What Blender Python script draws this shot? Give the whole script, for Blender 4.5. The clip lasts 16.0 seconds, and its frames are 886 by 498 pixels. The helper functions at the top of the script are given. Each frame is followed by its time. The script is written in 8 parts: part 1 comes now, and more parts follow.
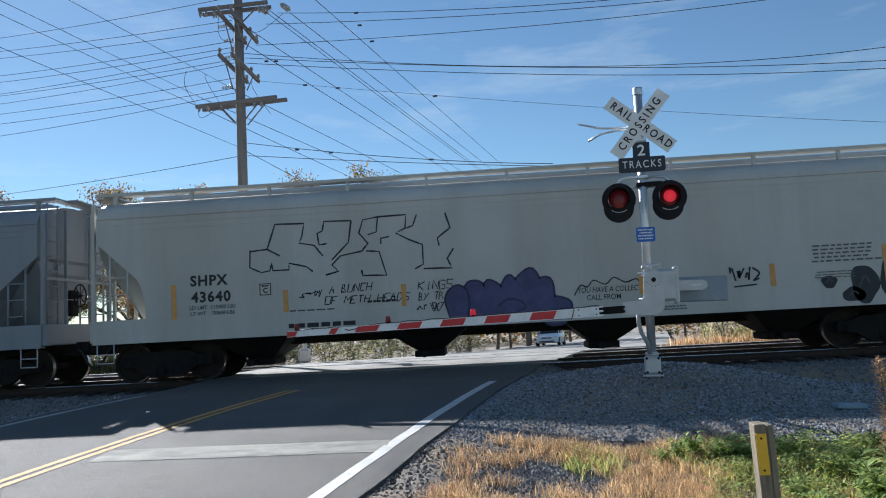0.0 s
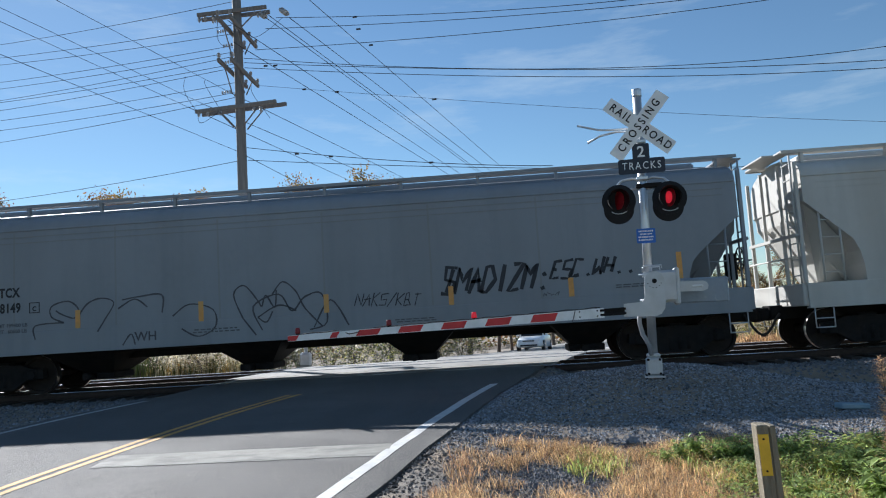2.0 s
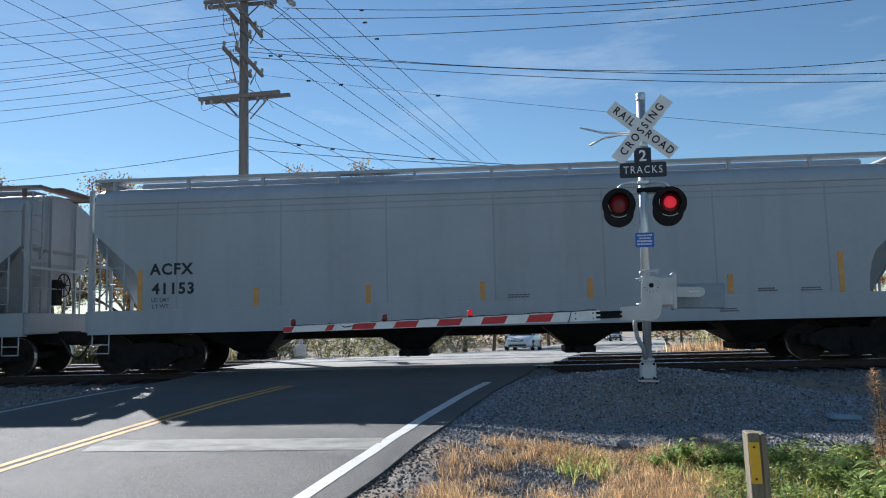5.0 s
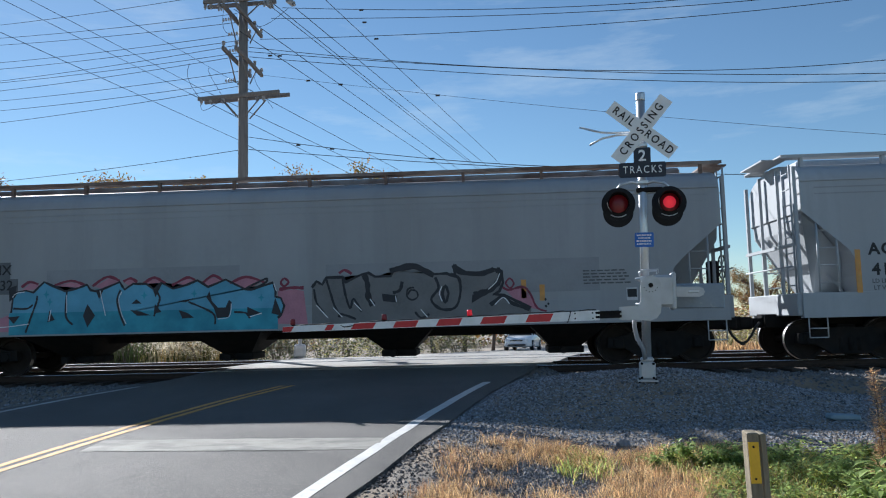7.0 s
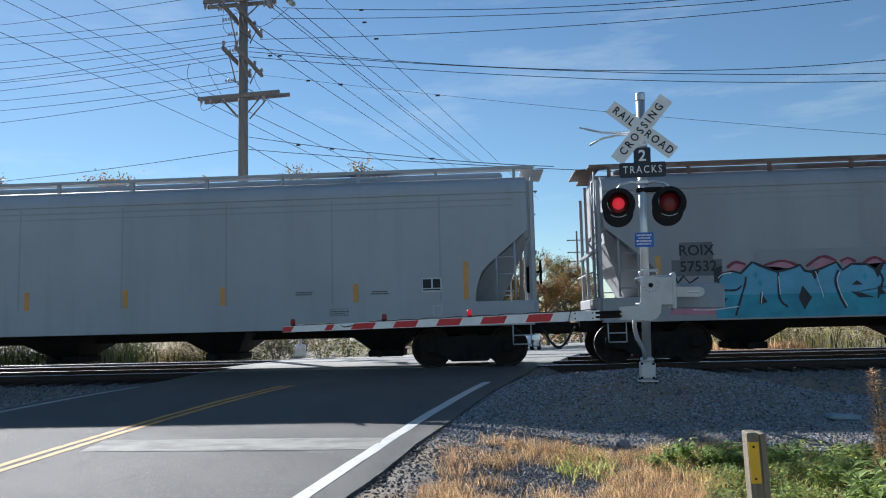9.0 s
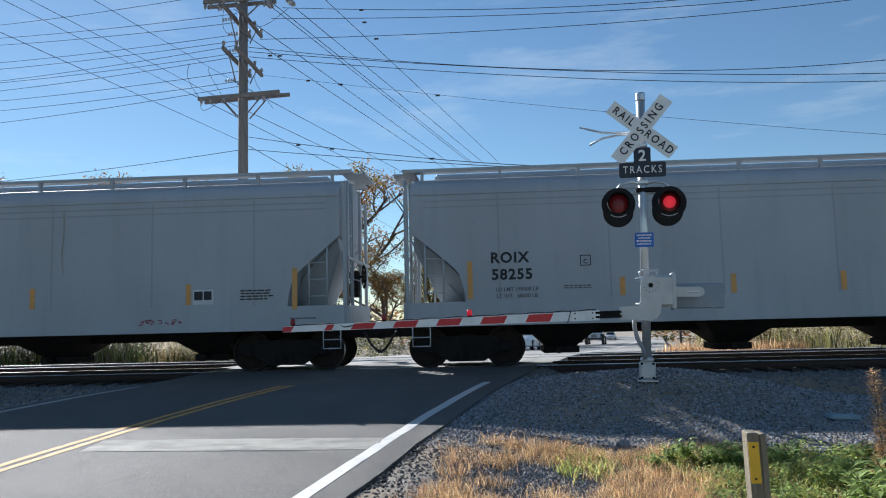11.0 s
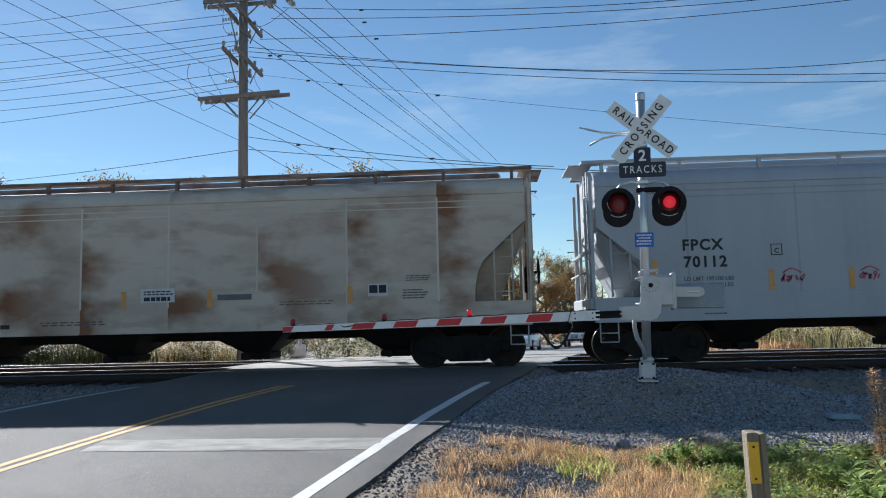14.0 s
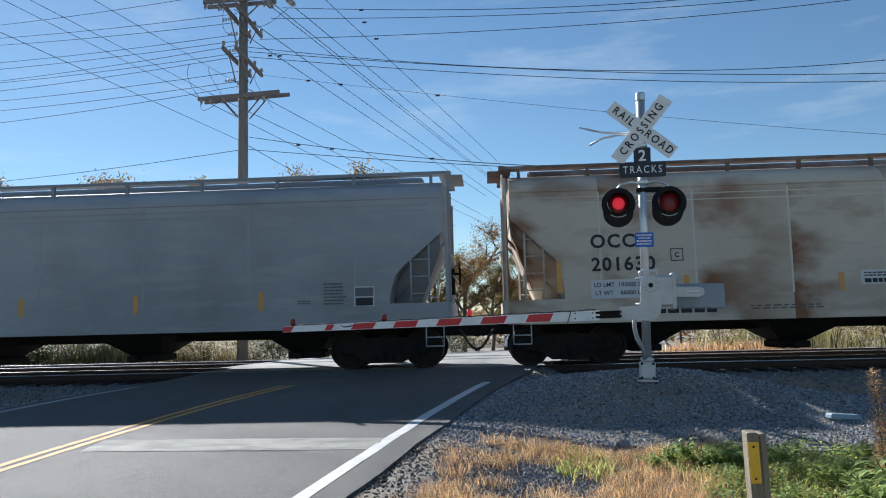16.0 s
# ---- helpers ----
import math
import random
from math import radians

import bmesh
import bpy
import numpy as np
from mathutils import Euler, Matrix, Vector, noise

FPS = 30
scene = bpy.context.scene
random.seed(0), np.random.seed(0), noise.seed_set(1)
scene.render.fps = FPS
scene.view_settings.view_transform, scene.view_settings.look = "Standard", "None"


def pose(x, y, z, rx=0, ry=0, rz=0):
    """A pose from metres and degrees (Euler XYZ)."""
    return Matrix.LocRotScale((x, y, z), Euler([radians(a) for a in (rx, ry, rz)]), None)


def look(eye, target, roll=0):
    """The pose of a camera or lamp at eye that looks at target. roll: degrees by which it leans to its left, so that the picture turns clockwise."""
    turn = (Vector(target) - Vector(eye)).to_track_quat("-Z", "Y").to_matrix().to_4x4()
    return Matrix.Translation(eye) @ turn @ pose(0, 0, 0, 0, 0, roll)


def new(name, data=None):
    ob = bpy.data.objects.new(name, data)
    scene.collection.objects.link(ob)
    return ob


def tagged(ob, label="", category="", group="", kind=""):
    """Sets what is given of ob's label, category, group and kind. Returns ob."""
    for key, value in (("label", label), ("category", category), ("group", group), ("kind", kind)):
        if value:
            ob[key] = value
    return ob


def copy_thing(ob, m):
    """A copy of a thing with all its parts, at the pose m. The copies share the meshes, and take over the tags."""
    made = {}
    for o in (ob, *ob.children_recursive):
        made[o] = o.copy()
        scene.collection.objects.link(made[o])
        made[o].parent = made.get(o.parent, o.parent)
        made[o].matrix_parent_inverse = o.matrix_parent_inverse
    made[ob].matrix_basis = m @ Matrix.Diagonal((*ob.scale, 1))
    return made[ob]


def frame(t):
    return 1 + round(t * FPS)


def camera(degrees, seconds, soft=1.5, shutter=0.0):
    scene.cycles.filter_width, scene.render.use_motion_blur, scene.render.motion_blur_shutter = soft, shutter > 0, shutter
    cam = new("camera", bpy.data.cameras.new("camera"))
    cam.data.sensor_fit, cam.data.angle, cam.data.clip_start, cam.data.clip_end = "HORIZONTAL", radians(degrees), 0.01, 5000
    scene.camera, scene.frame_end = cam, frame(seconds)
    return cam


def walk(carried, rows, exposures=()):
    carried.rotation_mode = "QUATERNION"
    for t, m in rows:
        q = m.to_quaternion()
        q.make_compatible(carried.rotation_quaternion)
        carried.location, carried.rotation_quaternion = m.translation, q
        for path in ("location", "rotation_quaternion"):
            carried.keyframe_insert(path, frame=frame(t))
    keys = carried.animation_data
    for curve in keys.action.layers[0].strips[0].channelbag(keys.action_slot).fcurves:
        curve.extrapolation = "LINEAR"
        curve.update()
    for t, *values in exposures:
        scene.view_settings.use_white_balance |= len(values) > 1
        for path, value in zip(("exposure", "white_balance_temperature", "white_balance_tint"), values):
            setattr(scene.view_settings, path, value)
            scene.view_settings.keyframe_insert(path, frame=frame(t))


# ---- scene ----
cam = camera(62.0, 16.0, soft=1.1)
EYE = (0.0, 0.0, 1.1)


def aim(yaw, pitch, roll):
    """Camera pose: degrees turned left of +Y, raised, and leaned to its right."""
    return Matrix.Translation(EYE) @ pose(0, 0, 0, 90 + pitch, 0, yaw) @ pose(0, 0, 0, 0, 0, -roll)


walk(cam, [
    (0.0, aim(3.38, 5.54, 3.04)), (0.5, aim(3.37, 5.52, 3.04)), (1.0, aim(3.35, 5.56, 3.19)),
    (1.5, aim(3.37, 5.63, 3.37)), (2.0, aim(3.40, 5.77, 3.49)), (2.5, aim(3.45, 5.87, 3.27)),
    (3.0, aim(3.57, 5.88, 2.68)), (3.5, aim(3.60, 5.83, 2.09)), (4.0, aim(3.53, 5.70, 1.56)),
    (4.6, aim(3.36, 5.56, 1.41)), (5.4, aim(3.25, 5.50, 1.40)), (6.5, aim(3.25, 5.50, 1.40)),
    (16.0, aim(3.25, 5.50, 1.40))],
     exposures=[(0.0, 0.90, 5800, 9), (16.0, 0.90, 5800, 9)])

# ---- light ----
SUN_AZ, SUN_EL = 36.0, 29.5        # degrees left of +Y, and above the horizon
world = bpy.data.worlds.new("sky")
scene.world = world
world.use_nodes = True
wn, wl = world.node_tree.nodes, world.node_tree.links
sky = wn.new("ShaderNodeTexSky")
sky.sky_type = 'NISHITA'
sky.sun_disc = False
sky.sun_elevation = radians(SUN_EL)
sky.sun_rotation = radians(-SUN_AZ)
sky.air_density, sky.dust_density, sky.ozone_density = 1.0, 0.04, 4.6
# thin high cloud
ctc, cmap, cno, crp = wn.new("ShaderNodeTexCoord"), wn.new("ShaderNodeMapping"), wn.new("ShaderNodeTexNoise"), wn.new("ShaderNodeMapRange")
cmap.inputs["Scale"].default_value = (2.2, 2.2, 11.0)
cmap.inputs["Rotation"].default_value = (0.05, 0.06, 0.3)
cno.inputs["Scale"].default_value, cno.inputs["Detail"].default_value, cno.inputs["Roughness"].default_value = 1.7, 9, 0.62
crp.inputs[1].default_value, crp.inputs[2].default_value, crp.inputs[4].default_value = 0.54, 0.82, 0.34
cmix = wn.new("ShaderNodeMix")
cmix.data_type = 'RGBA'
wl.new(ctc.outputs["Generated"], cmap.inputs[0])
wl.new(cmap.outputs[0], cno.inputs["Vector"])
wl.new(cno.outputs["Fac"], crp.inputs[0])
wl.new(crp.outputs[0], cmix.inputs[0])
wl.new(sky.outputs[0], cmix.inputs[6])
cmix.inputs[7].default_value = (7.5, 8.2, 9.0, 1)
# late autumn air, a little less violet than the clear-sky model
warm = wn.new("ShaderNodeMix")
warm.data_type, warm.blend_type = 'RGBA', 'MULTIPLY'
warm.inputs[0].default_value = 1.0
warm.inputs[7].default_value = (1.035, 1.0, 0.875, 1)
wl.new(cmix.outputs[2], warm.inputs[6])
wl.new(warm.outputs[2], wn["Background"].inputs[0])
wn["Background"].inputs[1].default_value = 0.060
sun = new("sun", bpy.data.lights.new("sun", 'SUN'))
sun.data.energy, sun.data.angle, sun.data.color = 5.0, radians(0.53), (1.0, 0.935, 0.855)
sa, se = radians(SUN_AZ), radians(SUN_EL)
SUN_DIR = Vector((-math.sin(sa) * math.cos(se), math.cos(sa) * math.cos(se), math.sin(se)))
sun.matrix_basis = look(SUN_DIR * 60, (0, 0, 0))

# ---- materials ----


def material(name, colour, rough=0.7, metal=0.0, vary=0.15, scale=3.0, bump=0.0, bump_scale=40.0, tint=None, tint_scale=1.0,
             tint_amount=0.0, stretch=(1, 1, 1), tint_stretch=(1, 1, 1), emit=0.0, island=0.0, coat=0.0, edges=(0.45, 0.65), obj_random=0.0, tint2=None, tint2_scale=2.0, tint2_amount=0.0, tint2_stretch=(1, 1, 1), spec=0.5, panel=None):
    m = bpy.data.materials.new(name)
    m.use_nodes = True
    n, l = m.node_tree.nodes, m.node_tree.links
    b = n["Principled BSDF"]
    b.inputs["Roughness"].default_value, b.inputs["Metallic"].default_value = rough, metal
    b.inputs["Coat Weight"].default_value = coat
    b.inputs["Specular IOR Level"].default_value = spec
    tc = n.new("ShaderNodeTexCoord")

    def noise_at(sc, st, detail=6):
        mp = n.new("ShaderNodeMapping")
        mp.inputs["Scale"].default_value = st
        l.new(tc.outputs["Object"], mp.inputs[0])
        t = n.new("ShaderNodeTexNoise")
        t.inputs["Scale"].default_value, t.inputs["Detail"].default_value = sc, detail
        l.new(mp.outputs[0], t.inputs["Vector"])
        return t.outputs["Fac"]

    def mix(fac, a, c, mode='MIX'):
        x = n.new("ShaderNodeMix")
        x.data_type, x.blend_type = 'RGBA', mode
        for sock, v in ((x.inputs[0], fac), (x.inputs[6], a), (x.inputs[7], c)):
            if hasattr(v, "is_output"):
                l.new(v, sock)
            elif isinstance(v, tuple):
                sock.default_value = (*v, 1)
            else:
                sock.default_value = v
        return x.outputs[2]

    def ramp(v, lo, hi):
        r = n.new("ShaderNodeMapRange")
        r.inputs[1].default_value, r.inputs[2].default_value = lo, hi
        l.new(v, r.inputs[0])
        return r.outputs[0]
    dark = tuple(c * (1 - vary) for c in colour)
    light = tuple(min(1, c * (1 + vary)) for c in colour)
    col = mix(ramp(noise_at(scale, stretch), 0.3, 0.7), dark, light)
    fine = ramp(noise_at(scale * 9, stretch, 3), 0.3, 0.7)
    col = mix(fine, col, mix(0.5, col, light), 'MIX') if vary else col
    if tint:
        f = n.new("ShaderNodeMath")
        f.operation = 'MULTIPLY'
        l.new(ramp(noise_at(tint_scale, tint_stretch), *edges), f.inputs[0])
        f.inputs[1].default_value = tint_amount
        fac = f.outputs[0]
        if panel:
            # stains that begin at the seams, panel[1] apart, and fade along each panel
            sx = n.new("ShaderNodeSeparateXYZ")
            l.new(tc.outputs["Object"], sx.inputs[0])
            chain = sx.outputs[0]
            for op, v in (('SUBTRACT', panel[0]), ('DIVIDE', panel[1]), ('FRACT', 0.0)):
                q = n.new("ShaderNodeMath")
                q.operation = op
                l.new(chain, q.inputs[0])
                q.inputs[1].default_value = v
                chain = q.outputs[0]
            q = n.new("ShaderNodeMath")
            q.operation = 'MULTIPLY'
            l.new(ramp_out(n, l, chain, 1.15, 0.25), q.inputs[0])
            l.new(fac, q.inputs[1])
            q.use_clamp = True
            fac = q.outputs[0]
        col = mix(fac, col, tint)
    if tint2:
        f = n.new("ShaderNodeMath")
        f.operation = 'MULTIPLY'
        l.new(ramp(noise_at(tint2_scale, tint2_stretch, 8), 0.52, 0.66), f.inputs[0])
        f.inputs[1].default_value = tint2_amount
        col = mix(f.outputs[0], col, tint2)
    if island:
        g = n.new("ShaderNodeNewGeometry")
        hv = n.new("ShaderNodeHueSaturation")
        l.new(col, hv.inputs["Color"])
        l.new(ramp_out(n, l, g.outputs["Random Per Island"], 1 - island, 1 + island), hv.inputs["Value"])
        col = hv.outputs[0]
    if obj_random:
        g = n.new("ShaderNodeObjectInfo")
        hv = n.new("ShaderNodeHueSaturation")
        l.new(col, hv.inputs["Color"])
        l.new(ramp_out(n, l, g.outputs["Random"], 1 - obj_random, 1 + obj_random), hv.inputs["Value"])
        col = hv.outputs[0]
    l.new(col, b.inputs["Base Color"])
    if bump:
        bp = n.new("ShaderNodeBump")
        bp.inputs["Strength"].default_value, bp.inputs["Distance"].default_value = bump, 0.02
        l.new(noise_at(bump_scale, stretch, 4), bp.inputs["Height"])
        l.new(bp.outputs[0], b.inputs["Normal"])
    if emit:
        l.new(col, b.inputs["Emission Color"])
        b.inputs["Emission Strength"].default_value = emit
    return m


def ramp_out(n, l, v, lo, hi):
    r = n.new("ShaderNodeMapRange")
    r.inputs[3].default_value, r.inputs[4].default_value = lo, hi
    l.new(v, r.inputs[0])
    return r.outputs[0]


def leafy(name, colour, other, island=0.35, through_light=0.35, rough=0.6):
    """Foliage: diffuse leaves that let some light through."""
    m = material(name, colour, rough, vary=0.25, scale=1.5, tint=other, tint_scale=0.9, tint_amount=0.9, island=island)
    n, l = m.node_tree.nodes, m.node_tree.links
    b, out = n["Principled BSDF"], n["Material Output"]
    t, mx = n.new("ShaderNodeBsdfTranslucent"), n.new("ShaderNodeMixShader")
    l.new(b.inputs["Base Color"].links[0].from_socket, t.inputs[0])
    mx.inputs[0].default_value = through_light
    l.new(b.outputs[0], mx.inputs[1])
    l.new(t.outputs[0], mx.inputs[2])
    l.new(mx.outputs[0], out.inputs[0])
    return m


# asphalt's pale tint2 speckle: stone grain, strengthened to paint in low-sun glints
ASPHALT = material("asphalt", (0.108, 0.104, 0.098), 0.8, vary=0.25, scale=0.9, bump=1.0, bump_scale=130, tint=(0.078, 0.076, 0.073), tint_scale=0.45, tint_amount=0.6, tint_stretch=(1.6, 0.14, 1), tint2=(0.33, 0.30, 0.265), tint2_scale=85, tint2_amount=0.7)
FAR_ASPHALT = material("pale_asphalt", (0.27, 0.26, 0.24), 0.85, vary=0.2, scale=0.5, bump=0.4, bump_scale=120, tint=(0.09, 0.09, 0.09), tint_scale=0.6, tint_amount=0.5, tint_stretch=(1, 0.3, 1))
WHITE_PAINT = material("white_road_paint", (0.62, 0.61, 0.58), 0.7, vary=0.12, scale=6, bump=0.5, bump_scale=150, tint=(0.35, 0.35, 0.35), tint_scale=14, tint_amount=0.5, edges=(0.55, 0.75))
WORN_PAINT = material("worn_white_paint", (0.31, 0.298, 0.262), 0.8, vary=0.15, scale=5, bump=0.8, bump_scale=130, tint=(0.15, 0.145, 0.135), tint_scale=2.4, tint_amount=0.85, tint_stretch=(0.8, 2.2, 1), edges=(0.46, 0.72))
FADED_WHITE = material("faded_edge_line_paint", (0.50, 0.49, 0.46), 0.8, vary=0.15, scale=5, bump=0.5, bump_scale=150, tint=(0.3, 0.29, 0.28), tint_scale=3, tint_amount=0.5)
YELLOW_PAINT = material("yellow_road_paint", (0.66, 0.35, 0.09), 0.75, vary=0.15, scale=6, bump=0.5, bump_scale=150, tint=(0.2, 0.15, 0.08), tint_scale=9, tint_amount=0.6, edges=(0.5, 0.72))
DIRT = material("gravelly_soil", (0.20, 0.175, 0.145), 0.95, vary=0.35, scale=4, bump=1.0, bump_scale=60, tint=(0.36, 0.26, 0.16), tint_scale=0.8, tint_amount=0.6)
STONE = material("grey_gravel", (0.20, 0.207, 0.222), 0.9, vary=0.25, scale=30, island=0.75)
VERGE_STONE = material("brown_grey_grit", (0.185, 0.16, 0.14), 0.95, vary=0.25, scale=25, island=0.85)
BALLAST = material("dark_ballast", (0.15, 0.15, 0.155), 0.92, vary=0.25, scale=20, island=0.5)
RAIL_STEEL = material("rusty_rail_steel", (0.045, 0.03, 0.024), 0.7, 0.5, vary=0.3, scale=12)
RAIL_TOP = material("polished_rail_head", (0.75, 0.74, 0.72), 0.22, 1.0, vary=0.06, scale=5)
TIE_WOOD = material("creosoted_tie_wood", (0.05, 0.04, 0.033), 0.9, vary=0.35, scale=3, stretch=(4, 0.5, 4), bump=0.6)
GALV = material("galvanised_steel", (0.62, 0.64, 0.66), 0.42, 0.75, vary=0.12, scale=6, bump=0.1, tint=(0.42, 0.43, 0.45), tint_scale=3, tint_amount=0.5)
ALU_PAINT = material("aluminium_paint", (0.50, 0.51, 0.53), 0.5, 0.3, vary=0.08, scale=5, tint=(0.4, 0.4, 0.4), tint_scale=6, tint_amount=0.35)
SIGN_WHITE = material("white_sign_sheeting", (0.80, 0.81, 0.82), 0.5, vary=0.04, scale=6, tint=(0.6, 0.6, 0.58), tint_scale=5, tint_amount=0.25)
BLACK = material("black_paint", (0.009, 0.0095, 0.012), 0.85, vary=0.2, scale=8)
SIGN_DARK = material("dark_navy_sign_sheeting", (0.012, 0.016, 0.03), 0.45, vary=0.15, scale=6)
SIGN_BLUE = material("blue_sign_sheeting", (0.02, 0.12, 0.48), 0.45, vary=0.1, scale=6)
RED_TAPE = material("red_reflective_tape", (0.50, 0.025, 0.03), 0.45, vary=0.15, scale=9)
GATE_WHITE = material("white_gate_tape", (0.78, 0.79, 0.80), 0.5, vary=0.06, scale=7, tint=(0.55, 0.55, 0.53), tint_scale=5, tint_amount=0.3)
RUBBER = material("black_rubber", (0.015, 0.015, 0.016), 0.6, vary=0.2, scale=10)
UNDER = material("grimy_black_steel", (0.015, 0.0145, 0.015), 0.85, 0.0, vary=0.4, scale=4, tint=(0.028, 0.023, 0.020), tint_scale=3, tint_amount=0.6, spec=0.12)
WHEEL_STEEL = material("brown_wheel_steel", (0.024, 0.019, 0.017), 0.75, 0.0, vary=0.3, scale=6, spec=0.15)
TREAD = material("bright_wheel_tread", (0.55, 0.55, 0.55), 0.3, 1.0, vary=0.1)
POLE_WOOD = material("weathered_pole_wood", (0.175, 0.16, 0.15), 0.9, vary=0.3, scale=5, stretch=(5, 5, 0.3), bump=0.5, bump_scale=20)
POST_WOOD = material("grey_weathered_post_wood", (0.20, 0.17, 0.12), 0.9, vary=0.35, scale=8, stretch=(4, 4, 0.3), bump=0.8, bump_scale=25)
YELLOW_PLATE = material("yellow_marker_plate", (0.72, 0.42, 0.015), 0.5, vary=0.1, scale=10)
WIRE = material("dark_cable", (0.03, 0.03, 0.032), 0.6, vary=0.1)
PORCELAIN = material("grey_porcelain", (0.32, 0.32, 0.33), 0.35, vary=0.1)
REFLECTOR = material("faded_yellow_reflector", (0.62, 0.30, 0.075), 0.55, vary=0.15, scale=6, tint=(0.5, 0.32, 0.12), tint_scale=4, tint_amount=0.6)
DRY_GRASS = leafy("dry_tan_grass", (0.72, 0.52, 0.28), (0.52, 0.34, 0.17), 0.65, 0.5)
RUST_GRASS = leafy("reddish_dry_grass", (0.46, 0.27, 0.15), (0.36, 0.22, 0.13), 0.6, 0.5)
GREEN_GRASS = leafy("yellow_green_weeds", (0.44, 0.44, 0.11), (0.56, 0.49, 0.18), 0.55, 0.55)
BROAD_LEAF = leafy("bright_green_leaves", (0.31, 0.41, 0.13), (0.45, 0.52, 0.19), 0.65, 0.55, 0.36)
REED = leafy("pale_reed_stems", (0.50, 0.44, 0.28), (0.24, 0.25, 0.10), 0.4, 0.5)
PLUME = leafy("cream_seed_plumes", (0.78, 0.70, 0.56), (0.62, 0.52, 0.36), 0.3, 0.5)
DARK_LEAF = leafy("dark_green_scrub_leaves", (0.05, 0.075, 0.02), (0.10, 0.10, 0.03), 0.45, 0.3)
AUTUMN = leafy("russet_autumn_leaves", (0.26, 0.11, 0.045), (0.30, 0.19, 0.06), 0.45, 0.35)
OCHRE = leafy("ochre_autumn_leaves", (0.30, 0.20, 0.06), (0.16, 0.15, 0.04), 0.45, 0.35)
BARK = material("grey_bark", (0.11, 0.09, 0.075), 0.95, vary=0.3, scale=6, stretch=(3, 3, 0.5), bump=0.6)

# ---- mesh helpers ----


def part(name, bm, mat, parent=None, label="", smooth=False, loc=None):
    me = bpy.data.meshes.new(name)
    bm.to_mesh(me)
    bm.free()
    for m in (mat if isinstance(mat, (list, tuple)) else [mat]):
        me.materials.append(m)
    if smooth:
        for p in me.polygons:
            p.use_smooth = True
    ob = new(name, me)
    if parent:
        ob.parent = parent
    if loc is not None:
        ob.matrix_basis = loc
    if label:
        tagged(ob, label)
    return ob


def again(ob, parent=None, loc=None, name=None):
    """Another object on the same mesh."""
    o = new(name or ob.name.split(".")[0], ob.data)
    o.parent = parent or ob.parent
    if loc is not None:
        o.matrix_basis = loc
    return o


def empty(name, m=None):
    e = new(name)
    e.empty_display_size = 0.3
    if m is not None:
        e.matrix_basis = m
    return e


def box(bm, x0, x1, y0, y1, z0, z1, bevel=0.0, m=None, mi=0):
    b = bmesh.new() if bevel else bm
    v = [b.verts.new((x, y, z)) for x in (x0, x1) for y in (y0, y1) for z in (z0, z1)]
    fs = [b.faces.new([v[i] for i in q]) for q in ((0, 1, 3, 2), (4, 6, 7, 5), (0, 4, 5, 1), (2, 3, 7, 6), (0, 2, 6, 4), (1, 5, 7, 3))]
    for f in fs:
        f.material_index = mi
    if bevel:
        bmesh.ops.bevel(b, geom=b.edges[:], offset=bevel, segments=1, affect='EDGES')
        vs = merge(bm, b, mi)
    else:
        vs = v
    if m is not None:
        for p in vs:
            p.co = m @ p.co
    return vs


def merge(bm, b, mi=0):
    mp = {p: bm.verts.new(p.co) for p in b.verts}
    for f in b.faces:
        try:
            nf = bm.faces.new([mp[p] for p in f.verts])
            nf.material_index = mi
            nf.smooth = f.smooth
        except ValueError:
            pass
    b.free()
    return list(mp.values())


def tube(bm, pts, r, seg=8, cap=True, r2=None, mi=0):
    """A round bar along points, with radius r tapering to r2."""
    pts = [Vector(p) for p in pts]
    rings = []
    for i, p in enumerate(pts):
        d = (pts[min(i + 1, len(pts) - 1)] - pts[max(i - 1, 0)]).normalized()
        a = d.orthogonal().normalized() if i == 0 else (rings[-1][1] - d * rings[-1][1].dot(d)).normalized()
        c = d.cross(a)
        rr = r + ((r2 if r2 is not None else r) - r) * i / max(1, len(pts) - 1)
        ring = [bm.verts.new(p + (a * math.cos(2 * math.pi * k / seg) + c * math.sin(2 * math.pi * k / seg)) * rr) for k in range(seg)]
        rings.append((ring, a))
    for (r0, _), (r1, _) in zip(rings, rings[1:]):
        for k in range(seg):
            f = bm.faces.new((r0[k], r0[(k + 1) % seg], r1[(k + 1) % seg], r1[k]))
            f.smooth, f.material_index = seg > 5, mi
    if cap:
        for ring in (rings[0][0][::-1], rings[-1][0]):
            f = bm.faces.new(ring)
            f.material_index = mi


def disc(bm, c, axis, r, depth, seg=24, r2=None, mi=0):
    c, axis = Vector(c), Vector(axis).normalized()
    tube(bm, [c - axis * depth / 2, c + axis * depth / 2], r, seg, True, r2, mi)


def prism(bm, outline, y0, y1, mi=0):
    """An outline of (x, z) pairs pushed out from y0 to y1."""
    a = [bm.verts.new((x, y0, z)) for x, z in outline]
    b = [bm.verts.new((x, y1, z)) for x, z in outline]
    n = len(outline)
    fs = [bm.faces.new(a), bm.faces.new(b[::-1])]
    for i in range(n):
        fs.append(bm.faces.new((a[i], b[i], b[(i + 1) % n], a[(i + 1) % n])))
    for f in fs:
        f.material_index = mi
    bmesh.ops.recalc_face_normals(bm, faces=fs)
    return a + b


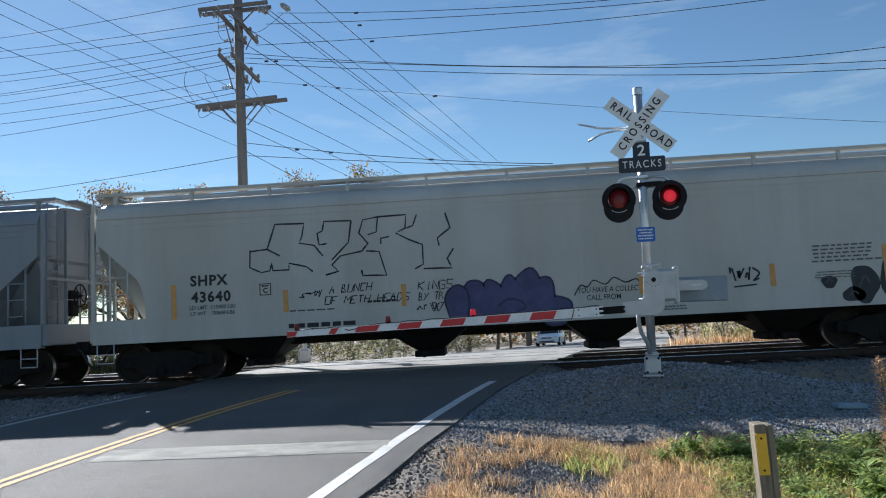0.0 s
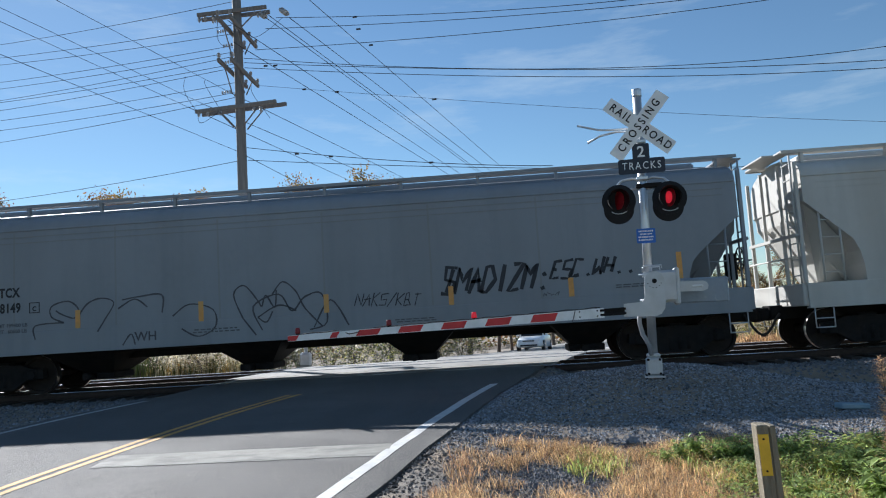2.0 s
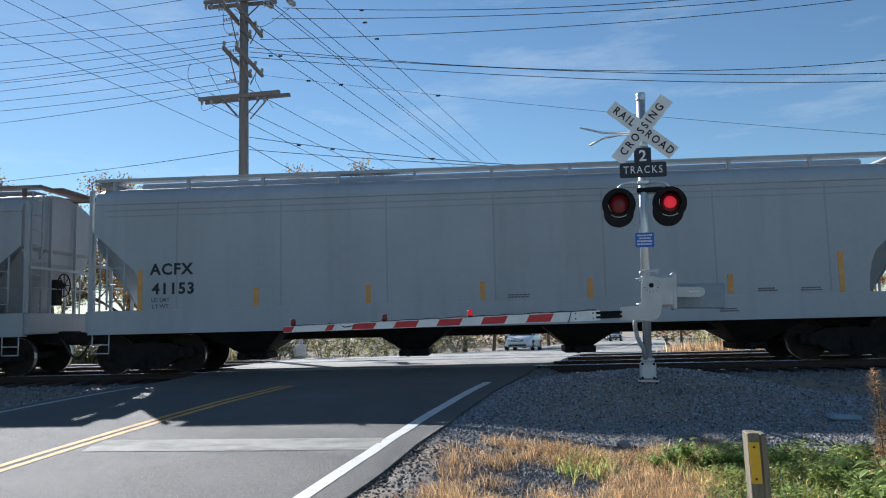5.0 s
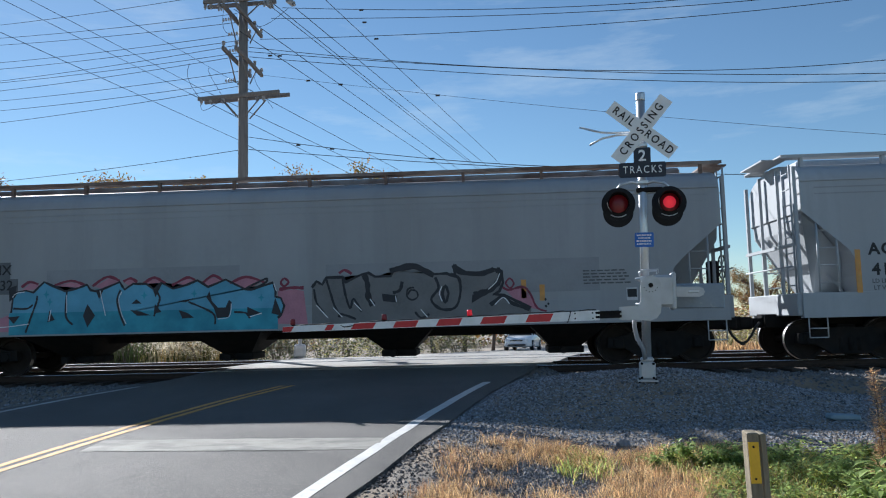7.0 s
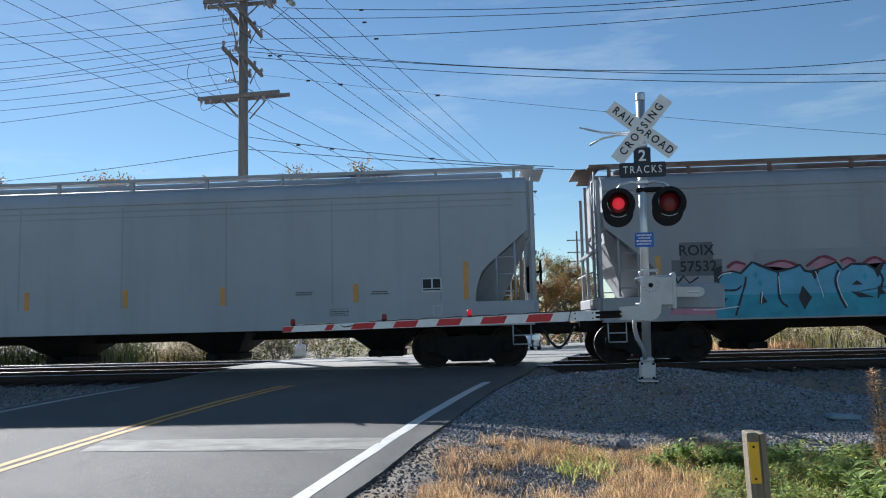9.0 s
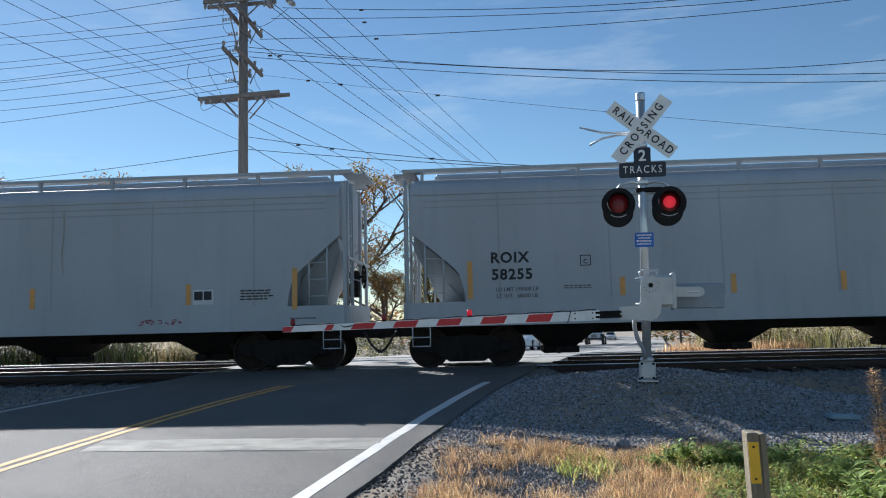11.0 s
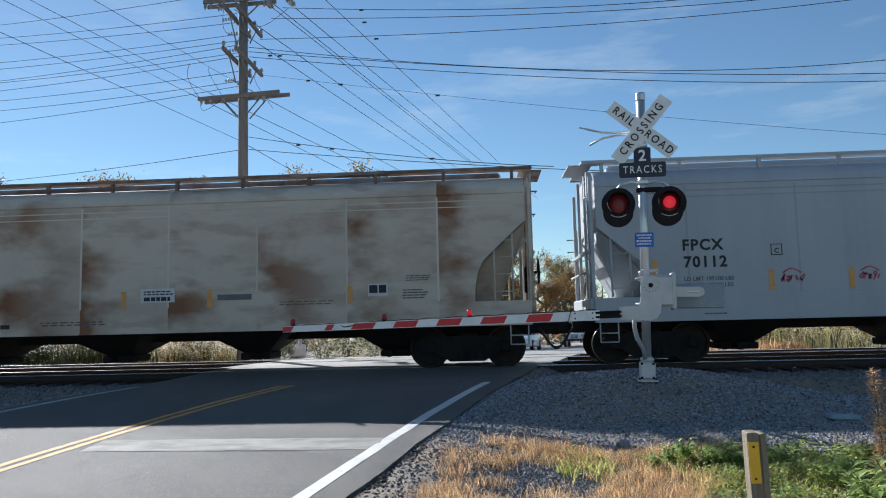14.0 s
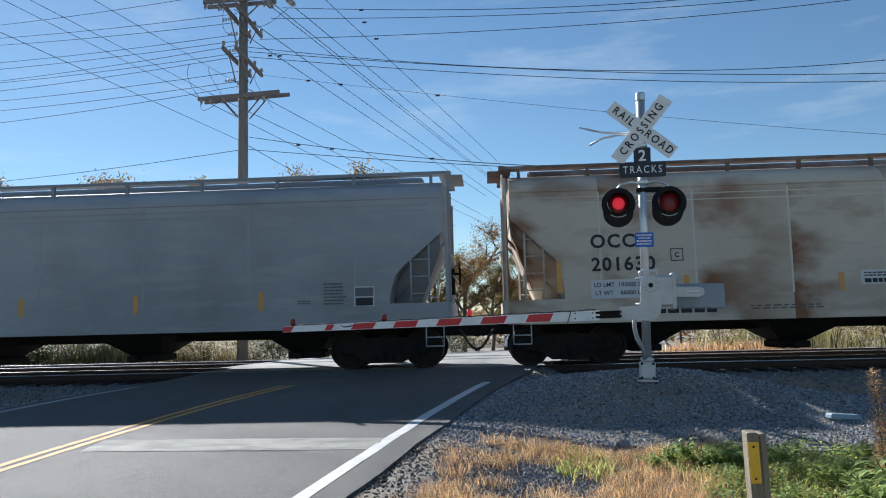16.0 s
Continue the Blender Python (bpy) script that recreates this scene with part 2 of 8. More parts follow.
def text_mesh(s, size, bold=0.0, depth=0.004, align='CENTER', spacing=1.0, width=1.0, shear=0.0):
    """The letters of s as a mesh in the xz plane that faces -y."""
    cu = bpy.data.curves.new("letters", 'FONT')
    cu.body, cu.size, cu.extrude, cu.offset = s, size, depth, bold
    cu.align_x, cu.align_y, cu.space_character = align, 'CENTER', spacing
    cu.resolution_u, cu.shear = 3, shear
    ob = bpy.data.objects.new("letters", cu)
    scene.collection.objects.link(ob)
    bpy.context.view_layer.update()
    me = bpy.data.meshes.new_from_object(ob.evaluated_get(bpy.context.evaluated_depsgraph_get()))
    bpy.data.objects.remove(ob)
    bpy.data.curves.remove(cu)
    me.transform(pose(0, 0, 0, 90) @ Matrix.Diagonal((width, 1, 1, 1)))
    return me


def letters(name, s, size, mat, parent, loc, **k):
    me = text_mesh(s, size, **k)
    me.materials.clear()
    me.materials.append(mat)
    ob = new(name, me)
    ob.parent, ob.matrix_basis = parent, loc
    return ob


def scatter(name, verts, faces, mats, kind="stuff", label="", category="", mi=None, parent=None):
    me = bpy.data.meshes.new(name)
    me.from_pydata(verts, [], faces)
    for m in (mats if isinstance(mats, (list, tuple)) else [mats]):
        me.materials.append(m)
    if mi is not None:
        me.polygons.foreach_set("material_index", mi)
    ob = new(name, me)
    if parent:
        ob.parent = parent
        return ob
    return tagged(ob, label, category, kind=kind)


RNG = np.random.default_rng(7)


def smooth(a, b, v):
    t = np.clip((v - a) / (b - a), 0, 1)
    return t * t * (3 - 2 * t)


# ---- the lie of the land ----
LEAN = 0.23                         # the road runs this much to +x for each metre of +y
EDGE_R, CENTRE, EDGE_L = -3.29, -7.16, -10.37
TRACK_Y = 18.25                     # middle of the near track; rail tops at z = 0
FAR_TRACK_Y = 21.6                  # middle of the empty track behind it


def road_z(y):
    y = np.asarray(y, float)
    u = 12 - y
    near = -0.08 * (np.sqrt(u * u + 16) + u) / 2
    v = np.clip(y - 21.5, 0, None)
    near = np.where(y > 16, near * (1 - smooth(16, 17.3, y)), near)
    return near - 0.036 * np.minimum(v, 30) * smooth(0, 6, v) - 0.026 * np.clip(np.minimum(v, 110) - 30, 0, None)


def ground_z(x, y):
    x, y = np.asarray(x, float), np.asarray(y, float)
    dr = x - (EDGE_R + 0.42 + LEAN * y)
    dl = (EDGE_L - 0.3 + LEAN * y) - x
    d = np.maximum(np.maximum(dr, dl), 0)
    base = road_z(y) - 0.03 - 0.17 * smooth(0, 2.4, d)
    ditch = 0.30 * smooth(12.2, 14.0, y) * (1 - smooth(14.8, 16.2, y)) * smooth(0.2, 2.5, d)
    bed = smooth(14.8, 16.3, y) * (1 - smooth(23.0, 24.2, y))
    base = base - ditch
    base = base * (1 - bed * smooth(0, 0.8, d)) + (-0.24) * bed * smooth(0, 0.8, d)
    base = base - 0.45 * smooth(23.4, 27, y) * smooth(0.5, 4, d)
    mound = 0.60 * np.exp(-((x - 2.6) / 2.4) ** 2 - ((y - 12.1) / 1.45) ** 2)
    return base + mound * smooth(-0.2, 1.0, dr)

# ---- ground, road, track ----


def grid_sheet(name, xs, ys, zf, mats, mat_of=None):
    X, Y = np.meshgrid(xs, ys)
    Z = zf(X, Y)
    nx, ny = len(xs), len(ys)
    verts = np.stack([X, Y, Z], -1).reshape(-1, 3).tolist()
    faces = [(j * nx + i, j * nx + i + 1, (j + 1) * nx + i + 1, (j + 1) * nx + i) for j in range(ny - 1) for i in range(nx - 1)]
    me = bpy.data.meshes.new(name)
    me.from_pydata(verts, [], faces)
    for m in mats:
        me.materials.append(m)
    for p in me.polygons:
        p.use_smooth = True
    return new(name, me)


xs = np.concatenate([np.array([-2500, -900, -400, -200, -110, -70, -50, -40, -32]), np.arange(-26, 16.01, 0.25), np.array([20, 26, 34, 46, 66, 100, 200, 400, 900, 2500])])
ys = np.concatenate([np.array([-300, -100, -40, -15, -6, -2]), np.arange(0, 26.01, 0.25), np.array([28, 30, 33, 36, 40, 46, 52, 60, 70, 85, 100, 120, 140, 180, 260, 500, 1200, 3000])])
ground = grid_sheet("ground", xs, ys, lambda x, y: ground_z(x, y) - 0.10 * (1 - smooth(-0.1, 0.0, np.maximum(x - (EDGE_R + 0.42 + LEAN * y), (EDGE_L - 0.3 + LEAN * y) - x))), [DIRT])
tagged(ground, "gravelly brown roadside soil reaching the horizon", "ground", kind="structure")


def road_strip(name, b0, b1, ylist, lift, mat, label, category, wob=0.0, flare=0.0):
    bm = bmesh.new()
    rows = []
    for y in ylist:
        w = wob * (random.random() - 0.5)
        b1y = b1 - flare * (1 - float(smooth(20.5, 33, y)))
        z = float(road_z(y)) + lift
        rows.append([bm.verts.new((b0 + LEAN * y + (b1y - b0) * k / 4 + (w if k in (0, 4) else 0), y, z)) for k in range(5)])
    for r0, r1 in zip(rows, rows[1:]):
        for k in range(4):
            bm.faces.new((r0[k], r0[k + 1], r1[k + 1], r1[k]))
    if lift < 0.002:
        ext = bmesh.ops.extrude_face_region(bm, geom=bm.faces[:])
        for v in ext["geom"]:
            if isinstance(v, bmesh.types.BMVert):
                v.co.z -= 0.08
        bmesh.ops.recalc_face_normals(bm, faces=bm.faces[:])
    ob = part(name, bm, mat)
    return tagged(ob, label, category, kind="structure")


near_y = [-30, -15, -6] + [k * 0.4 for k in range(0, 44)] + [17.48]
road = road_strip("road", EDGE_L - 0.3, EDGE_R + 0.42, near_y, 0.0, ASPHALT, "grey asphalt country road climbing to the railway crossing", "road", wob=0.05)
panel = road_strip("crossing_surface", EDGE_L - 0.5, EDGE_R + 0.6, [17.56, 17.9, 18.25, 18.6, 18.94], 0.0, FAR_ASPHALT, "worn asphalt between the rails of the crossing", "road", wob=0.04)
far_y = [19.02, 19.5, 20, 21, 22, 23, 24, 26, 28, 31, 35, 40, 46, 52, 60, 70, 85, 100, 130, 160]
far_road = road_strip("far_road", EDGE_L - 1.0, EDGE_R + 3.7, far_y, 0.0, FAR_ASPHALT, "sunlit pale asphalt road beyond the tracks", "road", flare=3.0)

road_strip("edge_line", EDGE_R + 0.35, EDGE_R + 0.50, far_y[6:], 0.006, WHITE_PAINT, "white edge line of the road beyond the tracks", "road marking")
line_r = road_strip("edge_line", EDGE_R - 0.078, EDGE_R + 0.078, [k * 0.4 - 6 for k in range(0, 51)] + [14.2], 0.005, WHITE_PAINT, "solid white road edge line", "road marking", wob=0.012)
line_l = road_strip("edge_line", EDGE_L - 0.06, EDGE_L + 0.06, [k * 0.4 - 6 for k in range(0, 52)] + [14.6], 0.005, FADED_WHITE, "faded white road edge line", "road marking", wob=0.015)
for o in (-0.098, 0.098):
    road_strip("centre_line", CENTRE + o - 0.052, CENTRE + o + 0.052, [k * 0.4 - 6 for k in range(0, 51)] + [14.25], 0.005, YELLOW_PAINT, "double yellow centre line stripe", "road marking", wob=0.015)


def stop_bar():
    bm = bmesh.new()
    prev = None
    for k in range(30):
        x = -4.85 + 3.55 * k / 29
        y = 8.90 - 0.10 * (k / 29)
        a = bm.verts.new((x, y - 0.30 + 0.03 * random.random(), float(road_z(y - 0.30)) + 0.006))
        c = bm.verts.new((x, y + 0.30 + 0.03 * random.random(), float(road_z(y + 0.30)) + 0.006))
        if prev:
            bm.faces.new((prev[0], a, c, prev[1]))
        prev = (a, c)
    tagged(part("stop_line", bm, WORN_PAINT), "worn white stop line across the approach lane", "road marking", kind="structure")


stop_bar()


def rail(y, lift=0.0):
    bm = bmesh.new()
    prof = [(-0.024, 0), (0.024, 0), (0.030, -0.006), (0.033, -0.013), (0.037, -0.03), (0.01, -0.045), (0.01, -0.14), (0.07, -0.155), (0.07, -0.17), (-0.07, -0.17), (-0.07, -0.155), (-0.01, -0.14), (-0.01, -0.045), (-0.037, -0.03), (-0.033, -0.013), (-0.030, -0.006)]
    a = [bm.verts.new((-160, y + p, z + lift)) for p, z in prof]
    b = [bm.verts.new((160, y + p, z + lift)) for p, z in prof]
    n = len(prof)
    for i in range(n):
        f = bm.faces.new((a[i], b[i], b[(i + 1) % n], a[(i + 1) % n]))
        f.material_index = 1 if i in (0, 1, 2, n - 2, n - 1) else 0
    bmesh.ops.recalc_face_normals(bm, faces=bm.faces[:])
    tagged(part("rail", bm, [RAIL_STEEL, RAIL_TOP]), "steel rail with a polished head", "rail", "rails of the tracks", kind="structure")


for yc, up in ((TRACK_Y, 0.0), (FAR_TRACK_Y, 0.012)):
    rail(yc - 0.75, up)
    rail(yc + 0.75, up)


def ties():
    bm = bmesh.new()
    box(bm, -0.11, 0.11, -1.3, 1.3, -0.33, -0.172, 0.012)
    first = tagged(part("railway_tie", bm, TIE_WOOD, loc=pose(-30, TRACK_Y, 0)), "dark creosoted wooden railway tie in ballast", "railway tie", "ties of the tracks", kind="structure")
    for yc, x0 in ((TRACK_Y, -29.45), (FAR_TRACK_Y, -29.7)):
        x = x0
        while x < 32:
            b = x - LEAN * yc
            if not EDGE_L - 1.1 < b < EDGE_R + 1.0:
                copy_thing(first, pose(x, yc, 0, 0, 0, random.uniform(-1, 1)))
            x += 0.55


ties()

# ---- signal mast with gate ----
MAST_X, MAST_Y, MAST_Z = 2.41, 11.5, 0.10


def sign_plate(bm, w, h, t=0.004, r=0.02, m=None):
    pts = []
    for cx, cz, a0 in ((w / 2 - r, h / 2 - r, 0), (-w / 2 + r, h / 2 - r, 90), (-w / 2 + r, -h / 2 + r, 180), (w / 2 - r, -h / 2 + r, 270)):
        for k in range(4):
            a = radians(a0 + 30 * k)
            pts.append((cx + r * math.cos(a), cz + r * math.sin(a)))
    vs = prism(bm, pts, -t / 2, t / 2)
    if m is not None:
        for v in vs:
            v.co = m @ v.co


LIT = bpy.data.materials.new("glowing_red_lamp")
LIT.use_nodes = True
LIT.node_tree.nodes["Principled BSDF"].inputs["Base Color"].default_value = (0.6, 0.02, 0.03, 1)
LIT.node_tree.nodes["Principled BSDF"].inputs["Emission Color"].default_value = (1.0, 0.03, 0.06, 1)
LIT.node_tree.nodes["Principled BSDF"].inputs["Emission Strength"].default_value = 0.2
DIM_RED = material("dark_red_lens", (0.15, 0.004, 0.008), 0.35, vary=0.2, scale=14, emit=0.02)
HOT = bpy.data.materials.new("glowing_filament")
HOT.use_nodes = True
HOT.node_tree.nodes["Principled BSDF"].inputs["Base Color"].default_value = (0.5, 0.01, 0.02, 1)
HOT.node_tree.nodes["Principled BSDF"].inputs["Emission Color"].default_value = (1.0, 0.035, 0.05, 1)
HOT.node_tree.nodes["Principled BSDF"].inputs["Emission Strength"].default_value = 0.28
BULBS = []


def flasher(parent, x, z, left):
    """A round flashing light: backboard, hood, lens ring, and a revolving drum with one glowing side."""
    bm = bmesh.new()
    disc(bm, (x, -0.17, z), (0, 1, 0), 0.255, 0.012, 36)
    part("backboard", bm, BLACK, parent, "round black steel backboard")
    bm = bmesh.new()
    disc(bm, (x, 0.16, z - 0.085), (0, 1, 0), 0.235, 0.012, 36)
    part("rear_backboard", bm, BLACK, parent)
    bm = bmesh.new()
    n = 28
    for r, y0, y1 in ((0.165, -0.18, -0.42),):
        prev = None
        for k in range(n + 1):
            a = radians(-50 + 280 * k / n)
            cut = 0.12 * max(0, -math.sin(a))
            v = [bm.verts.new((x + rr * math.cos(a), yy, z + rr * math.sin(a))) for rr, yy in ((r, y0), (r, y1 + cut), (r - 0.006, y1 + cut), (r - 0.006, y0))]
            if prev:
                for i in range(4):
                    bm.faces.new((prev[i], v[i], v[(i + 1) % 4], prev[(i + 1) % 4])).smooth = False
            prev = v
    bmesh.ops.recalc_face_normals(bm, faces=bm.faces[:])
    part("hood", bm, BLACK, parent, "black visor over the lamp")
    bm = bmesh.new()
    for k in range(24):
        a0, a1 = 2 * math.pi * k / 24, 2 * math.pi * (k + 1) / 24
        q = [bm.verts.new((x + r * math.cos(a), -0.181, z + r * math.sin(a))) for r, a in ((0.158, a0), (0.158, a1), (0.148, a1), (0.148, a0))]
        bm.faces.new(q)
    part("lens_ring", bm, BLACK, parent)
    # highlight along the lower rim of the backboard, added as a pale metal tube
    bm = bmesh.new()
    tube(bm, [(x + 0.2 * math.cos(radians(a)), -0.185, z + 0.2 * math.sin(radians(a))) for a in range(235, 306, 10)], 0.007, 6)
    part("rim_bracket", bm, ALU_PAINT, parent)
    bm = bmesh.new()
    # the drum: a shallow turned body, red glass before and dull red behind
    rings = 6
    for side in (0, 1):
        sgn = -1 if side == 0 else 1
        grid = []
        for i in range(rings + 1):
            rr = 0.14 * i / rings
            grid.append([(rr * math.cos(2 * math.pi * k / 28), sgn * (0.006 + 0.026 * (1 - (rr / 0.14) ** 2)), rr * math.sin(2 * math.pi * k / 28)) for k in range(28)])
        for i in range(rings):
            for k in range(28):
                vs = [bm.verts.new(grid[a][b % 28]) for a, b in ((i, k), (i, k + 1), (i + 1, k + 1), (i + 1, k))]
                if i == 0:
                    vs = [vs[0], vs[2], vs[3]]
                f = bm.faces.new(vs)
                f.material_index, f.smooth = (1 if side or i > 3 else 2 if i < 2 else 0), True
    bmesh.ops.remove_doubles(bm, verts=bm.verts[:], dist=0.0005)
    bulb = part("lamp", bm, [LIT, DIM_RED, HOT], parent, "red lamp", loc=pose(x, -0.225, z))
    BULBS.append((bulb, left, (x, -0.225, z)))


def signal():
    s = empty("crossing_signal", pose(MAST_X, MAST_Y, MAST_Z, 0, 1.35, -9))
    tagged(s, "railroad crossing signal mast with crossbuck sign and red flashing lights", "crossing signal")
    bm = bmesh.new()
    tube(bm, [(0, 0, 0.35), (0, 0, 4.36)], 0.066, 20)
    part("mast", bm, GALV, s, smooth=True)
    bm = bmesh.new()
    tube(bm, [(0, 0, 4.36), (0, 0, 4.375), (0, 0, 4.45), (0, 0, 4.475)], 0.075, 20, r2=0.07)
    part("mast_cap", bm, GALV, s)
    bm = bmesh.new()
    box(bm, -0.15, 0.15, -0.15, 0.15, 0.0, 0.03, 0.004)
    box(bm, -0.118, 0.118, -0.118, 0.118, 0.03, 0.30, 0.03)
    box(bm, -0.10, 0.10, -0.10, 0.10, 0.30, 0.36, 0.02)
    part("base", bm, ALU_PAINT, s, "cast aluminium junction box base")
    for bx in (-0.1, 0.1):
        for bz in (0.06, 0.27):
            bm = bmesh.new()
            disc(bm, (bx * 0.85, -0.125, bz), (0, 1, 0), 0.02, 0.03, 8)
            part("bolt", bm, UNDER, s)
    for bx in (-0.12, 0.12):
        bm = bmesh.new()
        tube(bm, [(bx, -0.12, -0.12), (bx, -0.12, 0.05)], 0.016, 8)
        part("anchor_bolt", bm, UNDER, s)
    # crossbuck
    cz = 3.87
    for ang, word, yy in ((51, "CROSSING", -0.104), (-40, "RAILROAD", -0.098)):
        bm = bmesh.new()
        m = pose(0, yy, cz, 0, -ang, 0)
        sign_plate(bm, 1.22, 0.229, 0.004, 0.004, m)
        blade = part("crossbuck_blade", bm, SIGN_WHITE, s, "white crossbuck blade lettered " + word)
        if word == "CROSSING":
            letters("lettering", word, 0.175, BLACK, blade, m @ pose(0, -0.006, -0.0), bold=0.002, spacing=1.5, width=0.84)
        else:
            for w, cx in (("RAIL", -0.345), ("ROAD", 0.335)):
                letters("lettering", w, 0.175, BLACK, blade, m @ pose(cx, -0.006, 0), bold=0.002, spacing=1.35, width=0.86)
    for z in (4.02, 3.63, 3.3, 3.05):
        bm = bmesh.new()
        box(bm, -0.085, 0.085, -0.094, 0.08, z - 0.03, z + 0.03, 0.01)
        part("bracket", bm, GALV, s)
    bm = bmesh.new()
    sign_plate(bm, 0.255, 0.30, 0.004, 0.02, pose(0, -0.10, 3.435))
    p = part("number_plate", bm, SIGN_DARK, s, "dark plate with the number 2")
    letters("lettering", "2", 0.24, SIGN_WHITE, p, pose(0, -0.107, 3.45), bold=0.004)
    bm = bmesh.new()
    sign_plate(bm, 0.70, 0.235, 0.004, 0.03, pose(0, -0.106, 3.235))
    p = part("tracks_plate", bm, SIGN_DARK, s, "dark plate lettered TRACKS")
    letters("lettering", "TRACKS", 0.165, SIGN_WHITE, p, pose(0, -0.113, 3.235), bold=0.0, spacing=1.3, width=0.8)
    # lamps on a cross arm
    bm = bmesh.new()
    for sx in (-1, 1):
        tube(bm, [(0, 0, 3.02), (sx * 0.16, -0.02, 3.06), (sx * 0.32, -0.05, 3.03), (sx * 0.39, -0.1, 2.95)], 0.02, 8)
        tube(bm, [(0, 0, 2.88), (sx * 0.2, -0.03, 2.9), (sx * 0.34, -0.1, 2.88)], 0.018, 8)
    part("lamp_arm", bm, GALV, s)
    bm = bmesh.new()
    box(bm, -0.10, 0.30, -0.075, 0.075, 2.89, 2.97, 0.02)
    part("terminal_box", bm, UNDER, s)
    for x, z, left in ((-0.375, 2.70, True), (0.375, 2.70, False)):
        flasher(s, x, z, left)
    # blue notice
    bm = bmesh.new()
    sign_plate(bm, 0.28, 0.225, 0.004, 0.02, pose(0.0, -0.09, 2.15))
    p = part("notice", bm, SIGN_BLUE, s, "small blue notice with unreadable white print")
    for k in range(4):
        bm = bmesh.new()
        w = (0.22, 0.18, 0.23, 0.22)[k]
        n = 9
        x = -w / 2
        for i in range(n):
            ww = w / n * (0.5 + 0.4 * random.random())
            box(bm, x, x + ww, -0.0965, -0.0935, 2.21 - k * 0.045, 2.232 - k * 0.045)
            x += w / n
        part("print_bar", bm, SIGN_WHITE, p)
    # pair of thin arms behind the crossbuck (the back lamps' conduit)
    bm = bmesh.new()
    tube(bm, [(-0.02, 0.1, 3.88), (-0.45, 0.14, 3.90), (-0.62, 0.15, 3.92), (-0.95, 0.15, 4.02)], 0.017, 8)
    tube(bm, [(-0.02, 0.1, 3.84), (-0.35, 0.14, 3.86), (-0.6, 0.15, 3.82), (-0.8, 0.15, 3.72)], 0.017, 8)
    part("cable_arm", bm, GALV, s)
    # conduit at the foot
    bm = bmesh.new()
    tube(bm, [(-0.17, -0.03, 0.98), (-0.175, -0.04, 0.82), (-0.14, -0.06, 0.65), (-0.06, -0.08, 0.5), (-0.03, -0.09, 0.33)], 0.034, 10)
    part("conduit", bm, material("grey_conduit", (0.22, 0.23, 0.25), 0.6, vary=0.15), s, "grey ribbed flexible conduit")
    # gate mechanism
    bm = bmesh.new()
    box(bm, 0.06, 0.42, -0.30, 0.16, 1.12, 1.60, 0.04)
    part("mechanism_box", bm, ALU_PAINT, s, "grey gate mechanism housing")
    bm = bmesh.new()
    box(bm, 0.36, 0.43, -0.31, 0.17, 1.08, 1.64, 0.025)
    part("cover_flange", bm, ALU_PAINT, s)
    bm = bmesh.new()
    ol = [(0.03 + 0.145 * math.cos(radians(a)), 1.44 + 0.145 * math.sin(radians(a))) for a in range(0, 181, 15)]
    ol += [(-0.12, 1.2), (-0.16, 1.14), (-0.43, 1.12), (-0.43, 0.93), (0.02, 0.92), (0.1, 0.95), (0.16, 1.03), (0.175, 1.15)]
    ol = [(x + 0.03, z) for x, z in ol]
    prism(bm, ol, -0.40, -0.34)
    part("gate_crank", bm, ALU_PAINT, s, "pale grey cast gate arm crank")
    bm = bmesh.new()
    disc(bm, (0.06, -0.405, 1.44), (0, 1, 0), 0.035, 0.03, 16)
    part("pivot_bolt", bm, UNDER, s)
    for k in range(6):
        bm = bmesh.new()
        a = radians(200 + 28 * k)
        disc(bm, (0.06 + 0.1 * math.cos(a), -0.402, 1.44 + 0.1 * math.sin(a)), (0, 1, 0), 0.008, 0.012, 8)
        part("bolt", bm, UNDER, s)
    for z in (1.55, 1.16):
        bm = bmesh.new()
        tube(bm, [(-0.15, -0.08, z), (0.1, -0.08, z)], 0.02, 8)
        box(bm, -0.09, 0.09, -0.1, 0.1, z - 0.035, z + 0.035, 0.01)
        part("clamp", bm, GALV, s)
    for y, z in ((-0.30, 1.65), (0.1, 1.65)):
        bm = bmesh.new()
        tube(bm, [(-0.08, y, z - 0.05), (-0.08, y, z + 0.02), (0.18, y, z + 0.03), (0.18, y, z - 0.02)], 0.012, 6)
        part("handle", bm, GALV, s)
    # counterweight arms on the far side
    for z0, sl in ((1.42, 0),):
        for yy in (-0.22, 0.22):
            bm = bmesh.new()
            prism(bm, [(0.42, 1.27), (0.76, 1.27), (0.82, 1.295), (0.84, 1.345), (0.82, 1.395), (0.76, 1.42), (0.42, 1.42)], yy - 0.012, yy + 0.012)
            part("counterweight_arm", bm, ALU_PAINT, s)
    bm = bmesh.new()
    box(bm, 0.44, 1.16, 0.05, 0.21, 1.10, 1.48, 0.02)
    part("counterweight", bm, material("slate_paint", (0.24, 0.28, 0.33), 0.6, vary=0.15, tint=(0.5, 0.5, 0.5), tint_scale=6, tint_amount=0.5, edges=(0.62, 0.7)), s, "slate grey steel counterweight plate")
    bm = bmesh.new()
    box(bm, 0.60, 0.76, -0.24, 0.24, 1.325, 1.365, 0.01)
    part("counterweight_pin", bm, GALV, s)
    return s


sig = signal()


